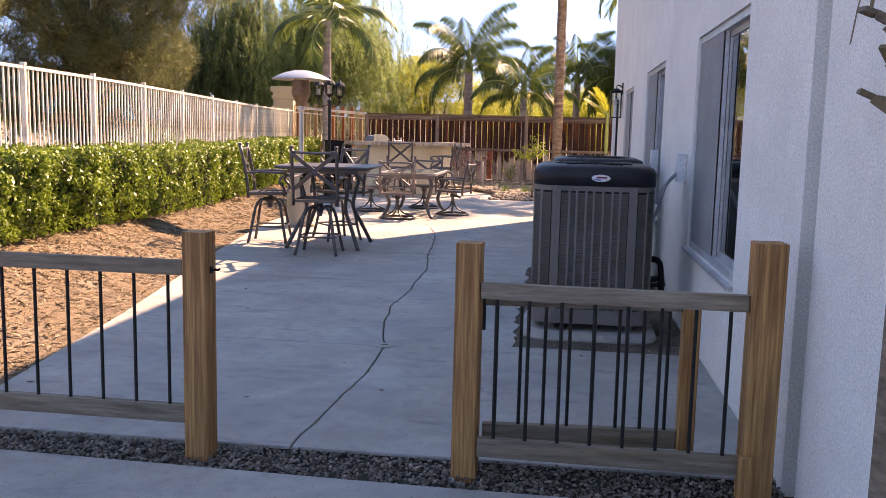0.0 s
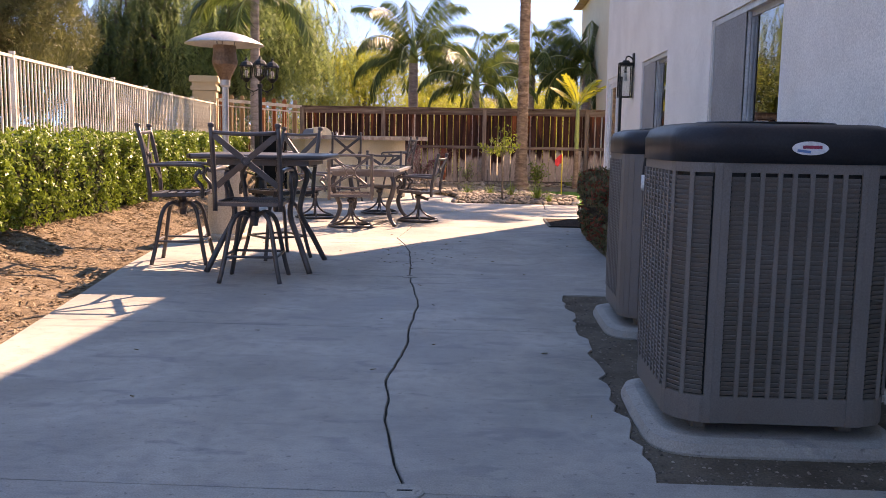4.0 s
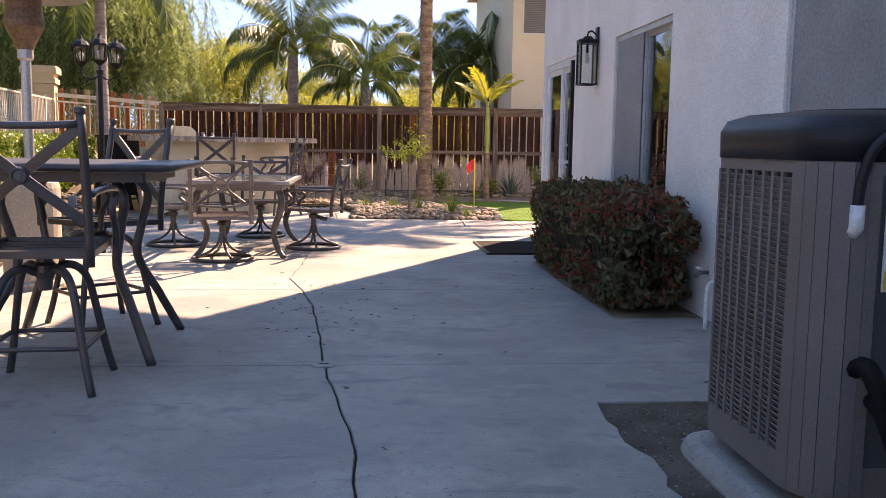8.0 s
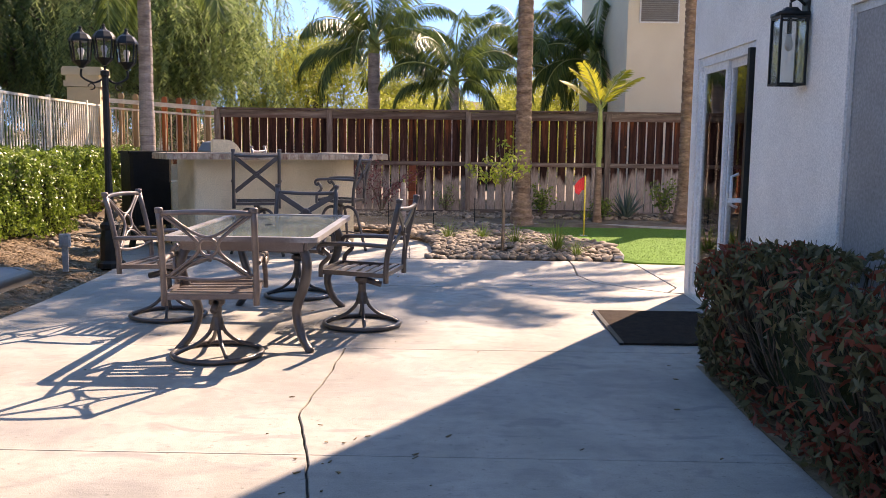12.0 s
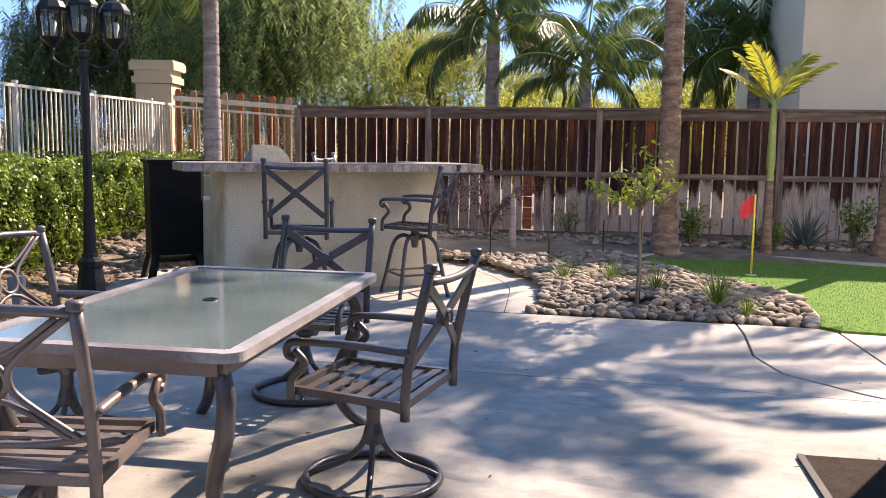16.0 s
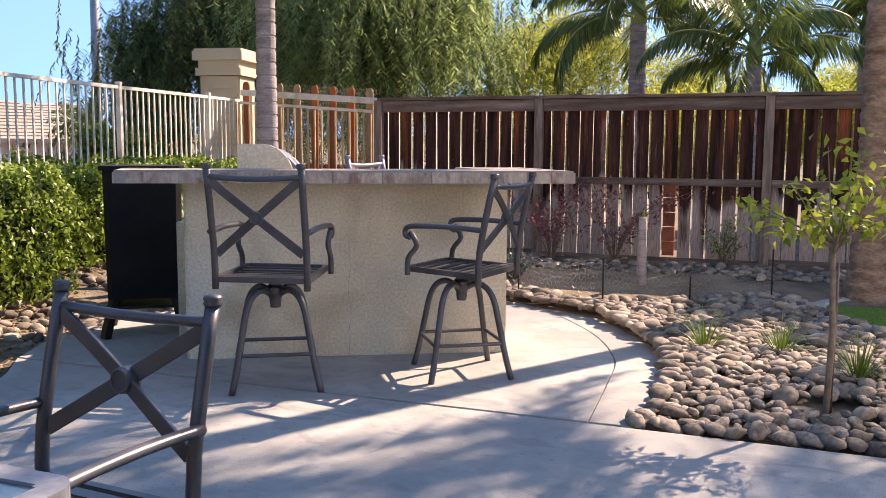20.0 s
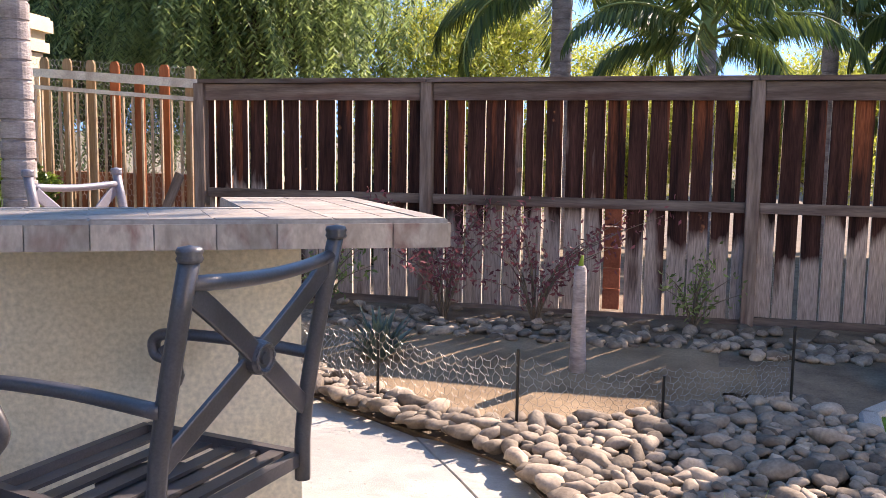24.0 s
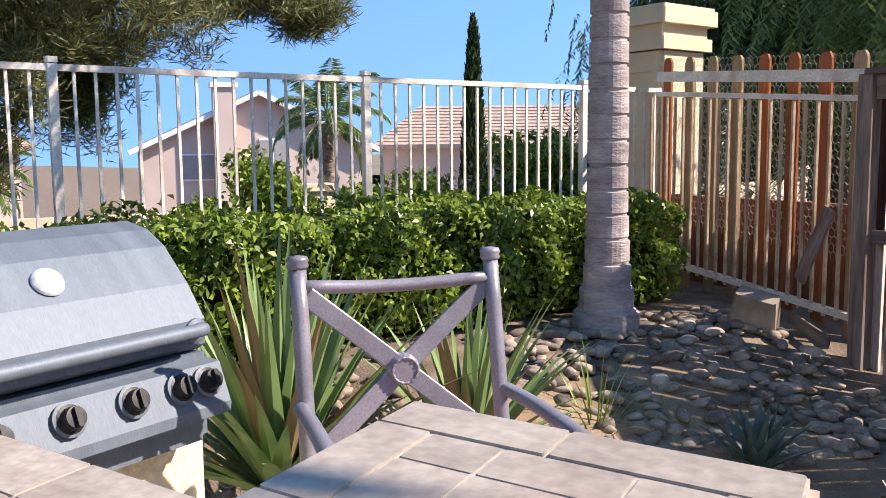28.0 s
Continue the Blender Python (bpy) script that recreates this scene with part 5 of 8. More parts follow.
def seat_and_back(t, mtl, w, d, zs, zb, style, arm):
    """Slatted seat, framed back and scroll arms; the chair faces +y."""
    fr = Shape()
    loop = [(-w / 2, -d / 2, zs), (w / 2, -d / 2, zs), (w / 2 - 0.02, d / 2, zs + 0.012), (-w / 2 + 0.02, d / 2, zs + 0.012), (-w / 2, -d / 2, zs)]
    for a, b in zip(loop, loop[1:]):
        fr.bar(a, b, 0.024, 0.03)
    part("seat_frame", fr, mtl, t)
    sl = []
    slats(sl, w - 0.03, d - 0.03, zs + 0.012, 6)
    for q in sl:
        part("slat", q, mtl, t)
    tilt = 0.11
    yb = -d / 2 - 0.01

    def on_back(x, z):
        """A point on the leaning back, with a slight hollow across."""
        k = (z - zs) / (zb - zs)
        return Vector((x, yb - tilt * max(k - 0.15, 0) ** 1.2 - 0.03 * (1 - (2 * x / w) ** 2) * 0.8 * k, z))

    for sx in (-1, 1):
        pts = [on_back(sx * w / 2 * 1.0, zs - 0.05 + (zb - zs + 0.05) * i / 6) for i in range(7)]
        part("back_post", Shape().tube(pts, 0.019, 8).lathe([(0.022, 0), (0.025, 0.006), (0.022, 0.012), (0.025, 0.018), (0.022, 0.026), (0, 0.03)], pts[-1] - Vector((0, 0, 0.006)), 10), mtl, t, smooth=False)
    zt = zb - 0.045 if style == "x" else zb - 0.012
    part("top_rail", Shape().tube([on_back(-w / 2 + w * i / 8, zt - (0.012 * math.sin(math.pi * i / 8) if style == "x" else -0.01 * math.sin(math.pi * i / 8))) for i in range(9)], 0.015, 8), mtl, t, smooth=False)
    if style == "x":
        zl = zs + 0.135
        for a, b in ((-1, 1), (1, -1)):
            pts = [on_back(a * (w / 2 - 0.015) + (b - a) * (w / 2 - 0.015) * i / 8, zt - 0.02 + (zl - zt + 0.02) * i / 8) + Vector((0, 0.004 * a, 0)) for i in range(9)]
            part("cross_brace", Shape().strip(pts, 0.044, 0.012, (0, 1, 0)), mtl, t)
        c = on_back(0, (zt - 0.02 + zl) / 2)
        ros = Shape().lathe([(0.0, 0.022), (0.012, 0.022), (0.014, 0.017), (0.022, 0.017), (0.026, 0.021), (0.032, 0.021), (0.036, 0.012), (0.036, -0.012), (0.032, -0.021), (0.0, -0.022)], c, 20, Euler((radians(90), 0, 0)).to_matrix())
        k_ = [2 * math.pi * q / 42 for q in range(43)]
        part("bead_ring", Shape().tube([c + Vector((0.029 * math.cos(q), -0.0215, 0.029 * math.sin(q))) for q in k_], [(0.0042, 0.0042, 0.0018)[i % 3] for i in range(43)], 6, caps=False), mtl, t)
        part("bead_ring", Shape().tube([c + Vector((0.029 * math.cos(q), 0.0215, 0.029 * math.sin(q))) for q in k_], [(0.0042, 0.0042, 0.0018)[i % 3] for i in range(43)], 6, caps=False), mtl, t)
        part("rosette", ros, mtl, t)
    else:
        zl = zs + 0.1
        part("lower_rail", Shape().tube([on_back(-w / 2 + w * i / 8, zl + 0.03 * (2 * i / 8 - 1) ** 2) for i in range(9)], 0.011, 8), mtl, t)
        zm = (zt + zl) / 2
        part("ring", Shape().tube([on_back(0.052 * math.cos(q * 0.3927), zm + 0.052 * math.sin(q * 0.3927)) for q in range(17)], 0.01, 6, caps=False), mtl, t)
        for sx in (-1, 1):
            part("curved_brace", Shape().tube(smooth_path([on_back(sx * (w / 2 - 0.02), zt - 0.01), on_back(sx * 0.085, zm + 0.06), on_back(sx * 0.055, zm), on_back(sx * 0.085, zm - 0.06), on_back(sx * (w / 2 - 0.03), zl + 0.02)], 4), 0.011, 6), mtl, t)
        for dz in (-1, 1):
            part("curved_brace", Shape().tube(smooth_path([on_back(-w / 2 + 0.05, zm + dz * (zt - zm - 0.012)), on_back(0, zm + dz * 0.058), on_back(w / 2 - 0.05, zm + dz * (zt - zm - 0.012))], 5), 0.009, 6), mtl, t)
    for sx in (-1, 1):
        x = sx * (w / 2 + 0.012)
        a = on_back(sx * w / 2, zs + arm)
        pts = smooth_path([(x, a.y, zs + arm), (x, -0.05, zs + arm + 0.01), (x, d / 2 - 0.06, zs + arm + 0.005), (x, d / 2 - 0.005, zs + arm - 0.012), (x, d / 2 - 0.005, zs + arm - 0.05), (x, d / 2 - 0.035, zs + arm - 0.06)], 4)
        part("arm", Shape().tube(pts, 0.019, 8, flat=0.8), mtl, t)
        part("arm_support", Shape().tube(smooth_path([(x, d / 2 - 0.03, zs + arm - 0.03), (x, d / 2 - 0.075, zs + arm * 0.6), (x, d / 2 - 0.02, zs + arm * 0.3), (x, d / 2 - 0.015, zs - 0.02)], 4), 0.016, 8), mtl, t)


def bar_stool(label, x, y, base_turn, seat_turn, group, back=1.18, mtl=BRONZE, w=0.49, zs=0.6):
    t = thing("bar_stool", label, "bar stool", pose(x, y, 0, 0, 0, seat_turn), group=group)
    seat_and_back(t, mtl, w, 0.44, zs, back, "x", 0.25)
    lift_ = zs - 0.63
    rel = Matrix.Rotation(radians(base_turn - seat_turn), 4, "Z")
    part("swivel_hub", Shape().lathe([(0.0, 0.45), (0.028, 0.45), (0.034, 0.5), (0.05, 0.53), (0.05, 0.56), (0.035, 0.575), (0.035, 0.6), (0.12, 0.605), (0.12, 0.622), (0.0, 0.622)], (0, 0, lift_), n=14), BRONZE, t)
    for k in range(4):
        a = radians(45 + 90 * k)
        ca, sa = math.cos(a), math.sin(a)
        prof = smooth_path([(0.04, 0, 0.53), (0.1, 0, 0.555), (0.165, 0, 0.53), (0.21, 0, 0.46), (0.245, 0, 0.32), (0.285, 0, 0.14), (0.325, 0, 0.0)], 3)
        pts = [rel @ Vector((p.x * ca, p.x * sa, p.z * (1 + lift_ / 0.53))) for p in prof]
        part("leg", Shape().tube(pts, 0.018, 8), BRONZE, t)
    ring = Shape()
    c = [rel @ Vector((0.2 * sx, 0.2 * sy, 0.2)) for sx, sy in ((-1, -1), (1, -1), (1, 1), (-1, 1))]
    path = []
    for i in range(4):
        a, b, p = c[i], c[(i + 1) % 4], c[i - 1]
        path += [a + (p - a) * 0.1, a + ((p - a) + (b - a)) * 0.025, a + (b - a) * 0.1]
    ring.tube(path + [path[0]], 0.011, 6, caps=False)
    part("foot_ring", ring, BRONZE, t)
    return t


bar_stool("dark bronze metal swivel bar stool pulled to a tall table", -2.6, 8.99, 4, 3, "stools round the bar table")
bar_stool("dark bronze swivel bar stool beside the mulch bed", -3.46, 9.86, 8, -80, "stools round the bar table")
bar_stool("dark bronze metal swivel bar stool tucked under the tall table", -2.74, 10.32, 40, 145, "stools round the bar table")
bar_stool("dark bronze metal swivel bar stool facing the tiled bar counter", -3.31, 17.97, 31, 13, "stools at the counter")
bar_stool("dark bronze metal bar stool turned sideways at the tiled counter", -2.45, 18.57, 34, 81, "stools at the counter", 1.13)
# same kind of stool as the others, painted paler as if lit
inner_stool = bar_stool("bronze bar stool coloured as sunlit, with pink cushion, behind the counter", -3.43, 19.97, 10, -100, "stools at the counter", 1.2, LITBRONZE, 0.45, 0.65)
cush = thing("seat_cushion", "faded pink round-edged seat cushion lying on the bar stool", "cushion", pose(-3.4, 19.965, 0.665, 0, 0, -100))
s = Shape()
for r, z in ((0.0, 0.0), (0.23, 0.0), (0.255, 0.06), (0.235, 0.115), (0.12, 0.135), (0.0, 0.138)):
    s.v += [(r * (abs(math.cos(q)) ** 0.6) * math.copysign(1, math.cos(q)), r * (abs(math.sin(q)) ** 0.6) * math.copysign(1, math.sin(q)), z) for q in (2 * math.pi * i / 28 for i in range(28))]
s.f = [(i * 28 + j, i * 28 + (j + 1) % 28, (i + 1) * 28 + (j + 1) % 28, (i + 1) * 28 + j) for i in range(5) for j in range(28)]
part("pad", s, PINK, cush, smooth=True)


def dining_chair(label, x, y, turn, style, mtl):
    t = thing("dining_chair", label, "chair", pose(x, y, 0, 0, 0, turn), group="chairs round the dining table")
    seat_and_back(t, mtl, 0.52, 0.46, 0.4, 0.9, style, 0.2)
    part("swivel_hub", Shape().lathe([(0.0, 0.16), (0.045, 0.16), (0.04, 0.2), (0.028, 0.24), (0.028, 0.3), (0.05, 0.32), (0.05, 0.345), (0.03, 0.355), (0.09, 0.375), (0.09, 0.39), (0.0, 0.39)], n=14), BRONZE, t)
    part("spring", Shape().tube([(0, -0.02, 0.33), (0, -0.14, 0.3)], 0.022, 8), BRONZE, t)
    part("base_ring", Shape().tube(arc((0, 0, 0.018), 0.265, 0, 360, 36, "xy"), 0.017, 8, caps=False), BRONZE, t)
    for k in range(4):
        a = radians(20 + 90 * k)
        prof = smooth_path([(0.025, 0, 0.2), (0.05, 0, 0.14), (0.12, 0, 0.08), (0.21, 0, 0.045), (0.262, 0, 0.02)], 3)
        part("base_leg", Shape().tube([(p.x * math.cos(a), p.x * math.sin(a), p.z) for p in prof], 0.013, 6), BRONZE, t)
    return t


dining_chair("faded brown metal swivel patio chair with a ring-pattern back", -2.496, 13.267, 7, "ring", BRONZE2)
dining_chair("brown metal swivel patio chair beside the glass table", -1.72, 14.22, 80, "x", BRONZE)
dining_chair("dark metal patio chair with a cross back at the table end", -2.385, 15.36, 175, "x", BRONZE)
dining_chair("faded brown metal patio chair with ring-pattern back", -3.17, 14.42, -96, "ring", BRONZE2)


def cabriole(h, out, mtl, parent, x, y, ang, r=0.022):
    ca, sa = math.cos(ang), math.sin(ang)
    prof = smooth_path([(-0.04, 0, h), (0.05, 0, h * 0.84), (0.03, 0, h * 0.62), (-0.06, 0, h * 0.36), (-0.01, 0, h * 0.14), (out, 0, 0.0)], 4)
    part("leg", Shape().tube([(x + p.x * ca, y + p.x * sa, p.z) for p in prof], [r * (1.25 - 0.45 * abs(0.35 - i / len(prof))) for i in range(len(prof))], 8), mtl, parent)


tb = thing("bar_table", "tall square dark metal bar table with curved legs", "table", pose(-2.67, 9.72, 0, 0, 0, 2))
part("tabletop", Shape().box((0, 0, 0.945), (1.06, 1.06, 0.035), chamfer=0.05), BRONZE, tb)
part("apron", Shape().box((0, -0.4, 0.9), (0.8, 0.025, 0.05)).box((0, 0.4, 0.9), (0.8, 0.025, 0.05)).box((-0.4, 0, 0.9), (0.025, 0.8, 0.05)).box((0.4, 0, 0.9), (0.025, 0.8, 0.05)), BRONZE, tb)
part("rim", Shape().tube([(-0.5, -0.53, 0.945), (0.5, -0.53, 0.945), (0.53, -0.5, 0.945), (0.53, 0.5, 0.945), (0.5, 0.53, 0.945), (-0.5, 0.53, 0.945), (-0.53, 0.5, 0.945), (-0.53, -0.5, 0.945), (-0.5, -0.53, 0.945)], 0.02, 8, caps=False), BRONZE, tb)
for sx in (-1, 1):
    for sy in (-1, 1):
        prof = smooth_path([(0.25, 0, 0.92), (0.4, 0, 0.8), (0.36, 0, 0.62), (0.33, 0, 0.45), (0.45, 0, 0.25), (0.6, 0, 0.0)], 4)
        a = math.atan2(sy, sx)
        part("leg", Shape().tube([(p.x * math.cos(a), p.x * math.sin(a), p.z) for p in prof], 0.024, 8), BRONZE, tb)

CHALK = mat("chalky_rim_paint", (0.2, 0.187, 0.19), (0.37, 0.35, 0.35), 5, 0.42, 0.15, fine=60, stain=(0.16, 0.13, 0.125), stain_scale=2.2, stain_amount=0.9)
dt = thing("dining_table", "rectangular patio dining table with frosted glass top and pale metal rim", "table", pose(-2.36, 14.14, 0))
TW, TL, TZ = 0.94, 1.70, 0.717
part("glass_top", Shape().box((0, 0, TZ - 0.006), (TW - 0.07, TL - 0.07, 0.008)), TABLEGLASS, dt, "frosted greenish glass").visible_shadow = False
rim = Shape()
for a, b in (((-TW / 2 + 0.06, -TL / 2 + 0.025), (TW / 2 - 0.06, -TL / 2 + 0.025)), ((-TW / 2 + 0.06, TL / 2 - 0.025), (TW / 2 - 0.06, TL / 2 - 0.025)), ((-TW / 2 + 0.025, -TL / 2 + 0.06), (-TW / 2 + 0.025, TL / 2 - 0.06)), ((TW / 2 - 0.025, -TL / 2 + 0.06), (TW / 2 - 0.025, TL / 2 - 0.06))):
    rim.bar((*a, TZ - 0.012), (*b, TZ - 0.012), 0.05, 0.032)
for sx in (-1, 1):
    for sy in (-1, 1):
        cx, cy = sx * (TW / 2 - 0.06), sy * (TL / 2 - 0.06)
        rim.prism([(cx, cy)] + [(cx + sx * 0.06 * math.cos(radians(90 * i / 6)), cy + sy * 0.06 * math.sin(radians(90 * i / 6))) for i in range(7)], TZ - 0.028, TZ + 0.004)
part("rim", rim, CHALK, dt, "chalky worn metal rim")
part("apron", Shape().box((0, -TL / 2 + 0.09, TZ - 0.06), (TW - 0.2, 0.025, 0.06)).box((0, TL / 2 - 0.09, TZ - 0.06), (TW - 0.2, 0.025, 0.06)).box((-TW / 2 + 0.09, 0, TZ - 0.06), (0.025, TL - 0.2, 0.06)).box((TW / 2 - 0.09, 0, TZ - 0.06), (0.025, TL - 0.2, 0.06)), BRONZE2, dt)
part("hole_cap", Shape().lathe([(0.018, TZ - 0.004), (0.03, TZ - 0.001), (0.028, TZ + 0.003), (0.019, TZ + 0.003), (0.018, TZ - 0.0005), (0.0, TZ - 0.0005)], n=18), BLACK, dt, "dark umbrella-hole ring")
for sx in (-1, 1):
    for sy in (-1, 1):
        cabriole(TZ - 0.03, 0.09, BRONZE, dt, sx * (TW / 2 - 0.12), sy * (TL / 2 - 0.14), math.atan2(sy, sx), 0.026)

# ---- patio heater ----
ht = thing("patio_heater", "tall steel patio heater with a dome reflector and stepped base", "heater", pose(-3.62, 11.72, 0))
part("base", Shape().lathe([(0.0, 0.0), (0.23, 0.0), (0.235, 0.03), (0.225, 0.05), (0.2, 0.06), (0.2, 0.72), (0.19, 0.76), (0.06, 0.8), (0.0, 0.8)], n=28), mat("heater_base_paint", (0.4, 0.34, 0.27), (0.48, 0.41, 0.33), 4, 0.5, 0.1), ht, smooth=False)
part("pole", Shape().lathe([(0.035, 0.79), (0.035, 1.62), (0.055, 1.64), (0.055, 1.72), (0.0, 1.72)], n=16), DOMESTEEL, ht)
part("burner", Shape().lathe([(0.055, 1.7), (0.07, 1.74), (0.13, 1.86), (0.135, 1.9), (0.12, 1.98), (0.12, 2.06), (0.0, 2.06)], n=24), mat("burner_mesh", (0.16, 0.1, 0.07), (0.26, 0.17, 0.12), 40, 0.5, 0.5, metal=0.6), ht, "rust-tinted burner mesh")
part("reflector", Shape().lathe([(0.0, 2.2), (0.1, 2.195), (0.22, 2.165), (0.33, 2.12), (0.41, 2.075), (0.415, 2.068), (0.405, 2.066), (0.32, 2.1), (0.2, 2.14), (0.0, 2.17)], n=40), DOMESTEEL, ht, smooth=True)
for k in range(3):
    part("strut", Shape().tube([(0.1 * math.cos(k * 2.09), 0.1 * math.sin(k * 2.09), 2.05), (0.12 * math.cos(k * 2.09), 0.12 * math.sin(k * 2.09), 2.16)], 0.006, 6), STEEL, ht)


# ---- lamp post ----
lp = thing("lamp_post", "black cast-metal garden lamp post with three glass lanterns", "lamp post", pose(-4.56, 16.9, 0.0, 0, 0, 20) @ Matrix.Diagonal((1.1, 1.1, 0.95, 1)))
part("base", Shape().lathe([(0.0, 0.0), (0.13, 0.0), (0.13, 0.05), (0.1, 0.08), (0.09, 0.3), (0.075, 0.4), (0.085, 0.42), (0.085, 0.46), (0.055, 0.49), (0.05, 0.52), (0.0, 0.52)], n=12), BLACK, lp)
part("pole", Shape().lathe([(0.045, 0.5), (0.03, 1.0), (0.028, 2.0), (0.04, 2.02), (0.04, 2.06), (0.0, 2.08)], n=10), BLACK, lp)
for k, (ang, up) in enumerate(((170, 0.0), (20, 0.0), (275, 0.03))):
    a = radians(ang)
    ca, sa = math.cos(a), math.sin(a)
    R = 0.2 if k < 2 else 0.0
    arm_ = part("arm", Shape().tube(smooth_path([(0.02 * ca, 0.02 * sa, 1.98), (R * 0.5 * ca, R * 0.5 * sa, 1.94), (R * ca, R * sa, 2.0), (R * ca, R * sa, 2.08 + up)], 4), 0.011, 6), BLACK, lp)
    part("scroll", Shape().tube([(R * 0.6 * ca + 0.03 * math.cos(q) * ca, R * 0.6 * sa + 0.03 * math.cos(q) * sa, 1.9 + 0.03 * math.sin(q)) for q in (0.5 * i for i in range(11))], 0.006, 6), BLACK, lp)
    z0 = 2.09 + up
    cx, cy = R * ca, R * sa
    head = part("lantern", Shape().lathe([(0.0, z0), (0.02, z0), (0.03, z0 + 0.015), (0.075, z0 + 0.06), (0.08, z0 + 0.075), (0.0, z0 + 0.075)], (cx, cy, 0), 8), BLACK, lp)
    part("lantern_glass", Shape().lathe([(0.074, z0 + 0.075), (0.092, z0 + 0.27), (0.0, z0 + 0.27)], (cx, cy, 0), 8), CLEAR, head, "clear bevelled glass").visible_shadow = False
    ribs = Shape()
    for q in range(8):
        b = q * math.pi / 4
        ribs.tube([(cx + 0.076 * math.cos(b), cy + 0.076 * math.sin(b), z0 + 0.075), (cx + 0.095 * math.cos(b), cy + 0.095 * math.sin(b), z0 + 0.272)], 0.006, 4)
    part("rib", ribs, BLACK, head)
    part("cap", Shape().lathe([(0.0, z0 + 0.265), (0.105, z0 + 0.265), (0.1, z0 + 0.29), (0.07, z0 + 0.34), (0.03, z0 + 0.365), (0.02, z0 + 0.38), (0.012, z0 + 0.4), (0.016, z0 + 0.415), (0.0, z0 + 0.43)], (cx, cy, 0), 8), BLACK, head)
    part("bulb", Shape().lathe([(0.0, z0 + 0.21), (0.022, z0 + 0.2), (0.03, z0 + 0.17), (0.018, z0 + 0.12), (0.014, z0 + 0.08)], (cx, cy, 0), 10), CARDB, head, smooth=True)
eb = thing("outlet_stake", "grey weatherproof outlet box on a short stake in the mulch", "outlet", pose(-4.78, 16.35, 0.03, 0, 0, 15))
part("stake", Shape().box((0, 0, 0.12), (0.05, 0.05, 0.24)), GREYPIPE, eb)
part("box", Shape().box((0, 0, 0.3), (0.1, 0.08, 0.12), chamfer=0.01), GREYPIPE, eb)
part("lid", Shape().box((0, -0.045, 0.3), (0.08, 0.012, 0.1), chamfer=0.004), GREYPIPE, eb)

sh_ = thing("shaggy_palm", "slim palm trunk with dry brown cut leaf stubs by the house", "palm tree", pose(0.832, 1.5, 0.0))
part("trunk", Shape().lathe([(0.046, 0.0), (0.04, 0.3), (0.036, 1.4), (0.055, 1.5), (0.065, 2.6), (0, 2.62)], n=10), BARKRED, sh_)
rng = random.Random(3)
for k in range(46):
    a, z = k * 2.4, 1.45 + 1.1 * k / 46
    ln = 0.07 + 0.055 * rng.random() if math.cos(a) < 0.2 else 0.045
    tip = rng.uniform(0.01, 0.055)
    s = Shape().bar((0.045 * math.cos(a), 0.045 * math.sin(a), z - 0.03), (ln * math.cos(a), ln * math.sin(a), z + tip * 0.3), 0.05, 0.02)
    s.bar((ln * math.cos(a), ln * math.sin(a), z + tip * 0.3), ((ln + 0.035) * math.cos(a + 0.2), (ln + 0.035) * math.sin(a + 0.2), z + tip), 0.034, 0.011)
    part("leaf_stub", s, DEADLEAF if k % 3 else BARKRED, sh_)
for k in range(9):
    a = 3.14 + 0.55 * math.sin(k * 2.1)
    r_, z = 0.13 + 0.025 * rng.random(), 1.72 + 0.07 * k
    part("dry_fibre", Shape().tube(smooth_path([(0.05 * math.cos(a), 0.05 * math.sin(a), z), (r_ * math.cos(a), r_ * math.sin(a), z + 0.03), ((r_ + 0.03) * math.cos(a), (r_ + 0.03) * math.sin(a), z - 0.12)], 4), 0.006, 4, flat=0.3), DEADLEAF, sh_)


# ---- outdoor bar ----
BM = pose(-2.355, 19.15, 0, 0, 0, 28)
bar = thing("bar_counter", "cream stucco outdoor bar with a tiled overhanging top", "counter", BM)
corner = [(-1.9 + 0.03 * math.cos(radians(a)), 0.03 + 0.03 * math.sin(radians(a))) for a in range(270, 179, -30)]


def skew(sh):
    """The bar's end wing stands a little out of square."""
    sh.v = [(x - 0.135 * (y + 0.22), y, z) for x, y, z in sh.v]
    return sh


part("wall", skew(Shape().prism([(0.03, 0), (0.03, 0.58), (-0.09, 0.58), (-0.09, 0.17), (-1.76, 0.17), (-1.76, 0.6), (-1.93, 0.6)] + corner[::-1], 0.0, 1.072)), CREAM, bar)
top = [(-2.3, -0.235), (0.355, -0.235), (0.355, 0.69), (-0.105, 0.69), (-0.105, 0.19), (-1.75, 0.19), (-1.75, 0.3), (-2.3, 0.3)]
part("counter_core", skew(Shape().prism(top, 1.074, 1.1455)), GROUT, bar, "pale grout bed under the tiles")


def tile(x0, x1, y0, y1, z0=1.139, z1=1.147):
    g = 0.0018
    part("tile", skew(Shape().box(((x0 + x1) / 2, (y0 + y1) / 2, (z0 + z1) / 2), (x1 - x0 - 2 * g, y1 - y0 - 2 * g, z1 - z0), taper=0.99, chamfer=0.002)), TILE, bar)


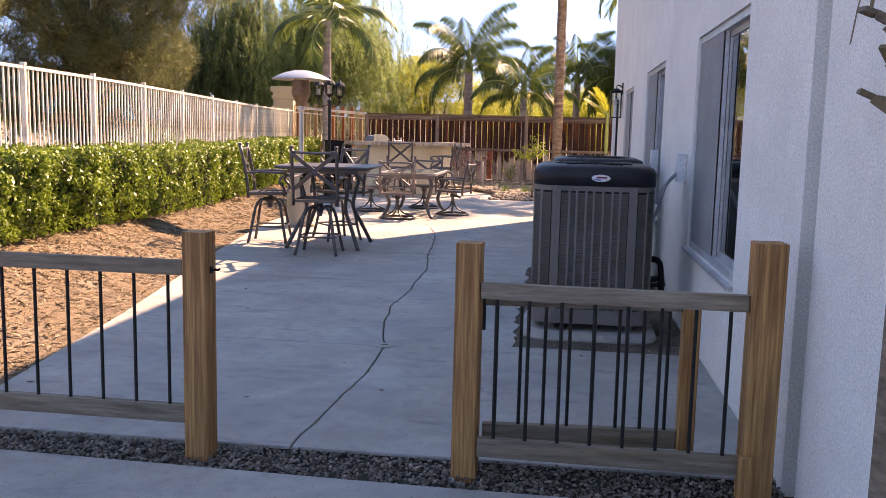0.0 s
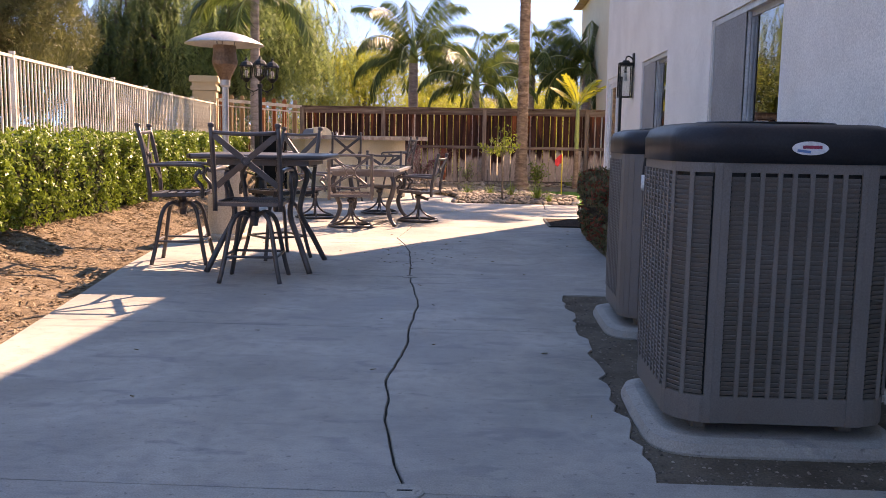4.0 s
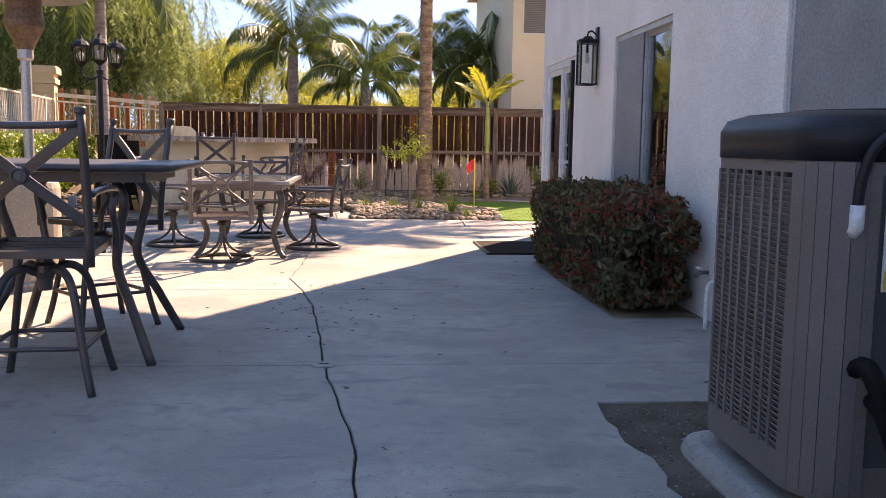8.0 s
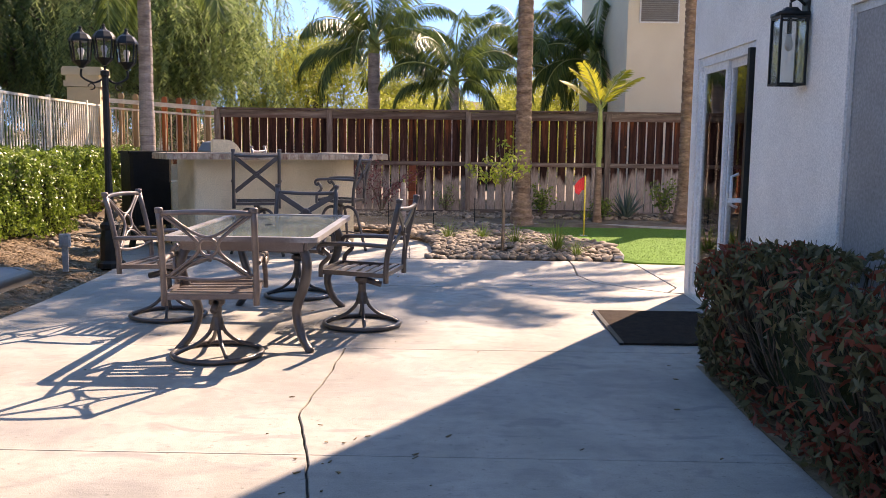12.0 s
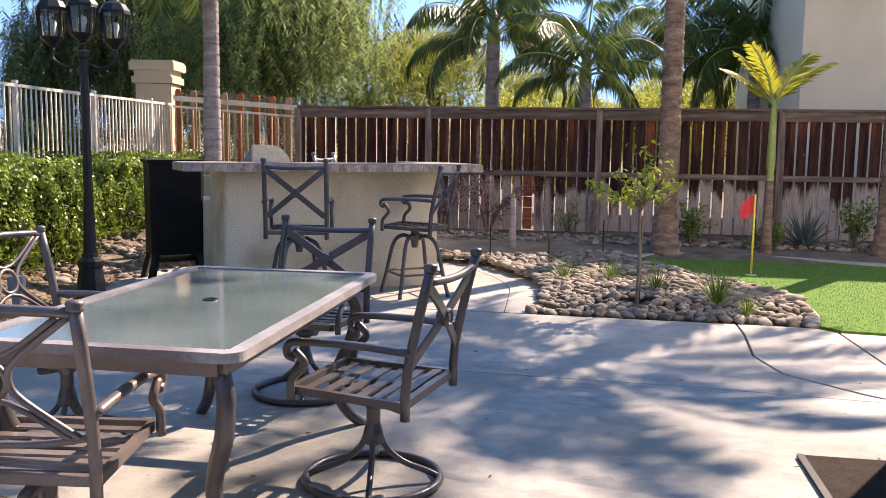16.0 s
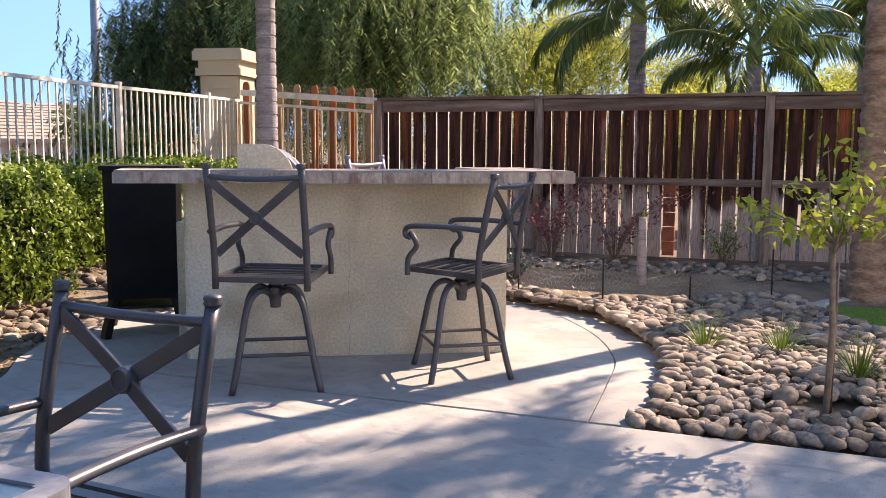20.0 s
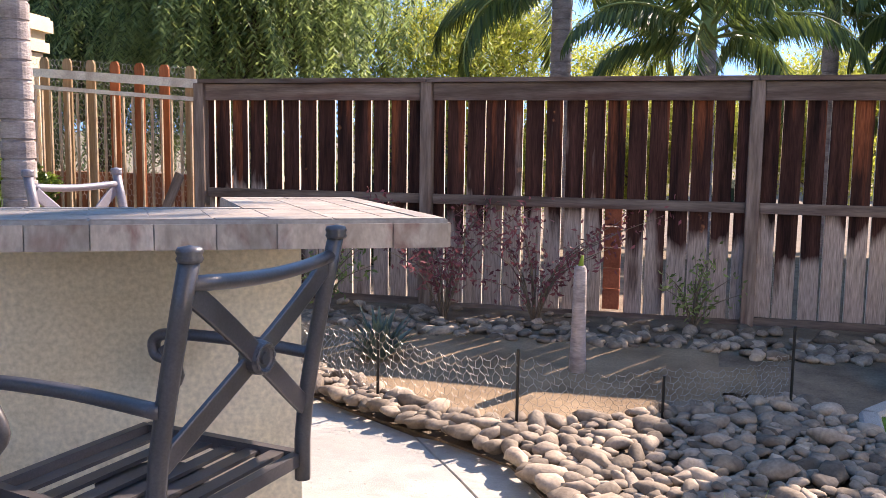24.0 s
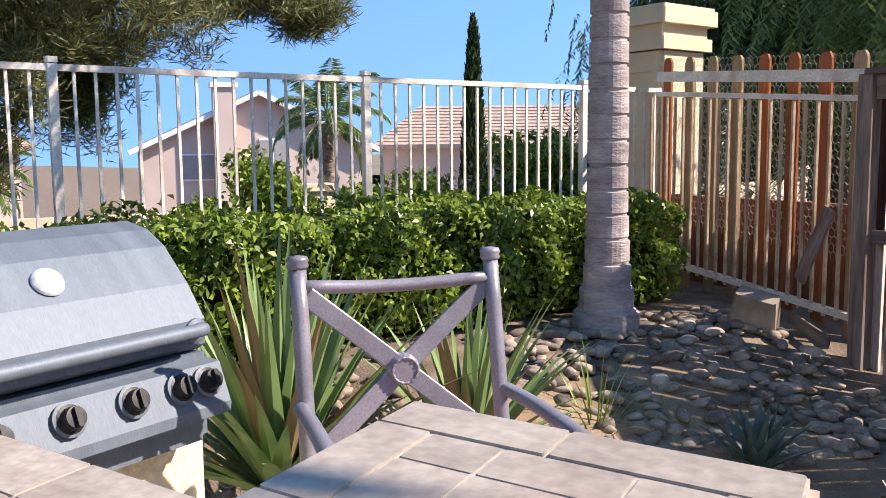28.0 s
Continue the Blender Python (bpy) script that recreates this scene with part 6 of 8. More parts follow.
cols = [(0.209, 0.292)]
u = 0.209
while u > -2.2:
    cols.append((max(u - 0.145, -2.23), u))
    u -= 0.145
for a, b in cols:
    for v0, v1 in ((-0.185, -0.05), (-0.05, 0.09), (0.09, 0.14)):
        if v0 < 0.08 or b < -0.03:
            tile(a, b, v0, v1)
u = 0.355
while u > -2.25:
    tile(max(u - 0.289, -2.3), u, -0.235, -0.185, 1.136, 1.149)
    u -= 0.289
u = -0.105
while u > -1.7:
    tile(max(u - 0.289, -1.75), u, 0.14, 0.19, 1.136, 1.149)
    u -= 0.289
for v0, v1 in ((0.09, 0.115), (0.115, 0.25), (0.25, 0.388), (0.388, 0.525), (0.525, 0.605)):
    for a, b in ((0.209, 0.292), (0.064, 0.209), (-0.027, 0.064)):
        tile(a, b, v0, v1)
for v0, v1 in ((-0.185, 0.09), (0.09, 0.388), (0.388, 0.605)):
    tile(0.292, 0.355, v0, v1, 1.136, 1.149)
for v0, v1 in ((0.19, 0.388), (0.388, 0.605)):
    tile(-0.105, -0.027, v0, v1, 1.136, 1.149)
for a, b in ((-0.105, 0.11), (0.11, 0.355)):
    tile(a, b, 0.605, 0.69, 1.136, 1.149)
tile(-0.105, -0.027, 0.14, 0.19, 1.136, 1.149)
tile(-0.081, -0.027, 0.09, 0.14)
for a, b in ((-2.3, -2.06), (-2.06, -1.92), (-1.92, -1.75)):
    tile(a, b, 0.19, 0.3)


def edge_tile(p, q, out):
    """An upright tile on the counter's edge from p to q."""
    p, q, out = Vector((*p, 0)), Vector((*q, 0)), Vector((*out, 0))
    d = (q - p).normalized()
    c = (p + q) / 2 + out * 0.0045
    part("tile", skew(Shape().box((c.x, c.y, 1.1055), ((q - p).length - 0.003, 0.009, 0.062), rot=Matrix((d, out, Vector((0, 0, 1)))).transposed())), EDGETILE, bar)


u = 0.355
while u > -2.2:
    edge_tile((max(u - 0.144, -2.3), -0.235), (u, -0.235), (0, -1))
    u -= 0.144
for k in range(6):
    edge_tile((0.355, -0.235 + 0.154 * k), (0.355, -0.235 + 0.154 * (k + 1)), (1, 0))
for k in range(3):
    edge_tile((-0.105 + 0.153 * k, 0.69), (-0.105 + 0.153 * (k + 1), 0.69), (0, 1))
for k in range(4):
    edge_tile((-2.3, -0.235 + 0.133 * k), (-2.3, -0.235 + 0.133 * (k + 1)), (-1, 0))
part("work_wall", skew(Shape().prism([(-0.095, 0.172), (-0.095, 0.575), (-1.13, 0.575), (-1.13, 0.172)], 0.0, 0.918)), CREAM, bar)
part("work_top", skew(Shape().prism([(-0.093, 0.172), (-0.093, 0.615), (-1.14, 0.615), (-1.14, 0.172)], 0.92, 0.9765)), GROUT, bar, "pale grout bed under the lower work surface")
for v0, v1, w in ((0.176, 0.33, 0.145), (0.33, 0.475, 0.145), (0.475, 0.615, 0.289)):
    u = -0.095
    while u > -1.13:
        tile(max(u - w, -1.14), u, v0, v1, 0.971, 0.98)
        u -= w
u = -0.095
while u > -1.1:
    part("tile", skew(Shape().box((max(u - 0.144, -1.14) / 2 + u / 2, 0.6195, 0.944), (u - max(u - 0.144, -1.14) - 0.003, 0.009, 0.05))), TILE, bar)
    u -= 0.144
crackl = Shape()
pts = [(-0.98, -0.001, 0.0), (-0.985, -0.001, 0.15), (-0.97, -0.001, 0.28), (-0.99, -0.001, 0.42), (-0.975, -0.001, 0.55), (-0.99, -0.001, 0.75)]
crackl.tube(smooth_path(pts, 3), [0.0011] * 16, 4)
part("crack", crackl, GROUT, bar, "thin crack in the stucco")

splash = thing("grill_island", "cream stucco grill island with a curved splash wall", "counter", BM)
part("body", Shape().prism([(-2.1, 0.61), (-1.32, 0.61), (-1.32, 1.27), (-2.1, 1.27)], 0.0, 0.78), CREAM, splash)
s = Shape()
prof = [(-1.67, 0.9)] + [(-1.67, 1.3), (-1.52, 1.3)] + [(-1.52 + 0.2 * math.sin(radians(a)), 1.08 + 0.22 * math.cos(radians(a))) for a in range(15, 91, 15)] + [(-1.3, 0.9)]
n = len(prof)
s.v = [(x, y, z) for y in (0.32, 0.44) for x, z in prof]
s.f = [tuple(range(n)), tuple(range(n, 2 * n))[::-1]] + [(i, i + n, (i + 1) % n + n, (i + 1) % n) for i in range(n)]
part("splash_wall", s, CREAM, splash)
part("pier", Shape().box((-1.48, 0.38, 0.45), (0.44, 0.118, 0.9)), CREAM, splash)
part("end_pier", Shape().box((-1.72, 1.25, 0.88), (0.74, 0.04, 0.2)), CREAM, splash)

grill = thing("gas_grill", "stainless steel built-in gas grill with a closed hood", "grill", BM)
s = Shape()
prof = [(-1.26, 0.985), (-1.235, 1.0), (-1.235, 1.06), (-1.29, 1.14), (-1.37, 1.225), (-1.43, 1.262), (-1.51, 1.28), (-1.6, 1.262), (-1.66, 1.16), (-1.66, 0.985)]
n = len(prof)
s.v = [(x, y, z) for y in (0.46, 1.22) for x, z in prof]
s.f = [tuple(range(n)), tuple(range(n, 2 * n))[::-1]] + [(i, i + n, (i + 1) % n + n, (i + 1) % n) for i in range(n)]
hood = part("hood", s, STEEL, grill)
part("handle", Shape().tube(smooth_path([(-1.235, 0.475, 1.035), (-1.2, 0.485, 1.044), (-1.185, 0.52, 1.046), (-1.185, 0.84, 1.046), (-1.185, 1.145, 1.046), (-1.2, 1.18, 1.044), (-1.235, 1.19, 1.035)], 5), 0.016, 12), STEEL, hood, smooth=True)
for v in (0.475, 1.19):
    part("handle_bracket", Shape().lathe([(0.03, 0.0), (0.03, 0.008), (0.02, 0.012)], n=14), STEEL, hood, at=pose(-1.235, v, 1.035, 0, 90, 0))
gau = Shape().lathe([(0.0, 0.012), (0.03, 0.012), (0.034, 0.006), (0.036, 0.0)], (0, 0, 0), 20)
part("thermometer", gau, CARDB, hood, "round white thermometer dial", at=pose(-1.325, 0.885, 1.182, 0, 46, 0))
part("body", Shape().box((-1.55, 0.84, 0.88), (0.62, 0.76, 0.2)), STEEL, grill)
s = Shape()
prof = [(-1.25, 0.965), (-1.2, 0.96), (-1.165, 0.87), (-1.165, 0.845), (-1.25, 0.84)]
s.v = [(x, y, z) for y in (0.45, 1.23) for x, z in prof]
s.f = [tuple(range(5)), tuple(range(5, 10))[::-1]] + [(i, i + 5, (i + 1) % 5 + 5, (i + 1) % 5) for i in range(5)]
panel = part("control_panel", s, STEEL, grill)
for v in (0.675, 0.825, 0.975, 1.1, 1.175):
    m = pose(-1.18, v, 0.926, 0, 68, 0)
    kn = part("knob", Shape().lathe([(0.031, 0.0), (0.031, 0.006), (0.024, 0.008), (0.022, 0.03), (0.0, 0.031)], n=16), BLACK, grill, "black knob with a steel bezel", at=m)
    part("grip", Shape().box((0, 0, 0.033), (0.04, 0.011, 0.014), chamfer=0.003), BLACK, kn)
    part("bezel", Shape().lathe([(0.037, 0.0), (0.037, 0.004), (0.031, 0.006)], n=18), STEEL, kn)
part("drip_panel", Shape().box((-1.24, 0.84, 0.8), (0.015, 0.72, 0.06)), STEEL, grill)

cover = thing("covered_smoker", "tall black fabric-covered box standing beside the bar", "cover", pose(-4.86, 18.84, 0, 0, 0, 36))
part("cover_cloth", Shape().box((0, 0, 0.7), (0.48, 0.44, 0.88), taper=1.03, chamfer=0.03), BLACKCLOTH, cover)
part("top_flap", Shape().box((0, 0, 1.135), (0.54, 0.5, 0.03), chamfer=0.03), BLACKCLOTH, cover)
for sx in (-1, 1):
    for sy in (-1, 1):
        part("leg", Shape().bar((sx * 0.26, sy * 0.23, 0.0), (sx * 0.19, sy * 0.18, 0.3), 0.055, 0.05), BLACK, cover)
part("lower_shelf", Shape().box((0, -0.01, 0.2), (0.4, 0.36, 0.02)), BLACK, cover)
part("cord", Shape().tube(smooth_path([(0.26, -0.1, 0.45), (0.3, -0.12, 0.38), (0.29, -0.1, 0.28), (0.26, -0.08, 0.26)], 4), 0.006, 6), BLACK, cover)

# ---- putting green and kerb ----
GREEN = [(0.8, 17.86), (0.9, 18.4), (0.86, 18.9), (0.66, 19.5), (0.3, 19.95), (0.12, 20.21), (-0.2, 20.75), (-0.38, 21.2), (-0.36, 21.65), (-0.1, 21.95), (0.4, 22.12), (0.94, 22.15), (1.5, 21.95), (2.4, 21.6), (3.6, 21.3), (5.5, 21.0), (5.5, 17.3), (3.4, 17.46), (0.92, 17.72)]
green = thing("putting_green", "bright green artificial turf putting green with a curved edge", "turf", kind="structure")
part("turf", Shape().prism(GREEN, -0.03, 0.016), TURF, green)
s = Shape()
rng = random.Random(31)
k = 0
while k < 9000:
    x, y = rng.uniform(-0.4, 3.4), rng.uniform(17.5, 22.1)
    inside = False
    for i in range(len(GREEN)):
        (xa, ya), (xb, yb) = GREEN[i - 1], GREEN[i]
        if (ya > y) != (yb > y) and x < (xb - xa) * (y - ya) / (yb - ya) + xa:
            inside = not inside
    k += 1
    if inside:
        a = rng.uniform(0, 3.14)
        dx, dy, h = 0.004 * math.cos(a), 0.004 * math.sin(a), rng.uniform(0.008, 0.016)
        s.add([(x - dx, y - dy, 0.015), (x + dx, y + dy, 0.015), (x + rng.uniform(-0.008, 0.008), y + rng.uniform(-0.008, 0.008), 0.015 + h)], [(0, 1, 2)])
tagged(part("turf_blades", s, TURF), "short green turf blades on the putting green", "grass", kind="stuff")
kerb = thing("green_kerb", "pale curved concrete kerb round the putting green", "kerb", kind="structure")
line = smooth_path([(x, y, 0) for x, y in GREEN[:16]], 3)
for i in range(0, len(line) - 1, 2):
    a, b = line[i], line[min(i + 2, len(line) - 1)]
    d = (b - a).normalized()
    nrm = Vector((-d.y, d.x, 0))
    sh = Shape()
    a, b = a + d * 0.003, b - d * 0.003
    for e in (a, b):
        sh.v += [tuple(e + nrm * o + Vector((0, 0, z))) for o, z in ((-0.01, -0.04), (0.09, -0.04), (0.09, 0.03), (0.075, 0.045), (0.005, 0.045), (-0.01, 0.03))]
    sh.f = [(0, 1, 2, 3, 4, 5), (11, 10, 9, 8, 7, 6)] + [(j, j + 6, (j + 1) % 6 + 6, (j + 1) % 6) for j in range(6)]
    part("kerb_piece", sh, CONCRETE, kerb)
flag = thing("golf_flag", "red golf flag on a thin yellow pole in the turf", "flag", pose(0.74, 20.52, 0))
part("pole", Shape().tube([(0, 0, 0.0), (0, 0, 0.86)], 0.011, 8), YELLOW, flag)
s = Shape()
for j, z in enumerate((0.85, 0.78, 0.71, 0.66)):
    for i in range(7):
        f_ = i / 6
        w = 0.17 * (1.0, 0.95, 0.9, 0.55)[j]
        s.v.append((-f_ * w * 0.9, 0.03 * math.sin(f_ * 5) * f_, z - 0.1 * f_ * f_ + 0.02 * (j - 1.5) * f_))
s.f = [(j * 7 + i, j * 7 + i + 1, (j + 1) * 7 + i + 1, (j + 1) * 7 + i) for j in range(3) for i in range(6)]
part("cloth", s, RED, flag, "red cloth hanging slack")
part("cup", Shape().lathe([(0.054, 0.012), (0.058, 0.022), (0.05, 0.022), (0.05, 0.018)], n=16), WHITE, flag)

# ---- wire fence in the planting bed ----
STAKES = [(-3.7, 21.7, 0.32), (-2.81, 21.1, 0.4), (-2.04, 20.82, 0.46), (-1.4, 21.2, 0.28), (-0.78, 21.6, 0.46)]
for x, y, h in STAKES:
    st = thing("garden_stake", "thin black metal garden stake in the soil", "stake", pose(x, y, height(x, y)), group="garden stakes")
    part("rod", Shape().box((0, 0, h / 2 - 0.05), (0.014, 0.014, h + 0.1), chamfer=0.003), BLACK, st)
    part("tab", Shape().box((0, 0, 0.02), (0.05, 0.006, 0.05)), BLACK, st)


def chicken_wire(line, hgts, sag, cell=0.042):
    """Hexagonal wire netting hung along a line."""
    sh = Shape()
    total = sum((Vector(b) - Vector(a)).length for a, b in zip(line, line[1:]))

    def at_(u, w):
        d = min(max(u, 0), total - 1e-4)
        for (a, ha), (b, hb) in zip(zip(line, hgts), zip(line[1:], hgts[1:])):
            ln = (Vector(b) - Vector(a)).length
            if d <= ln:
                f_ = d / ln
                p = Vector(a).lerp(Vector(b), f_)
                hh = (ha + (hb - ha) * f_) * (1 - sag * math.sin(math.pi * f_))
                wob = 0.05 * noise.noise((u * 2.0, w * 3.0, 3.0))
                return Vector((p.x + wob * 0.6 - 0.1 * (1 - w) * 0.3, p.y + wob, height(p.x, p.y) + 0.0 + w * hh))
            d -= ln
        return Vector((*line[-1], 0))

    nu, nw = int(total / cell), 10
    for j in range(nw + 1):
        for i in range(nu):
            o = (j % 2) * 0.5
            a, b = at_((i + o) * cell, j / nw + (0.03 if i % 2 else 0)), at_((i + o + 0.5) * cell, j / nw + (0.0 if i % 2 else 0.06))
            c = at_((i + o + 1) * cell, j / nw)
            for p, q in ((a, b), (b, c)):
                sh.bar(p, q, 0.0013, 0.0013)
            if j < nw:
                sh.bar(b, at_((i + o + 0.5) * cell, (j + 1) / nw), 0.0013, 0.0013)
    return sh


w = thing("chicken_wire", "sagging galvanised chicken wire netting strung between garden stakes", "netting")
part("mesh", chicken_wire([(x, y) for x, y, _ in STAKES], [0.36, 0.42, 0.42, 0.3, 0.32], 0.15), WIRE, w)
w = thing("chicken_wire", "galvanised chicken wire netting round the plants by the hedge", "netting")
part("mesh", chicken_wire([(-5.25, 18.9), (-5.35, 19.8), (-4.9, 20.6), (-4.3, 21.3)], [0.35, 0.4, 0.4, 0.35], 0.2), WIRE, w)
w = thing("chicken_wire", "chicken wire netting fixed above the pickets", "netting")
m = Shape()
for j in range(26):
    for i in range(50):
        x0 = GX0 + gd.x * i / 50
        z0 = 0.75 + j * 0.048 + 0.15 * (1 - i / 50)
        yy = GY0 + gd.y * i / 50 + 0.085
        o = gd.x / 100 * (j % 2)
        m.bar((x0 + o, yy, z0), (x0 + o + gd.x / 100, yy, z0 + 0.018), 0.002, 0.002)
        m.bar((x0 + o + gd.x / 100, yy, z0 + 0.018), (x0 + o + gd.x / 50, yy, z0), 0.002, 0.002)
        m.bar((x0 + o, yy, z0 - 0.03), (x0 + o, yy, z0), 0.002, 0.002)
part("mesh", m, WIRE, w)

# ---- loose boards and blocks ----
bd = thing("loose_board", "grey weathered board leaning on the fence end", "board", pose(-5.5, 23.5, 0.86, 0, 28, -10))
part("plank", Shape().box((0, 0, 0), (0.09, 0.02, 0.5), chamfer=0.003), POSTWOOD, bd)
bd = thing("loose_board", "short weathered board nailed low on the fence end", "board", pose(-5.52, 23.5, 0.36, 0, 105, -10))
part("plank", Shape().box((0, 0, 0), (0.07, 0.02, 0.36), chamfer=0.003), POSTWOOD, bd)
blk = thing("concrete_block", "tan broken concrete block leaning by the fence", "block", pose(-5.75, 23.3, 0.42, 20, 12, 30))
part("block", Shape().box((0, 0, 0), (0.32, 0.16, 0.3), taper=0.75, chamfer=0.02), PEBBLE, blk)
stump = thing("palm_stump", "pale thin cut trunk standing in the planting bed", "stump", pose(-1.9, 22.0, height(-1.9, 22.0)))
part("trunk", Shape().lathe([(0.055, -0.1), (0.048, 0.1), (0.042, 0.3), (0.036, 0.61), (0.026, 0.63), (0, 0.63)], n=10), BARK, stump, smooth=True)
part("shoot", Shape().tube([(0, 0, 0.62), (0.01, 0.0, 0.69)], [0.02, 0.006], 6), GRASSLEAF, stump, "small yellow-green shoot")


# ---- plants: helpers ----
def leaf_shape(centres, along, normals, length, width, fold=0.25):
    """Many small pointed leaves as one mesh, given by arrays."""
    c, a, n = (np.asarray(q, float) for q in (centres, along, normals))
    a = a / np.maximum(np.linalg.norm(a, axis=1, keepdims=True), 1e-9)
    s = np.cross(a, n)
    s = s / np.maximum(np.linalg.norm(s, axis=1, keepdims=True), 1e-9)
    n = np.cross(s, a)
    ln, wd = np.broadcast_to(np.asarray(length, float), len(c))[:, None], np.broadcast_to(np.asarray(width, float), len(c))[:, None]
    base, tip = c - a * ln * 0.5, c + a * ln * 0.5 - n * ln * 0.12
    mid = c - a * ln * 0.05
    left, right = mid + s * wd * 0.5 + n * wd * fold, mid - s * wd * 0.5 + n * wd * fold
    return np.stack([base, right, tip, left], 1).reshape(-1, 3)


def leaf_mesh(name, verts, material):
    me = bpy.data.meshes.new(name)
    k = len(verts) // 4
    me.vertices.add(len(verts))
    me.vertices.foreach_set("co", verts.astype(np.float32).ravel())
    me.loops.add(len(verts))
    me.loops.foreach_set("vertex_index", np.arange(len(verts), dtype=np.int32))
    me.polygons.add(k)
    me.polygons.foreach_set("loop_start", np.arange(0, 4 * k, 4, dtype=np.int32))
    me.polygons.foreach_set("loop_total", np.full(k, 4, dtype=np.int32))
    me.materials.append(material)
    me.update()
    me.validate()
    return me


def unit(rs, n):
    v = rs.normal(size=(n, 3))
    return v / np.linalg.norm(v, axis=1, keepdims=True)


def hedge_shrub(y0, y1, seed, bare=0.0):
    """One clipped shrub of the hedge between two places along it."""
    rs = np.random.RandomState(seed)
    ym = (y0 + y1) / 2
    cx = lerp_line(HEDGE, ym)
    zg = height(cx + 0.3, ym) - 0.02
    t = thing("hedge_shrub", "clipped glossy green hedge shrub beside the iron fence" if bare < 0.2 else "thinning hedge shrub with bare brown twigs showing", "hedge", pose(cx, ym, zg), group="hedge shrubs")
    H, D, L = 1.12 + 0.04 * rs.rand() - zg, 0.42, (y1 - y0) / 2 + 0.06
    n = int(3900 * (y1 - y0) * (1 - bare))
    th, v = rs.uniform(-0.1 * np.pi, 1.1 * np.pi, n), rs.uniform(-1, 1, n)
    ex = 0.5
    px = D * np.sign(np.cos(th)) * np.abs(np.cos(th)) ** ex
    pz = H * 0.55 + (H * 0.45) * np.sign(np.sin(th)) * np.abs(np.sin(th)) ** ex
    front = rs.rand(n) < 0.42
    px = np.where(front, D * (0.92 + 0.1 * rs.rand(n)), px)
    pz = np.where(front, rs.uniform(0.08, H * 0.98, n), pz)
    py = v * L * (1 - 0.12 * (np.abs(px / D) > 0.9))
    bump = np.array([noise.noise((cx + a * 4.5, ym + b * 4.5, q * 4.5 + seed)) for a, b, q in zip(px, py, pz)])
    depth = rs.rand(n) ** 1.6 * 0.24
    k = 1 + 0.3 * bump - depth
    dip = 1 - (0.1 + 0.08 * rs.rand()) * np.abs(v) ** 4
    px, pz = px * k * dip, pz * (1 + 0.13 * bump - depth * 0.3) * dip
    nor = np.stack([px / D, 0.3 * py / L, (pz - H * 0.45) / (H * 0.5)], 1) + 0.7 * unit(rs, n)
    along = unit(rs, n) + np.array([0.2, 0, 0.6])
    part("foliage", leaf_mesh("foliage", leaf_shape(np.stack([px, py, pz], 1), along, nor, rs.uniform(0.034, 0.066, n), rs.uniform(0.02, 0.034, n)), HEDGELEAF), HEDGELEAF, t)
    core = Shape()
    for _ in range(int(34 * (y1 - y0)) + (40 if bare else 0)):
        a = (rs.uniform(-0.15, 0.15), rs.uniform(-L, L), 0.0)
        b = (rs.uniform(-D, D) * 0.95, a[1] + rs.uniform(-0.2, 0.2), H * rs.uniform(0.5, 0.97))
        m_ = ((a[0] * 0.6 + b[0] * 0.4) * 0.8, (a[1] + b[1]) / 2, H * 0.4)
        core.tube([a, m_, b], [0.012, 0.008, 0.003], 4)
    part("branchwork", core, TWIG, t)
    # solid core that blocks light, its shade put in by colour
    part("inner_shade", Shape().box((0, 0, H * 0.47), (D * 1.1, 2 * L * 0.97, H * 0.82), taper=0.8, chamfer=0.1), mat_core, t, "dark solid core coloured as the shade inside")
    return t


# Near-black colour that stands in for shade deep inside the shrubs.
mat_core = mat("inner_shade_colour", (0.012, 0.018, 0.008), (0.03, 0.04, 0.015), 14, 0.95, 0.9, fine=40, dist=0.03)
HEDGE = [(-4.95, 2.0), (-5.0, 6.0), (-5.35, 10.0), (-5.75, 15.0), (-6.35, 19.0), (-6.75, 21.5), (-6.95, 23.6)]
yy = 3.1
i = 0
while yy < 23.2:
    hedge_shrub(yy, yy + 1.34, 100 + i, 0.45 if i in (5, 6) else 0.0)
    yy += 1.36
    i += 1

# clipped shrub against the house
rs = np.random.RandomState(5)
bush = thing("photinia_bush", "clipped dark green bush with reddish tips against the house wall", "bush", pose(0.63, 11.85, -0.02))
L, D, H = 1.42, 0.36, 0.8


def bush_surface(n, rs, inner=0.0):
    """Points over the uneven outside of the clipped bush."""
    u = unit(rs, n * 2)
    u[::3, 1] *= 3.0
    u = u / np.linalg.norm(u, axis=1, keepdims=True)
    u = u[rs.permutation(len(u))]
    u = u[(u[:, 2] > -0.75) & (u[:, 0] < 0.75)][:n]
    e = 0.55
    q = np.sign(u) * np.abs(u) ** e
    bm_ = np.array([noise.noise((a * 1.3, b * 3.4, c * 1.6)) + 0.5 * noise.noise((a * 3.0, b * 8.0, c * 4.0)) for a, b, c in q])
    k = (1 + 0.2 * bm_ - inner * rs.rand(len(q)) ** 1.5)[:, None]
    q = q * k * np.array([D, L, H * 0.54]) + np.array([0, 0, H * 0.5])
    q[:, 0] *= 0.86 + 0.14 * np.clip(q[:, 2] / 0.45, 0, 1)
    q[:, 2] = np.maximum(q[:, 2], 0.03)
    return q, u[:len(q)]


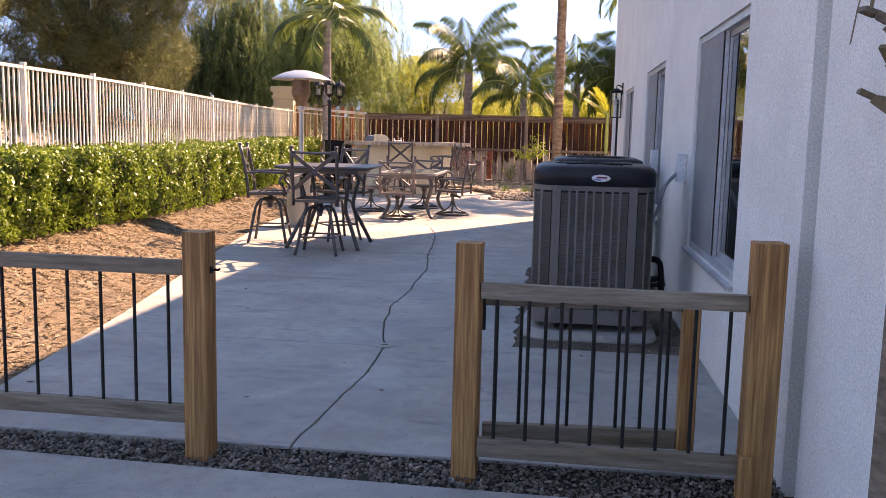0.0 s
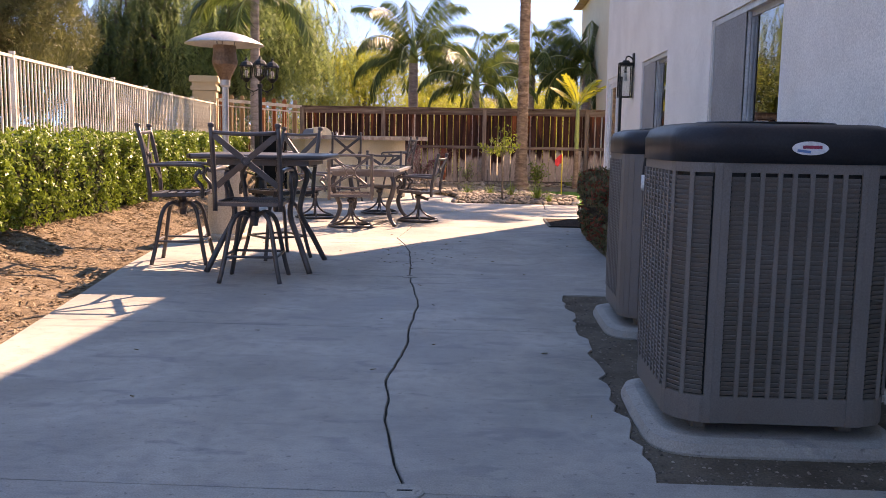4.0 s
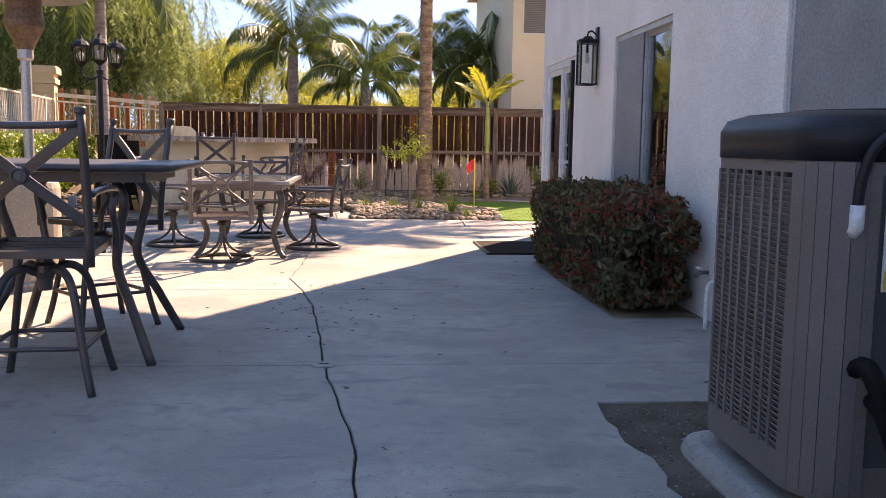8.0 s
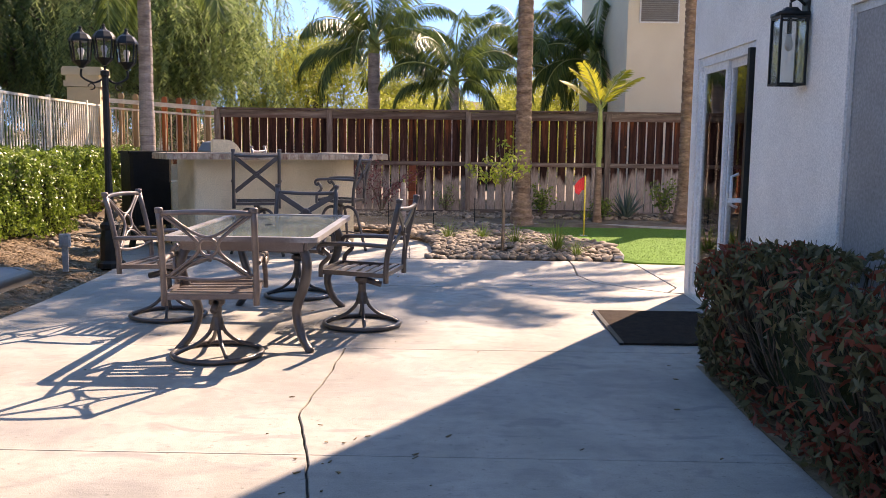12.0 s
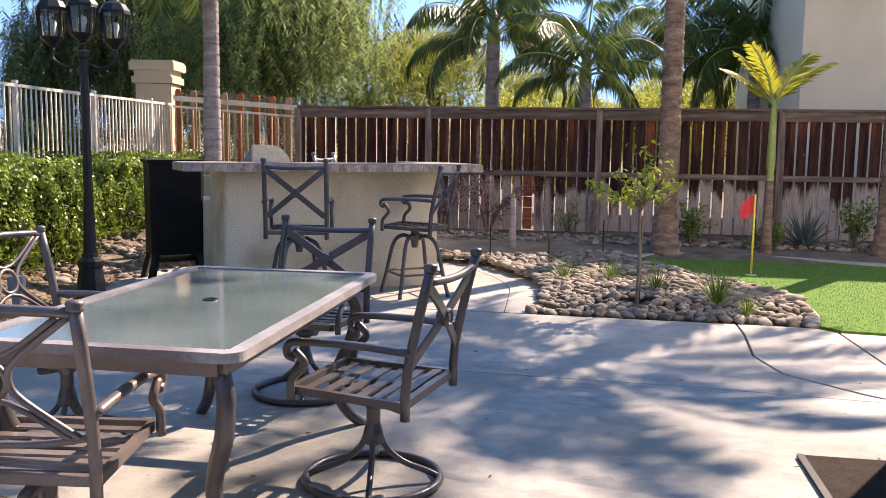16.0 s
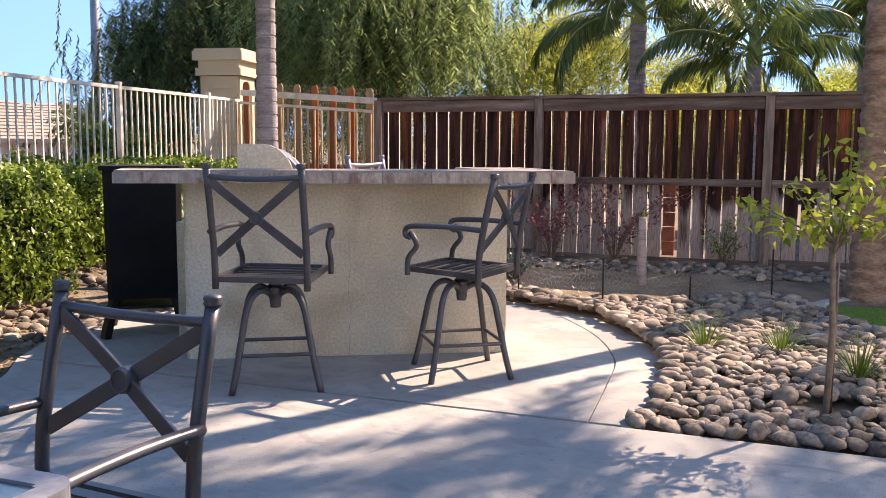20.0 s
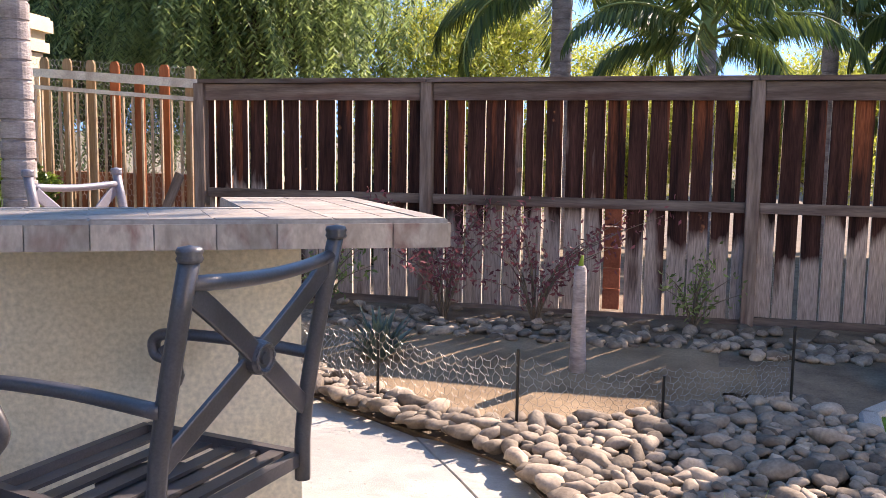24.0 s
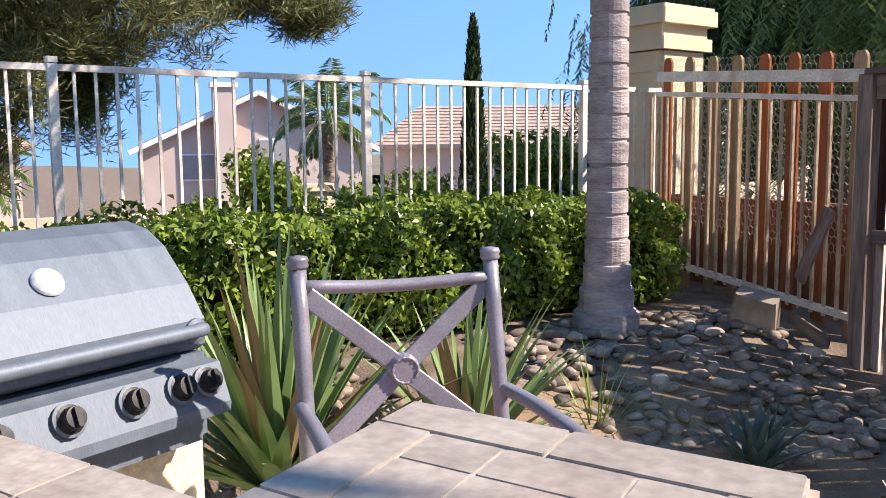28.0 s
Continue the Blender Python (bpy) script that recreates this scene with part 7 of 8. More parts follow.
pts3, dirs = bush_surface(9500, rs, 0.22)
n = len(pts3)
patch = np.array([noise.noise((a * 2, b * 2.2, c * 3 + 9)) for a, b, c in pts3])
red = rs.rand(n) < np.clip(0.2 + 0.7 * patch + np.where(pts3[:, 2] > H * 0.75, 0.14, 0.0), 0.03, 0.6)
for flag_, mt, nm in ((~red, BUSHLEAF, "foliage"), (red, REDLEAF, "red_tip")):
    q = pts3[flag_]
    part(nm, leaf_mesh(nm, leaf_shape(q, unit(rs, len(q)) + np.array([-0.1, 0, 0.8]), unit(rs, len(q)) + dirs[flag_], rs.uniform(0.045, 0.09, len(q)), rs.uniform(0.016, 0.032, len(q))), mt), mt, bush, "coppery red new leaves" if nm == "red_tip" else "")
tw = Shape()
for k in range(1500):
    b = pts3[rs.randint(n)] * np.array([1.0, 0.9, 1.0]) * (1.0 + (0.05 if k % 5 == 0 else 0.0))
    a = (rs.uniform(-0.1, 0.1), min(max(b[1] + rs.uniform(-0.25, 0.25), -1.05), 1.05), 0.0)
    tw.tube([a, ((a[0] + b[0]) * 0.6, (a[1] * 0.6 + b[1] * 0.4), b[2] * 0.5), tuple(b)], [0.007, 0.0045, 0.0018], 4)
part("twig_growth", tw, BARKDARK, bush)
# dark core in place of the shade within the bush
part("inner_shade", Shape().lathe([(0.0, 0.04), (0.5, 0.06), (0.78, 0.25), (0.8, 0.5), (0.62, 0.66), (0.0, 0.7)], n=20), mat_core, bush, "dark solid core coloured as the shade inside", at=pose(0.02, 0, 0) @ Matrix.Diagonal((0.26, 1.5, 1, 1)))


def frond(sh_pts, base, az, elev, length, droop, rs, pairs=36, leaflet=0.5, stiff=0.5, rach=None):
    """One feather frond; collects leaflet rows and returns the midrib path."""
    path, p, e = [], np.array(base, float), elev
    steps = 12
    for i in range(steps + 1):
        path.append(p.copy())
        d = np.array([math.cos(az) * math.cos(e), math.sin(az) * math.cos(e), math.sin(e)])
        p = p + d * length / steps
        e -= droop / steps * (0.4 + 1.2 * i / steps)
    path = np.array(path)
    c, a, nn, ln = [], [], [], []
    for k in range(pairs):
        f = 0.16 + 0.84 * (k + rs.rand() * 0.5) / pairs
        x = min(f * steps, steps - 1e-3)
        i0 = int(x)
        q = path[i0] + (path[i0 + 1] - path[i0]) * (x - i0)
        t = path[i0 + 1] - path[i0]
        t = t / np.linalg.norm(t)
        s = np.cross(t, [0, 0, 1.0])
        s = s / max(np.linalg.norm(s), 1e-6)
        l_ = leaflet * (0.45 + 0.75 * math.sin(math.pi * min(f * 0.85 + 0.12, 1))) * rs.uniform(0.85, 1.15)
        for sg in (-1, 1):
            d = s * sg * 0.75 + t * 0.6 + np.array([0, 0, -(1 - stiff) * rs.uniform(0.75, 1.2)])
            d = d / np.linalg.norm(d)
            c.append(q + d * l_ / 2)
            a.append(d)
            nn.append(np.cross(d, s * sg * 0.2 + t) + rs.normal(size=3) * 0.12)
            ln.append(l_)
    sh_pts.append((np.array(c), np.array(a), np.array(nn), np.array(ln)))
    return [tuple(q) for q in path]


def palm(x, y, z0, trunk_h, r0, r1, crown, label, seed, fronds=22, flen=2.2, mats=(PALMLEAF, BARK), lean=(0, 0), rings=True, boots=False, leaflet=0.5, stiff=0.45, width=0.04, pairs=46, low=95, sag=80):
    rs = np.random.RandomState(seed)
    t = thing("palm_tree", label, "palm tree", pose(x, y, z0), group="palm trees")
    prof, z = [], -0.15
    while z < trunk_h:
        f = max(z, 0) / trunk_h
        r = r0 + (r1 - r0) * min(f * 1.2, 1) + 0.07 * math.exp(-max(z, 0) / 0.2)
        prof.append((r, z))
        if rings:
            prof.append((r * 1.0, z + 0.118))
            prof.append((r * 0.9, z + 0.122))
            prof.append((r * 0.9, z + 0.136))
            z += 0.142
        else:
            prof.append((r * 1.03, z + 0.05))
            prof.append((r * 0.94, z + 0.08))
            z += 0.11
    prof.append((r1 * 0.9, trunk_h))
    tr = Shape()
    n = 28
    for k, (r, z) in enumerate(prof):
        f = max(z, 0) / trunk_h
        for q in range(n):
            a = 2 * math.pi * q / n
            wob = 1 + 0.05 * noise.noise((math.cos(a) * 2 + seed, math.sin(a) * 2, z * (2 if rings else 7)))
            tr.v.append((lean[0] * f * f + r * wob * math.cos(a), lean[1] * f * f + r * wob * math.sin(a), z + (0.0 if rings else 0.03 * noise.noise((a * 2, z * 3, seed)))))
    tr.f = [(k * n + q, k * n + (q + 1) % n, (k + 1) * n + (q + 1) % n, (k + 1) * n + q) for k in range(len(prof) - 1) for q in range(n)]
    part("trunk", tr, mats[1], t)
    top_ = np.array([lean[0], lean[1], trunk_h])
    if boots:
        b = Shape()
        for k in range(34):
            a, z = k * 2.4, trunk_h - 1.3 + 1.25 * k / 34
            b.tube([(lean[0] + r1 * math.cos(a), lean[1] + r1 * math.sin(a), z), (lean[0] + (r1 + 0.05) * math.cos(a), lean[1] + (r1 + 0.05) * math.sin(a), z + 0.12), (lean[0] + (r1 + 0.12) * math.cos(a), lean[1] + (r1 + 0.12) * math.sin(a), z + 0.26)], [0.07, 0.05, 0.02], 5, flat=0.4)
        part("leaf_base", b, BARKRED, t, "rough cut leaf bases")
    if crown:
        part("crownshaft", Shape().lathe([(r1 * 0.9, trunk_h - 0.02), (r1 * 1.05, trunk_h + 0.15), (r1 * 0.7, trunk_h + 0.5), (0.03, trunk_h + 0.75), (0, trunk_h + 0.75)], (lean[0], lean[1], 0), 12), GREENSTEM, t, smooth=True)
    rows, ribs = [], Shape()
    for k in range(fronds):
        az = k * 2.39996 + rs.uniform(-0.2, 0.2)
        f = k / max(fronds - 1, 1)
        elev = radians(84 - low * f ** 0.9) + rs.uniform(-0.1, 0.1)
        path = frond(rows, top_ + np.array([0, 0, 0.35 - 0.25 * f]), az, elev, flen * rs.uniform(0.85, 1.1), radians(sag + 35 * f), rs, pairs, leaflet, stiff)
        ribs.tube(path, [0.02 * (1 - i / 14) + 0.003 for i in range(13)], 4)
    part("midrib", ribs, GREENSTEM, t)
    c, a, nn, ln = (np.concatenate([r[i] for r in rows]) for i in range(4))
    part("frond_foliage", leaf_mesh("frond_foliage", leaf_shape(c, a, nn, ln, width, 0.1), mats[0]), mats[0], t)
    return t


palm(-6.08, 22.44, height(-6.08, 22.44), 3.75, 0.125, 0.1, True, "tall palm with a smooth ringed grey trunk behind the bar", 1, fronds=16, flen=2.0, mats=(PALMLEAF, BARK))
palm(-0.03, 22.05, height(0, 22), 5.65, 0.128, 0.112, True, "tall palm with a rough brown ringed trunk in the rock bed", 2, fronds=22, flen=2.2, mats=(PALMLEAF, BARKRED), rings=False, low=82)
palm(2.62, 22.35, 0.08, 5.4, 0.135, 0.125, True, "tall palm with rough leaf bases near the neighbouring house", 3, fronds=26, flen=2.3, mats=(PALMLEAF, BARKRED), rings=False, boots=True, low=85)
palm(-3.05, 29.3, -0.6, 3.95, 0.19, 0.14, True, "feathery palm behind the fence with arching drooping fronds", 4, fronds=22, flen=2.5, leaflet=0.52, stiff=-0.2, width=0.03, pairs=84, low=78, sag=92)
palm(-1.15, 28.0, -0.6, 3.1, 0.15, 0.11, True, "smaller feathery palm behind the fence", 5, fronds=20, flen=1.9, leaflet=0.42, stiff=-0.2, width=0.027, pairs=70, low=80, sag=92)
palm(0.55, 30.5, -0.8, 3.9, 0.15, 0.11, True, "slender feathery palm behind the fence", 6, fronds=20, flen=2.0, leaflet=0.42, stiff=-0.2, width=0.027, pairs=70, low=80, sag=92)
palm(2.2, 30.0, -0.8, 3.9, 0.17, 0.12, True, "dark feathery palm behind the fence beside the house", 7, fronds=26, flen=2.3, leaflet=0.5, stiff=-0.2, width=0.03, pairs=76, low=96, sag=92)
palm(4.6, 34.0, -1.0, 6.0, 0.17, 0.12, True, "tall palm in the distance behind the fence", 8, fronds=20, flen=2.5, leaflet=0.55, stiff=0.25)
palm(-24.5, 27.5, -2.6, 4.6, 0.2, 0.16, False, "shaggy palm among the houses below", 9, fronds=20, flen=1.8, leaflet=0.4, mats=(PALMLEAF, BARKRED))
palm(-31, 47.0, -3.0, 4.8, 0.2, 0.16, False, "shaggy palm among the houses below", 10, fronds=20, flen=1.9, leaflet=0.4, mats=(PALMLEAF, BARKRED))
palm(-30.0, 19.0, -3.0, 3.6, 0.2, 0.16, False, "shaggy palm among the houses below", 11, fronds=20, flen=1.9, leaflet=0.4, mats=(PALMLEAF, BARKRED))

# young palm in front of the fence
rs = np.random.RandomState(44)
sp = thing("young_palm", "young palm with a slim green stem and yellow-green leaves", "palm tree", pose(1.2, 22.3, 0.06))
part("stem", Shape().lathe([(0.09, -0.1), (0.06, 0.1), (0.045, 0.9), (0.042, 1.0), (0.056, 1.05), (0.042, 1.6), (0.025, 1.85), (0, 1.86)], n=12), GREENSTEM, sp, smooth=True)
part("stem_base", Shape().lathe([(0.1, -0.1), (0.066, 0.12), (0.052, 0.82), (0.05, 0.88), (0, 0.89)], n=12), BARKRED, sp, smooth=True)
rows, ribs = [], Shape()
for az, el in ((2.9, 66), (2.5, 48), (0.4, 66), (3.4, 78), (0.0, 52)):
    ribs.tube(frond(rows, (0, 0, 1.78), az, radians(el), 0.8, radians(35), rs, 22, 0.26, 0.8), [0.014 * (1 - i / 14) + 0.002 for i in range(13)], 4)
part("midrib", ribs, GREENSTEM, sp)
c, a, nn, ln = (np.concatenate([r[i] for r in rows]) for i in range(4))
part("foliage", leaf_mesh("foliage", leaf_shape(c, a, nn, ln, 0.04, 0.1), YPALM), YPALM, sp)


def limbs(sh, rs, base, tips, r0, bend=0.3):
    for tip in tips:
        b, tip = np.array(base, float), np.array(tip, float)
        m_ = (b + tip) / 2 + rs.normal(size=3) * bend * np.array([1, 1, 0.3]) + np.array([0, 0, 0.15 * np.linalg.norm(tip - b)])
        path = smooth_path([tuple(b), tuple(m_), tuple(tip)], 5)
        sh.tube(path, [r0 * (1 - 0.85 * i / (len(path) - 1)) for i in range(len(path))], 6)


def weeping_tree(x, y, z0, seed, crown_z, radius, tall, n_strands, label, hang=(1.0, 2.6), lmat=PEPPERLEAF):
    rs = np.random.RandomState(seed)
    t = thing("pepper_tree", label, "tree", pose(x, y, z0))
    wood = Shape()
    wood.tube(smooth_path([(0, 0, -0.3), (0.1, 0.05, crown_z * 0.4), (-0.1, 0, crown_z * 0.75)], 5), [0.34 - 0.012 * i for i in range(11)], 8)
    starts = []
    tips = []
    for k in range(46):
        a, f = rs.uniform(0, 6.28), rs.rand() ** 0.6
        tips.append((radius * f * math.cos(a), radius * f * math.sin(a), crown_z + tall * (1 - f * f) * rs.uniform(0.3, 1.0)))
    limbs(wood, rs, (-0.1, 0, crown_z * 0.6), tips, 0.12, 0.5)
    part("trunk", wood, BARKDARK, t)
    c, a_, nn, ln = [], [], [], []
    for k in range(n_strands):
        tip = tips[rs.randint(len(tips))]
        p = np.array(tip) + rs.normal(size=3) * np.array([0.55, 0.55, 0.4])
        d = np.array([rs.normal() * 0.25, rs.normal() * 0.25, -1.0])
        L_ = rs.uniform(*hang)
        m_ = int(L_ * 30)
        for j in range(m_):
            f = j / m_
            q = p + np.array([d[0] * f * L_, d[1] * f * L_, -L_ * f + 0.1 * math.sin(f * 3)])
            sgn = 1 if j % 2 else -1
            v = np.array([math.cos(k * 1.7) * sgn * 0.8 + rs.normal() * 0.25, math.sin(k * 1.7) * sgn * 0.8 + rs.normal() * 0.25, -0.7])
            c.append(q + v * 0.06)
            a_.append(v)
            nn.append(rs.normal(size=3))
            ln.append(rs.uniform(0.1, 0.19))
    part("hanging_foliage", leaf_mesh("hanging_foliage", leaf_shape(c, a_, nn, ln, 0.03, 0.15), lmat), lmat, t)
    return t


weeping_tree(-8.0, 30.0, -0.7, 21, 4.3, 2.6, 3.4, 1050, "large weeping pepper tree with hanging green foliage behind the fence", (1.0, 3.2))
weeping_tree(-11.6, 31.0, -0.9, 22, 4.2, 2.9, 3.6, 1150, "dark weeping pepper tree behind the stucco pillar", (1.2, 3.4), DARKPEPPER)


def clump_tree(x, y, z0, seed, label, crown_z, rx, rz, clumps, per, leaf, wid, spread, mt, trunk_r=0.2, name="tree", radial=False, squash_y=1.0, bark=BARKDARK, boughs=()):
    rs = np.random.RandomState(seed)
    t = thing(name, label, "tree", pose(x, y, z0))
    cs = []
    while len(cs) < clumps:
        u_ = rs.uniform(-1, 1, 3)
        r = np.linalg.norm(u_)
        if 0.45 < r < 1:
            w_ = noise.noise((u_[0] * 1.6 + seed, u_[1] * 1.6, u_[2] * 1.6))
            if r < (0.85 + 0.45 * w_ if radial else 0.68 + 0.95 * w_):
                cs.append((u_[0] * rx, u_[1] * rx * squash_y, crown_z + u_[2] * rz))
    for bx_, by_, bz_, rr_, rh_, cnt in boughs:
        cs += [(bx_ + q[0] * rr_, by_ + q[1] * rr_, bz_ + q[2] * rh_) for q in rs.normal(size=(cnt, 3)) * 0.5]
    wood = Shape()
    for q in boughs:
        wood.tube(smooth_path([(0, 0, crown_z * 0.8), (q[0] * 0.5, q[1] * 0.5, (q[2] + crown_z) * 0.52), q[:3]], 5), [0.07 - 0.005 * i for i in range(11)], 6)
    wood.tube(smooth_path([(0, 0, -0.3), (0.05, 0.05, crown_z * 0.5), (0, 0, crown_z)], 5), [trunk_r * (1 - 0.05 * i) for i in range(11)], 8)
    limbs(wood, rs, (0, 0, crown_z * 0.55), cs[::max(1, len(cs) // 40)], trunk_r * 0.35, 0.3)
    part("trunk", wood, bark, t)
    cs = np.repeat(np.array(cs), per, 0)
    n = len(cs)
    d = unit(rs, n)
    c = cs + d * (spread * (0.4 + 0.6 * rs.rand(n, 1)) if not radial else spread * (0.25 + 0.65 * rs.rand(n, 1)))
    al = d + np.array([0, 0, 0.4]) + 0.6 * unit(rs, n) if radial else unit(rs, n)
    part("crown", leaf_mesh("crown", leaf_shape(c, al, unit(rs, n), leaf * rs.uniform(0.7, 1.3, n), wid, 0.2), mt), mt, t)
    return t


clump_tree(-10.6, 18.3, -0.4, 31, "large grey-green pine with soft needle clumps beyond the iron fence", 4.9, 3.9, 3.5, 2300, 140, 0.14, 0.0125, 0.27, PINELEAF, 0.26, "pine_tree", radial=True, squash_y=1.05,
           boughs=((-0.2, 3.98, 3.21, 0.36, 0.16, 40), (-0.35, 3.3, 3.4, 0.5, 0.14, 50), (-0.47, 2.4, 3.45, 0.5, 0.3, 60), (-0.44, 1.5, 3.0, 0.55, 0.5, 110), (-0.46, 1.8, 2.45, 0.4, 0.4, 60)))
clump_tree(-11.2, 12.2, -0.4, 33, "grey-green pine with hanging needle clumps beyond the fence", 4.4, 3.0, 2.9, 1100, 90, 0.16, 0.016, 0.28, PINELEAF, 0.24, "pine_tree", radial=True)
clump_tree(-5.1, 33.6, -1.0, 34, "bright yellow-green leafy tree in sun behind the fence", 3.1, 2.9, 2.0, 330, 150, 0.12, 0.03, 0.6, LIMELEAF, 0.12, "lime_tree")
clump_tree(-2.3, 35.5, -1.2, 35, "bright yellow-green shrub in sun behind the fence", 3.0, 2.3, 1.7, 240, 150, 0.12, 0.03, 0.6, LIMELEAF, 0.1, "lime_tree")
clump_tree(1.2, 36.0, -1.2, 36, "bright yellow-green shrub in sun behind the palms", 3.1, 2.9, 1.7, 300, 150, 0.12, 0.03, 0.6, LIMELEAF, 0.1, "lime_tree")


for k, (x, y, r, h) in enumerate(((-10.2, 21.5, 1.0, 0.75), (-10.6, 23.2, 1.05, 0.8), (-9.9, 24.6, 0.8, 0.7))):
    clump_tree(x, y, height(x, y) - 0.1, 38 + k, "dark green rounded shrub beyond the iron fence", 0.85, r, h, 170, 60, 0.09, 0.045, 0.2, HEDGELEAF, 0.05, "shrub")


def cypress(x, y, z0, h, r, seed):
    rs = np.random.RandomState(seed)
    t = thing("cypress_tree", "tall narrow dark green cypress among the houses", "tree", pose(x, y, z0), group="cypresses")
    part("trunk", Shape().tube([(0, 0, -0.2), (0, 0, h * 0.9)], [0.12, 0.03], 6), BARKDARK, t)
    n = 2600
    f = rs.rand(n)
    rr = r * np.minimum(1, f * 6) * (1 - f) ** 0.55 * rs.uniform(0.6, 1.08, n)
    a = rs.uniform(0, 6.28, n)
    c = np.stack([rr * np.cos(a), rr * np.sin(a), 0.15 + f * h * 0.98], 1)
    part("foliage", leaf_mesh("foliage", leaf_shape(c, np.stack([0.3 * np.cos(a), 0.3 * np.sin(a), np.ones(n)], 1), unit(rs, n), rs.uniform(0.2, 0.42, n), 0.1, 0.2), CYPRESSLEAF), CYPRESSLEAF, t)


cypress(-23.7, 31.5, -3.2, 8.2, 0.5, 1)
for k, (x, y, h) in enumerate(((-26.5, 45.0, 8.4), (-25.6, 45.6, 7.6), (-24.7, 46.0, 8.0))):
    cypress(x, y, -3.0, h, 0.5, 10 + k)


# ---- small plants ----
def blade_plant(name, label, cat, x, y, n, length, width, mt, seed, up=1.0, spread=0.9, curve=0.5, z=None, group="", thick=0.0):
    """A rosette of long blades."""
    rs = np.random.RandomState(seed)
    t = thing(name, label, cat, pose(x, y, height(x, y) if z is None else z), group=group)
    blades = []
    for k in range(n):
        a = k * 2.39996 + rs.uniform(-0.3, 0.3)
        f = (k + 0.5) / n
        el = radians(86 - 60 * f * spread) + rs.uniform(-0.08, 0.08)
        ln, e = length * rs.uniform(0.75, 1.1) * (1 - 0.15 * f), el
        p = Vector((0.02 * math.cos(a), 0.02 * math.sin(a), 0.0))
        sh = Shape()
        side_ = Vector((-math.sin(a), math.cos(a), 0))
        steps = 6
        for i in range(steps + 1):
            q = i / steps
            w_ = width * (0.55 + 0.9 * q if q < 0.35 else 0.865 * (1 - q) / 0.65 + 0.02) * (1.0 if thick else 1.0)
            d = Vector((math.cos(a) * math.cos(e), math.sin(a) * math.cos(e), math.sin(e)))
            nn = side_.cross(d)
            sh.v += [tuple(p - side_ * w_ / 2 + nn * w_ * -0.18), tuple(p - nn * max(thick * (1 - q), 0.0005) * -1), tuple(p + side_ * w_ / 2 + nn * w_ * -0.18), tuple(p - nn * (max(thick * (1 - q), 0.001)))]
            p = p + d * ln / steps
            e -= curve / steps * (0.3 + 1.4 * q) * (0.3 + f)
        for i in range(steps):
            for j in range(4):
                sh.f.append((i * 4 + j, i * 4 + (j + 1) % 4, (i + 1) * 4 + (j + 1) % 4, (i + 1) * 4 + j))
        blades.append(sh)
    return t, blades


def agave(x, y, n, length, width, seed, mt, label, z=None):
    t, blades = blade_plant("agave_plant", label, "agave", x, y, n, length, width, mt, seed, curve=0.35, z=z, thick=0.012)
    for k, b in enumerate(blades):
        dry = length > 0.8 and k % 8 == 2
        part("leaf", b, DRYBLADE if dry else mt, t, "withered brown leaf" if dry else "")


agave(-5.15, 20.15, 74, 1.0, 0.088, 3, AGAVELEAF, "large green agave with long pointed leaves behind the bar", z=0.12)
agave(-5.0, 20.9, 46, 0.82, 0.07, 4, AGAVELEAF, "green agave with long leaves and yellow tips by the hedge", z=0.16)
agave(-3.1, 21.95, 30, 0.36, 0.075, 5, BLUEAGAVE, "small blue-green agave in the sandy planting bed")
agave(-4.6, 22.1, 26, 0.34, 0.075, 6, BLUEAGAVE, "small blue-green agave near the fence")
agave(1.75, 22.75, 26, 0.62, 0.06, 7, BLUEAGAVE, "dark spiky agave in front of the fence")


def grass_tuft(x, y, n, length, seed, label="tuft of bright green strappy grass among the river rocks", mt=None, up=0.75):
    t, blades = blade_plant("grass_tuft", label, "grass", x, y, n, length, 0.012, GRASSLEAF, seed, curve=1.3, spread=up, z=0.03, group="grass tufts")
    sh = Shape()
    for b in blades:
        sh.add(b.v, b.f)
    part("grass_clump", sh, mt or GRASSLEAF, t)


for k, (x, y, n, ln) in enumerate(((-1.16, 19.45, 34, 0.34), (-0.72, 19.5, 40, 0.3), (-0.33, 18.95, 46, 0.36), (0.12, 18.35, 70, 0.42), (0.32, 18.1, 30, 0.22), (-5.2, 21.7, 26, 0.6), (1.1, 22.7, 40, 0.3), (1.35, 22.8, 36, 0.34))):
    grass_tuft(x, y, n, ln, 60 + k)


def leafy_shrub(x, y, h, r, n, mt, seed, label, leaf=0.05, wid=0.02, name="shrub", droop=0.0):
    rs = np.random.RandomState(seed)
    t = thing(name, label, "shrub", pose(x, y, height(x, y)))
    wood, c = Shape(), []
    for k in range(14):
        a, f = rs.uniform(0, 6.28), rs.uniform(0.35, 1)
        tip = (r * f * math.cos(a), r * f * math.sin(a), h * rs.uniform(0.5, 1.0))
        path = smooth_path([(0, 0, -0.03), (tip[0] * 0.3, tip[1] * 0.3, tip[2] * 0.6), tip], 4)
        wood.tube(path, [0.008 * (1 - 0.8 * i / 8) for i in range(9)], 4)
        for q in path[3:]:
            for _ in range(max(1, n // 84)):
                c.append(np.array(q) + rs.normal(size=3) * np.array([0.05, 0.05, 0.05]) - np.array([0, 0, droop * rs.rand()]))
    part("stem", wood, TWIG, t)
    c = np.array(c)
    part("foliage", leaf_mesh("foliage", leaf_shape(c, unit(rs, len(c)), unit(rs, len(c)), leaf * rs.uniform(0.7, 1.3, len(c)), wid, 0.2), mt), mt, t)


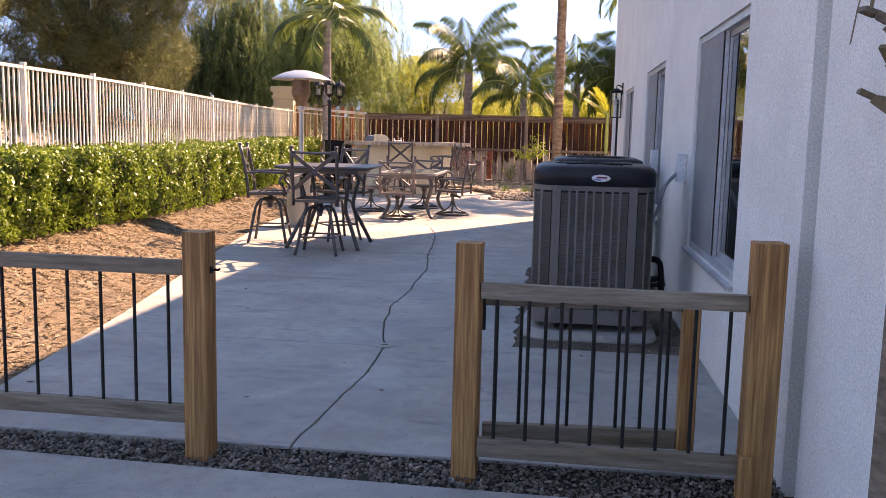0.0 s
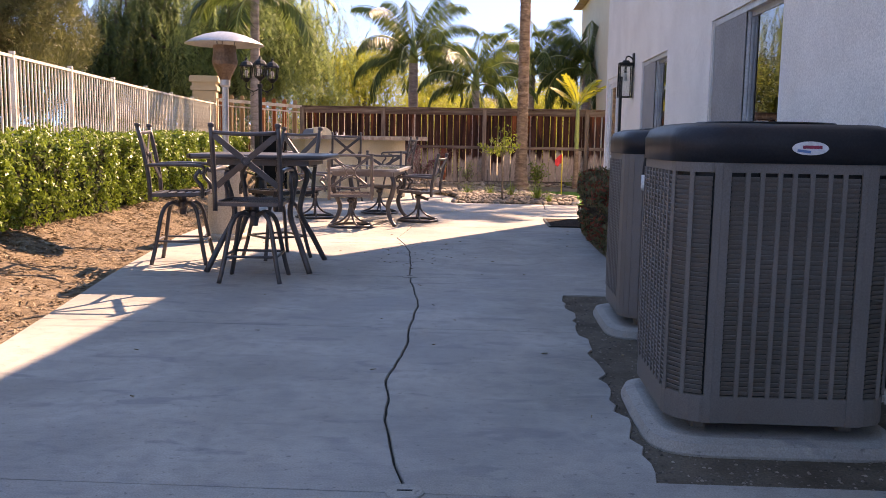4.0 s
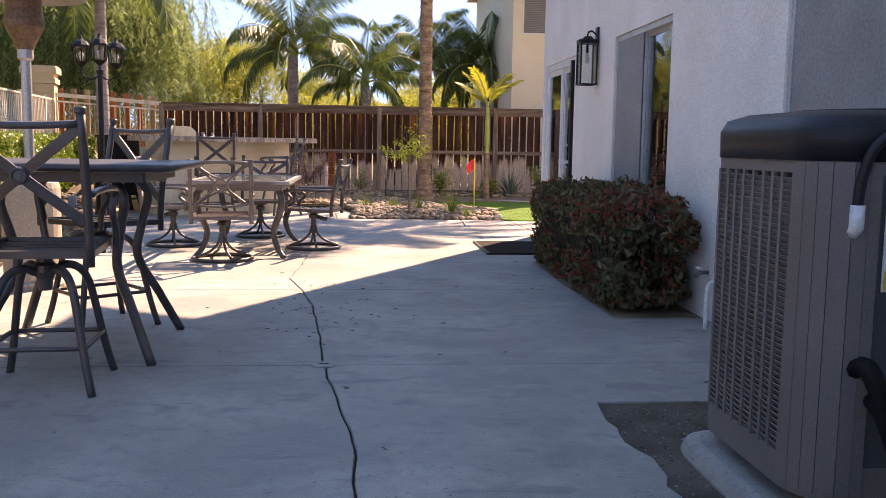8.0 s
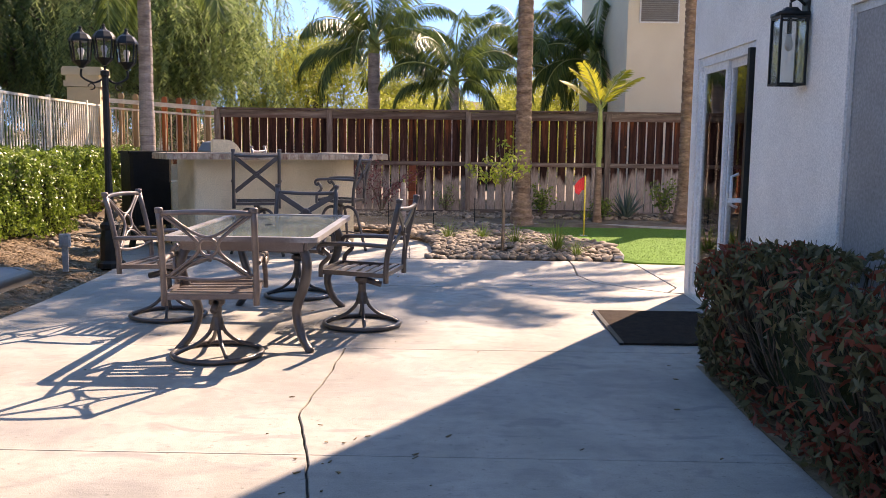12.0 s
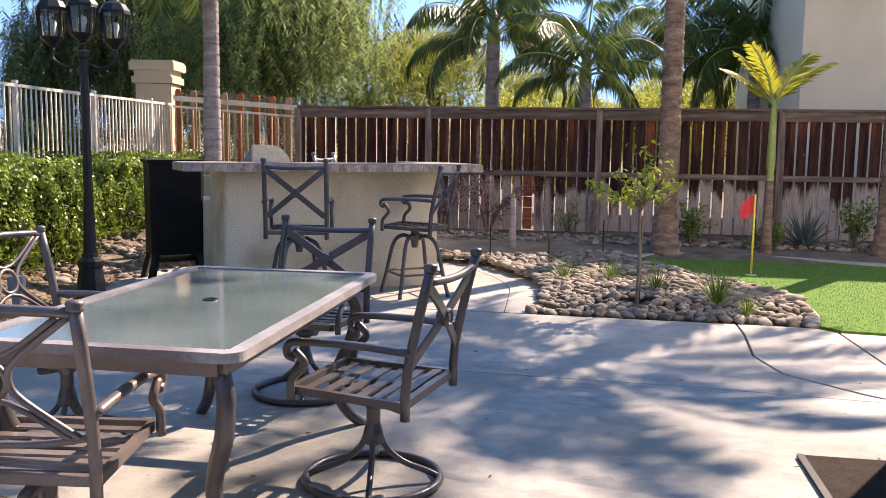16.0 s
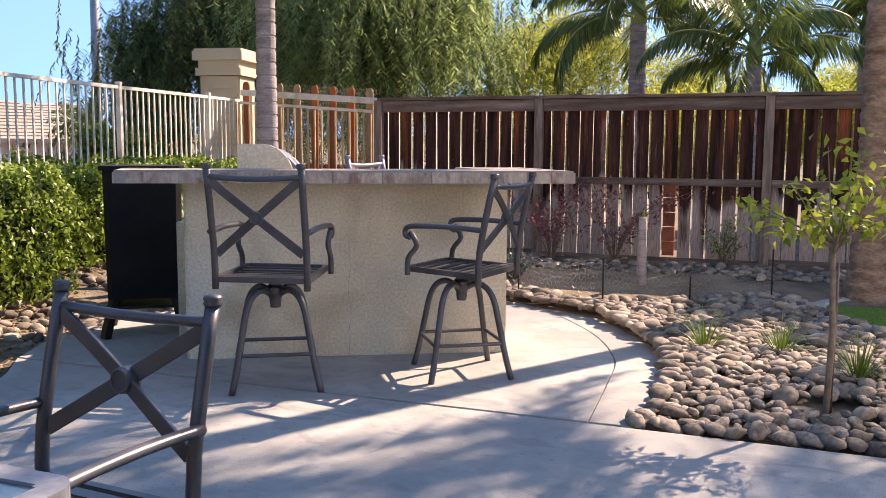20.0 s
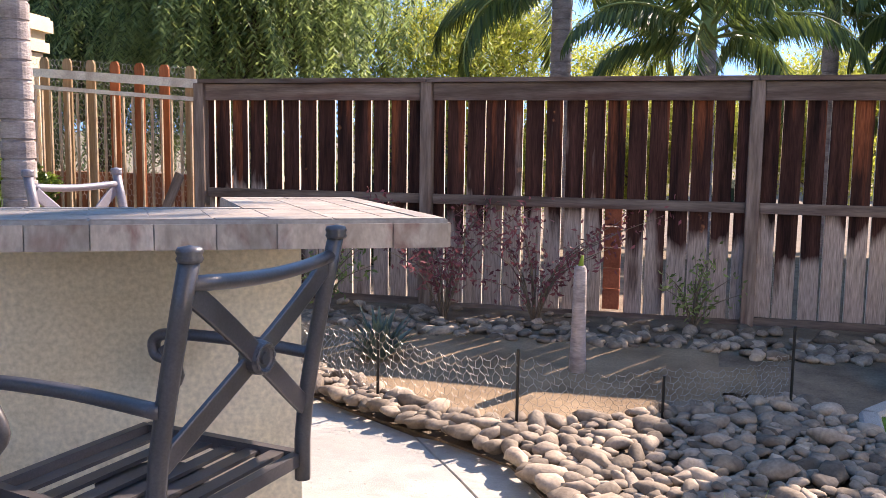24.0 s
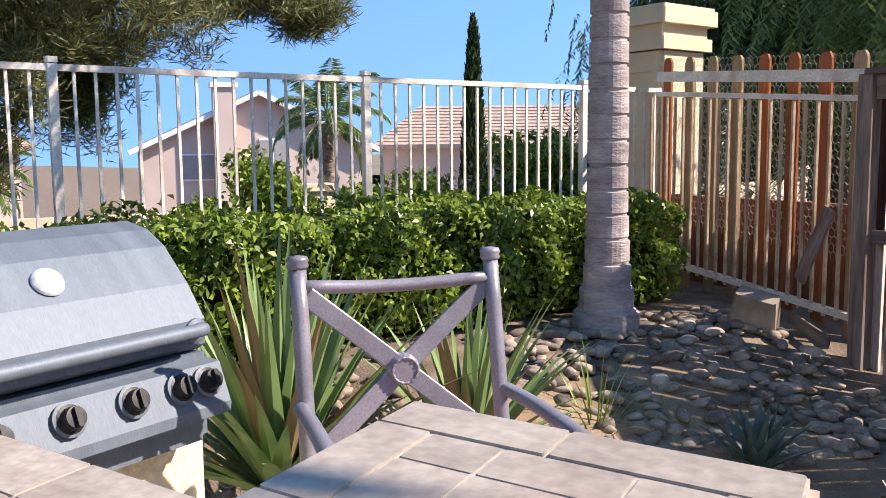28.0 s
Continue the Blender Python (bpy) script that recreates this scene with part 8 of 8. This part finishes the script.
leafy_shrub(-3.0, 23.1, 0.95, 1.05, 760, MAROONLEAF, 71, "sprawling shrub with maroon leaves against the fence")
leafy_shrub(-2.35, 23.2, 0.85, 0.95, 700, MAROONLEAF, 72, "thin shrub with dark maroon leaves against the fence")
leafy_shrub(-3.9, 23.0, 0.75, 0.6, 420, PEPPERLEAF, 73, "wispy olive shrub against the fence")
leafy_shrub(-1.25, 23.2, 0.5, 0.35, 260, PEPPERLEAF, 74, "small wispy shrub at the fence foot")
leafy_shrub(0.35, 22.9, 0.5, 0.25, 420, HEDGELEAF, 75, "small leafy green plant beside the palm trunk", 0.06, 0.03)
leafy_shrub(2.35, 22.8, 0.62, 0.25, 420, HEDGELEAF, 76, "leafy green plant in front of the fence", 0.06, 0.03)
leafy_shrub(1.3, 22.6, 0.3, 0.25, 300, HEDGELEAF, 78, "low leafy green plant by the young palm", 0.06, 0.03)
leafy_shrub(-4.2, 22.7, 0.3, 0.4, 160, REDLEAF, 77, "small dry reddish weed in the planting bed", 0.03, 0.012)

# sapling in the rock bed
rs = np.random.RandomState(81)
sap = thing("sapling", "young citrus sapling with bright yellow-green leaves tied to a stake", "tree", pose(-0.52, 18.42, 0.0))
tr = Shape().tube(smooth_path([(0, 0, -0.05), (0.01, 0, 0.4), (-0.005, 0.01, 0.8), (0.0, 0.0, 0.92)], 4), [0.017 - 0.0005 * i for i in range(13)], 8)
part("trunk", tr, TWIG, sap)
tips = [(-0.42, 0.0, 1.05), (-0.36, 0.1, 0.98), (-0.2, -0.1, 1.12), (-0.05, 0.05, 1.3), (0.1, 0.0, 1.32), (0.22, 0.05, 1.22), (0.3, -0.1, 1.02), (0.26, 0.12, 0.98), (-0.28, -0.12, 0.9), (0.05, -0.15, 1.12), (0.12, 0.16, 1.15), (-0.1, 0.18, 1.08)]
c = []
for tip in tips:
    path = smooth_path([(0, 0, 0.78 + 0.1 * rs.rand()), (tip[0] * 0.5, tip[1] * 0.5, 0.9 + 0.3 * (tip[2] - 0.9)), tip], 5)
    part("branch", Shape().tube(path, [0.007 * (1 - 0.08 * i) for i in range(11)], 5), TWIG, sap)
    for q in path[3:]:
        for _ in range(3):
            c.append(np.array(q) + rs.normal(size=3) * 0.035)
c = np.array(c)
part("foliage", leaf_mesh("foliage", leaf_shape(c, unit(rs, len(c)) + np.array([0, 0, -0.2]), unit(rs, len(c)) + np.array([0, 0, 0.8]), rs.uniform(0.05, 0.085, len(c)), 0.034, 0.15), CITRUSLEAF), CITRUSLEAF, sap)
part("stake", Shape().tube([(0.025, 0.02, -0.05), (0.025, 0.02, 0.75)], 0.006, 6), POSTWOOD, sap)

# ---- river rocks ----
ROCKPOLY = [(-1.36, 17.95), (0.76, 17.93), (0.8, 18.4), (0.76, 18.85), (0.56, 19.4), (0.2, 19.85), (0.02, 20.1), (-0.3, 20.68), (-0.48, 21.2), (-0.7, 21.7), (-1.3, 21.3), (-1.95, 20.85), (-2.5, 20.95), (-3.4, 21.55), (-3.6, 21.45), (-2.9, 20.98), (-2.38, 20.7), (-2.0, 20.46), (-1.62, 19.86), (-1.39, 19.38), (-1.33, 19.1), (-1.28, 18.6), (-1.31, 18.1)]


def in_poly(x, y, poly):
    inside = False
    for i in range(len(poly)):
        (xa, ya), (xb, yb) = poly[i - 1], poly[i]
        if (ya > y) != (yb > y) and x < (xb - xa) * (y - ya) / (yb - ya) + xa:
            inside = not inside
    return inside


def rock_mesh(seed):
    rs = np.random.RandomState(seed)
    bm = bmesh.new()
    bmesh.ops.create_icosphere(bm, subdivisions=2, radius=1.0)
    sc = rs.uniform(0.72, 1.12, 3) * np.array([1.35, 0.9, 0.58])
    for v in bm.verts:
        d = 1 + 0.42 * noise.noise(v.co * 1.2 + Vector((seed * 3.1, 0, 0))) + 0.12 * noise.noise(v.co * 3.5 + Vector((seed, 4, 0)))
        v.co = Vector((v.co.x * sc[0] * d, v.co.y * sc[1] * d, v.co.z * sc[2] * d))
    me = bpy.data.meshes.new("stone")
    bm.to_mesh(me)
    bm.free()
    me.polygons.foreach_set("use_smooth", [True] * len(me.polygons))
    me.materials.append(PEBBLE)
    return me


ROCKS = [rock_mesh(k) for k in range(14)]
bed = thing("rock_bed", "bed of smooth tan and grey river rocks round the sapling", "rocks", kind="structure")
rng = random.Random(91)
cells, spots = {}, []
for (xa, ya), (xb, yb) in zip(ROCKPOLY, ROCKPOLY[1:] + ROCKPOLY[:1]):
    ln, d = math.hypot(xb - xa, yb - ya), 0.0
    while d < ln:
        r = rng.uniform(0.04, 0.068)
        x, y = xa + (xb - xa) * d / ln + rng.uniform(-0.012, 0.012), ya + (yb - ya) * d / ln + rng.uniform(-0.012, 0.012)
        cells.setdefault((int(x / 0.2), int(y / 0.2)), []).append((x, y, r))
        spots.append((x, y, r))
        d += r * 1.75
tries = 0
while tries < 60000 and len(spots) < 2900:
    tries += 1
    x, y = rng.uniform(-3.7, 0.85), rng.uniform(17.9, 21.8)
    if not in_poly(x, y, ROCKPOLY):
        continue
    r = rng.uniform(0.026, 0.052) if rng.random() < 0.85 else rng.uniform(0.052, 0.075)
    key = (int(x / 0.2), int(y / 0.2))
    near = [q for i in (-1, 0, 1) for j in (-1, 0, 1) for q in cells.get((key[0] + i, key[1] + j), ())]
    if any((x - a) ** 2 + (y - b) ** 2 < (0.68 * (r + c)) ** 2 for a, b, c in near):
        continue
    if (x + 0.52) ** 2 + (y - 18.42) ** 2 < 0.03:
        continue
    cells.setdefault(key, []).append((x, y, r))
    spots.append((x, y, r))
spots.sort(key=lambda q: (q[0] + 1.2) ** 2 * 0.5 + (q[1] - 17.6) ** 2)
rest = Shape()
for k, (x, y, r) in enumerate(spots):
    mound = 0.06 * sstep(0.0, 0.5, min(y - 17.9, 1.0)) + 0.02
    m = pose(x, y, mound + r * 0.25 - 0.03 + rng.uniform(0, 0.02), rng.uniform(-18, 18), rng.uniform(-18, 18), rng.uniform(0, 360)) @ Matrix.Scale(r, 4)
    if k < 290:
        part("stone", ROCKS[k % 14], PEBBLE, bed, at=m)
    else:
        me = ROCKS[k % 14]
        rest.add([m @ v.co for v in me.vertices], [tuple(p.vertices) for p in me.polygons])
rng2 = random.Random(92)
for _ in range(1500):
    zone = rng2.random()
    if zone < 0.45:
        x, y = rng2.uniform(-4.6, 3.2), 22.55 + abs(rng2.gauss(0, 0.38))
    elif zone < 0.75:
        x, y = rng2.uniform(-6.3, -4.5), rng2.uniform(21.6, 23.4)
    else:
        x, y = rng2.uniform(-6.4, -5.2), rng2.uniform(18.2, 21.0)
    if y > 23.5 or (x > -0.5 and y < 22.35):
        continue
    r = rng2.uniform(0.025, 0.06)
    me = ROCKS[rng2.randrange(14)]
    m = pose(x, y, height(x, y) + r * 0.35, rng2.uniform(-15, 15), rng2.uniform(-15, 15), rng2.uniform(0, 360)) @ Matrix.Scale(r, 4)
    rest.add([m @ v.co for v in me.vertices], [tuple(p.vertices) for p in me.polygons])
tagged(part("river_rocks", rest, PEBBLES, smooth=True), "loose tan and grey river rocks along the fence and hedge", "rocks", kind="stuff")
s = Shape().prism([(x, y) for x, y in ROCKPOLY], -0.05, 0.012)
setting("rock_bed_soil", s, SOIL, "dark soil between the river rocks")
s = Shape()
xs2 = [-5.7 + 0.2 * i for i in range(26)]
ys2 = [19.9 + 0.16 * i for i in range(18)]
for b in ys2:
    for a in xs2:
        s.v.append((a, b, height(a, b) + 0.012 + 0.014 * noise.noise((a * 3, b * 3, 2))))
s.f = [(j * 26 + i, j * 26 + i + 1, (j + 1) * 26 + i + 1, (j + 1) * 26 + i) for j in range(17) for i in range(25)
       if in_poly(xs2[i] + 0.1, ys2[j] + 0.08, [(-5.6, 20.0), (-4.8, 20.0), (-4.35, 20.7), (-4.15, 21.6), (-3.5, 21.4), (-2.9, 21.0), (-2.4, 20.85), (-1.9, 21.0), (-1.2, 21.5), (-0.8, 22.0), (-1.2, 22.6), (-5.6, 22.6)])]
setting("sandy_bed", s, SAND, "sandy tan soil of the planting bed behind the bar", smooth=True)

# fallen twigs and leaves on the concrete
rs = np.random.RandomState(95)
deb = Shape()
for k in range(130):
    if k < 70:
        x, y = rs.uniform(-3.2, 0.7), rs.uniform(3.3, 16.5)
    else:
        x, y = -1.6 + rs.normal() * 0.3, 10.8 + rs.normal() * 0.5
    a, ln = rs.uniform(0, 6.28), rs.uniform(0.008, 0.035)
    deb.bar((x, y, 0.004), (x + ln * math.cos(a), y + ln * math.sin(a), 0.006), rs.uniform(0.003, 0.012), 0.003)
tagged(part("leaf_litter", deb, DEADLEAF), "scattered dry leaves and twigs on the concrete", "leaves", kind="stuff")


# ---- neighbouring houses and distance ----
def gable_house(name, label, x, y, turn, w, d, z0, eave, peak, wins, wall=HOUSEPINK, chimney=None, hip=False):
    """A house whose gable faces -y before it is turned; w along x."""
    t = thing(name, label, "house", pose(x, y, z0, 0, 0, turn))
    s = Shape()
    if hip:
        s.box((0, d / 2, eave / 2), (w, d, eave))
    else:
        s.add([(-w / 2, 0, 0), (w / 2, 0, 0), (w / 2, 0, eave), (0, 0, peak), (-w / 2, 0, eave), (-w / 2, d, 0), (w / 2, d, 0), (w / 2, d, eave), (0, d, peak), (-w / 2, d, eave)],
              [(0, 1, 2, 3, 4), (9, 8, 7, 6, 5), (0, 5, 6, 1), (1, 6, 7, 2), (4, 9, 5, 0), (2, 7, 8, 3), (3, 8, 9, 4)])
    part("wall", s, wall, t)
    o, th = 0.45, 0.16
    rf = Shape()
    if hip:
        a, b = (-w / 2 - o, -o, eave), (w / 2 + o, d + o, eave)
        my = (a[1] + b[1]) / 2
        rf.add([(a[0], a[1], eave), (b[0], a[1], eave), (b[0], b[1], eave), (a[0], b[1], eave), (a[0] + (my - a[1]) * 0.4, my, peak), (b[0] - (my - a[1]) * 0.4, my, peak),
                (a[0], a[1], eave - th), (b[0], a[1], eave - th), (b[0], b[1], eave - th), (a[0], b[1], eave - th)],
               [(0, 1, 5, 4), (1, 2, 5), (2, 3, 4, 5), (3, 0, 4), (6, 7, 1, 0), (7, 8, 2, 1), (8, 9, 3, 2), (9, 6, 0, 3), (9, 8, 7, 6)])
        part("roof", rf, ROOFTILE, t)
        rows, (ya, yb) = 12, (a[1], my)
        cs = Shape()
        for i in range(rows):
            f = i / rows
            cs.box((0, ya + (yb - ya) * f + 0.03, eave + (peak - eave) * f + 0.03), (w + 2 * o - 2 * f * (my - a[1]) * 0.4 - 0.1, 0.06, 0.05))
        part("tile_course", cs, ROOFTILE, t)
    else:
        sl = (peak - eave) / (w / 2)
        for sx in (-1, 1):
            r = Shape()
            pts = [(sx * 0.0, peak + 0.1), (sx * (w / 2 + o), eave - sl * o + 0.1)]
            (xa, za), (xb, zb) = pts
            r.add([(xa, -o, za), (xb, -o, zb), (xb, d + o, zb), (xa, d + o, za), (xa, -o, za - th), (xb, -o, zb - th), (xb, d + o, zb - th), (xa, d + o, za - th)],
                  [(0, 1, 2, 3), (7, 6, 5, 4), (0, 4, 5, 1), (1, 5, 6, 2), (2, 6, 7, 3), (3, 7, 4, 0)])
            ro = part("roof", r, ROOFTILE, t)
            cs = Shape()
            for i in range(16):
                f = (i + 0.5) / 16
                cs.box((xa + (xb - xa) * f, d / 2, za + (zb - za) * f + 0.02), (0.06, d + 2 * o, 0.05))
            part("tile_course", cs, ROOFTILE, ro)
            part("fascia", Shape().bar((xa, -o - 0.02, za - 0.08), (xb, -o - 0.02, zb - 0.08), 0.04, 0.2), WHITE, ro)
    for cx, cz, ww, hh in wins:
        wn_ = part("window", Shape().box((cx, -0.02, cz), (ww, 0.08, hh)), WHITE, t)
        part("pane", Shape().box((cx - ww / 4, -0.07, cz), (ww / 2 - 0.08, 0.02, hh - 0.14)), SCREEN, wn_)
        part("pane", Shape().box((cx + ww / 4, -0.07, cz), (ww / 2 - 0.08, 0.02, hh - 0.14)), SCREEN, wn_)
    if chimney:
        cx, cw, ch = chimney
        c_ = part("chimney", Shape().box((cx, -0.3, ch / 2), (cw, 0.7, ch)), wall, t)
        part("chimney_cap", Shape().box((cx, -0.3, ch + 0.1), (cw + 0.2, 0.9, 0.2)), WHITE, c_)
    return t


gable_house("house", "pinkish stucco house with tiled gable roof and chimney", -38.5, 29.6, 82, 9.4, 9, -4.7, 6.2, 8.4, [(-2.4, 5.4, 1.5, 1.1), (0.6, 5.6, 1.2, 1.9), (-2.2, 2.2, 1.6, 1.2)], chimney=(-1.4, 0.9, 8.6))
gable_house("house", "beige stucco house with a long tiled roof below the yard", -38.5, 43.6, 60, 15.5, 9, -5.1, 6.6, 8.7, [(-1.5, 5.4, 1.6, 1.2), (2.6, 5.4, 1.6, 1.2), (0.3, 3.2, 1.4, 1.0)], hip=True)
gable_house("house", "cream stucco house with a low tiled hip roof", -36.0, 16.0, 95, 9, 9, -4.2, 5.8, 7.6, [(-1.5, 5.0, 1.6, 1.0), (1.5, 5.0, 1.6, 1.0), (1.0, 2.6, 2.2, 1.0)], hip=True)
gable_house("house", "grey-roofed house in the distance beyond the slope", -52, 62, 45, 14, 10, -5.0, 7.0, 9.4, [(-2, 5, 1.6, 1.2), (2, 5, 1.6, 1.2)], hip=True)
yw = thing("garden_wall", "cream block garden wall of the houses below", "wall", kind="structure")
part("panel", Shape().bar((-17.5, 8.0, -0.9), (-17.0, 24.5, -0.9), 0.2, 2.6), PEACH, yw)
part("panel", Shape().bar((-17.0, 24.5, -0.9), (-20.0, 40.0, -0.9), 0.2, 2.6), PEACH, yw)
for x, y in ((-17.5, 8), (-17.25, 16), (-17.0, 24.5), (-18.5, 32), (-20, 40)):
    part("pier", Shape().box((x, y, -0.75), (0.5, 0.5, 2.9)).box((x, y, 0.76), (0.62, 0.62, 0.12)), PEACH, yw)


def shrub_row(label, pts, r, h, n, seed, mt):
    rs = np.random.RandomState(seed)
    for k, (x, y, z) in enumerate(pts):
        t = thing("background_shrub", label, "shrub", pose(x, y, z), group="background shrubs")
        d = unit(rs, n)
        d[:, 2] = np.abs(d[:, 2])
        rr = rs.uniform(0.75, 1.08, (n, 1))
        c = d * rr * np.array([r, r, h])
        c *= 1 + 0.15 * np.array([noise.noise((a * 2 + k * 5, b * 2, q * 2)) for a, b, q in d])[:, None]
        part("foliage", leaf_mesh("foliage", leaf_shape(c, unit(rs, n), d + 0.5 * unit(rs, n), rs.uniform(0.1, 0.2, n), 0.07, 0.2), mt), mt, t)
        # dark core painting the shade within each far shrub
        part("inner_shade", Shape().lathe([(r * 0.8, -0.3), (r * 0.85, h * 0.3), (r * 0.6, h * 0.7), (0, h * 0.88)], n=12), mat_core, t, "dark solid core coloured as the shade inside")


shrub_row("rounded dark green shrub beyond the iron fence", [(-12.0, 22.6, -1.2), (-12.6, 24.6, -1.3), (-13.0, 26.4, -1.2), (-12.2, 20.8, -1.5)], 1.5, 2.3, 1500, 51, BUSHLEAF)
shrub_row("green shrub beyond the iron fence in sun", [(-10.2, 14.5, -0.4), (-10.0, 11.0, -0.3), (-9.6, 8.0, -0.2), (-11.5, 27.5, -0.9), (-9.5, 26.5, -0.6)], 1.0, 1.5, 1100, 52, HEDGELEAF)
shrub_row("dark shrub behind the wooden fence", [(-6.3, 26.0, -0.3), (-4.4, 26.4, -0.3)], 0.9, 1.7, 900, 53, BUSHLEAF)

nh = thing("house", "pale cream stucco house wall rising behind the fence", "house", pose(2.36, 26.5, -1.0))
part("wall", Shape().box((4.8, 3.5, 3.3), (9.6, 7.0, 6.6)), mat("pale_cream_stucco", (0.74, 0.63, 0.47), (0.81, 0.7, 0.53), 2, 0.9, 0.4, fine=90), nh)
part("roof", Shape().add([(-0.3, -0.3, 6.6), (9.9, -0.3, 6.6), (9.9, 7.3, 6.6), (-0.3, 7.3, 6.6), (3.4, 3.5, 8.2), (6.2, 3.5, 8.2)], [(0, 1, 5, 4), (1, 2, 5), (2, 3, 4, 5), (3, 0, 4), (3, 2, 1, 0)]), ROOFTILE, nh)
wv = part("window", Shape().box((0.63, -0.012, 5.2), (0.8, 0.03, 0.9)), WHITE, nh)
part("pane", Shape().box((0.63, -0.03, 5.2), (0.74, 0.006, 0.84)), SCREEN, wv)
for i in range(20):
    part("slat", Shape().box((0.63, -0.037, 4.8 + i * 0.042), (0.73, 0.006, 0.03), rot=Euler((radians(30), 0, 0)).to_matrix()), INTERIOR, wv)

pole = thing("utility_pole", "tall grey pole in the distance beyond the fence", "pole", pose(-19.0, 34.5, -2.5))
part("shaft", Shape().tube([(0, 0, 0), (0, 0, 11)], [0.16, 0.11], 8), GREYPIPE, pole)

# hills and far trees
rs = np.random.RandomState(61)
s = Shape()
nx_, ny_ = 60, 6
for j in range(ny_):
    for i in range(nx_):
        x = -260 + 520 * i / (nx_ - 1)
        y = 95 + 26 * j
        s.v.append((x, y, -5 + (4.0 + 7.5 * j / (ny_ - 1) * (1 + 0.5 * noise.noise((x * 0.012, j * 0.3, 0)))) * sstep(0, 2, j + 0.5) * (0.75 + 0.5 * sstep(-60, 10, -abs(x + 5)))))
s.f = [(j * nx_ + i, j * nx_ + i + 1, (j + 1) * nx_ + i + 1, (j + 1) * nx_ + i) for j in range(ny_ - 1) for i in range(nx_ - 1)]
setting("backdrop", s, FARLAND, "low dry hillside with houses in the distance", smooth=True)
for k, (x, y, z) in enumerate(((-22, 100, -1.0), (-6, 104, 0.2), (2.5, 100, 0.0), (9, 108, 0.6), (-14, 112, 1.0), (16, 104, 0.3), (-34, 108, -0.5))):
    gable_house("house", "small far house with a tiled roof on the hillside", x, y, 0, 7, 6, z, 2.6, 4.2, [(-1.6, 1.5, 1.2, 0.9), (1.6, 1.5, 1.2, 0.9)], wall=PEACH, hip=True)
pts = [(-40 + 9.0 * k + rs.uniform(-3, 3), 84 + rs.uniform(-6, 10), -4.5) for k in range(11)]
shrub_row("far round tree on the hillside", pts, 3.2, 4.6, 700, 55, BUSHLEAF)
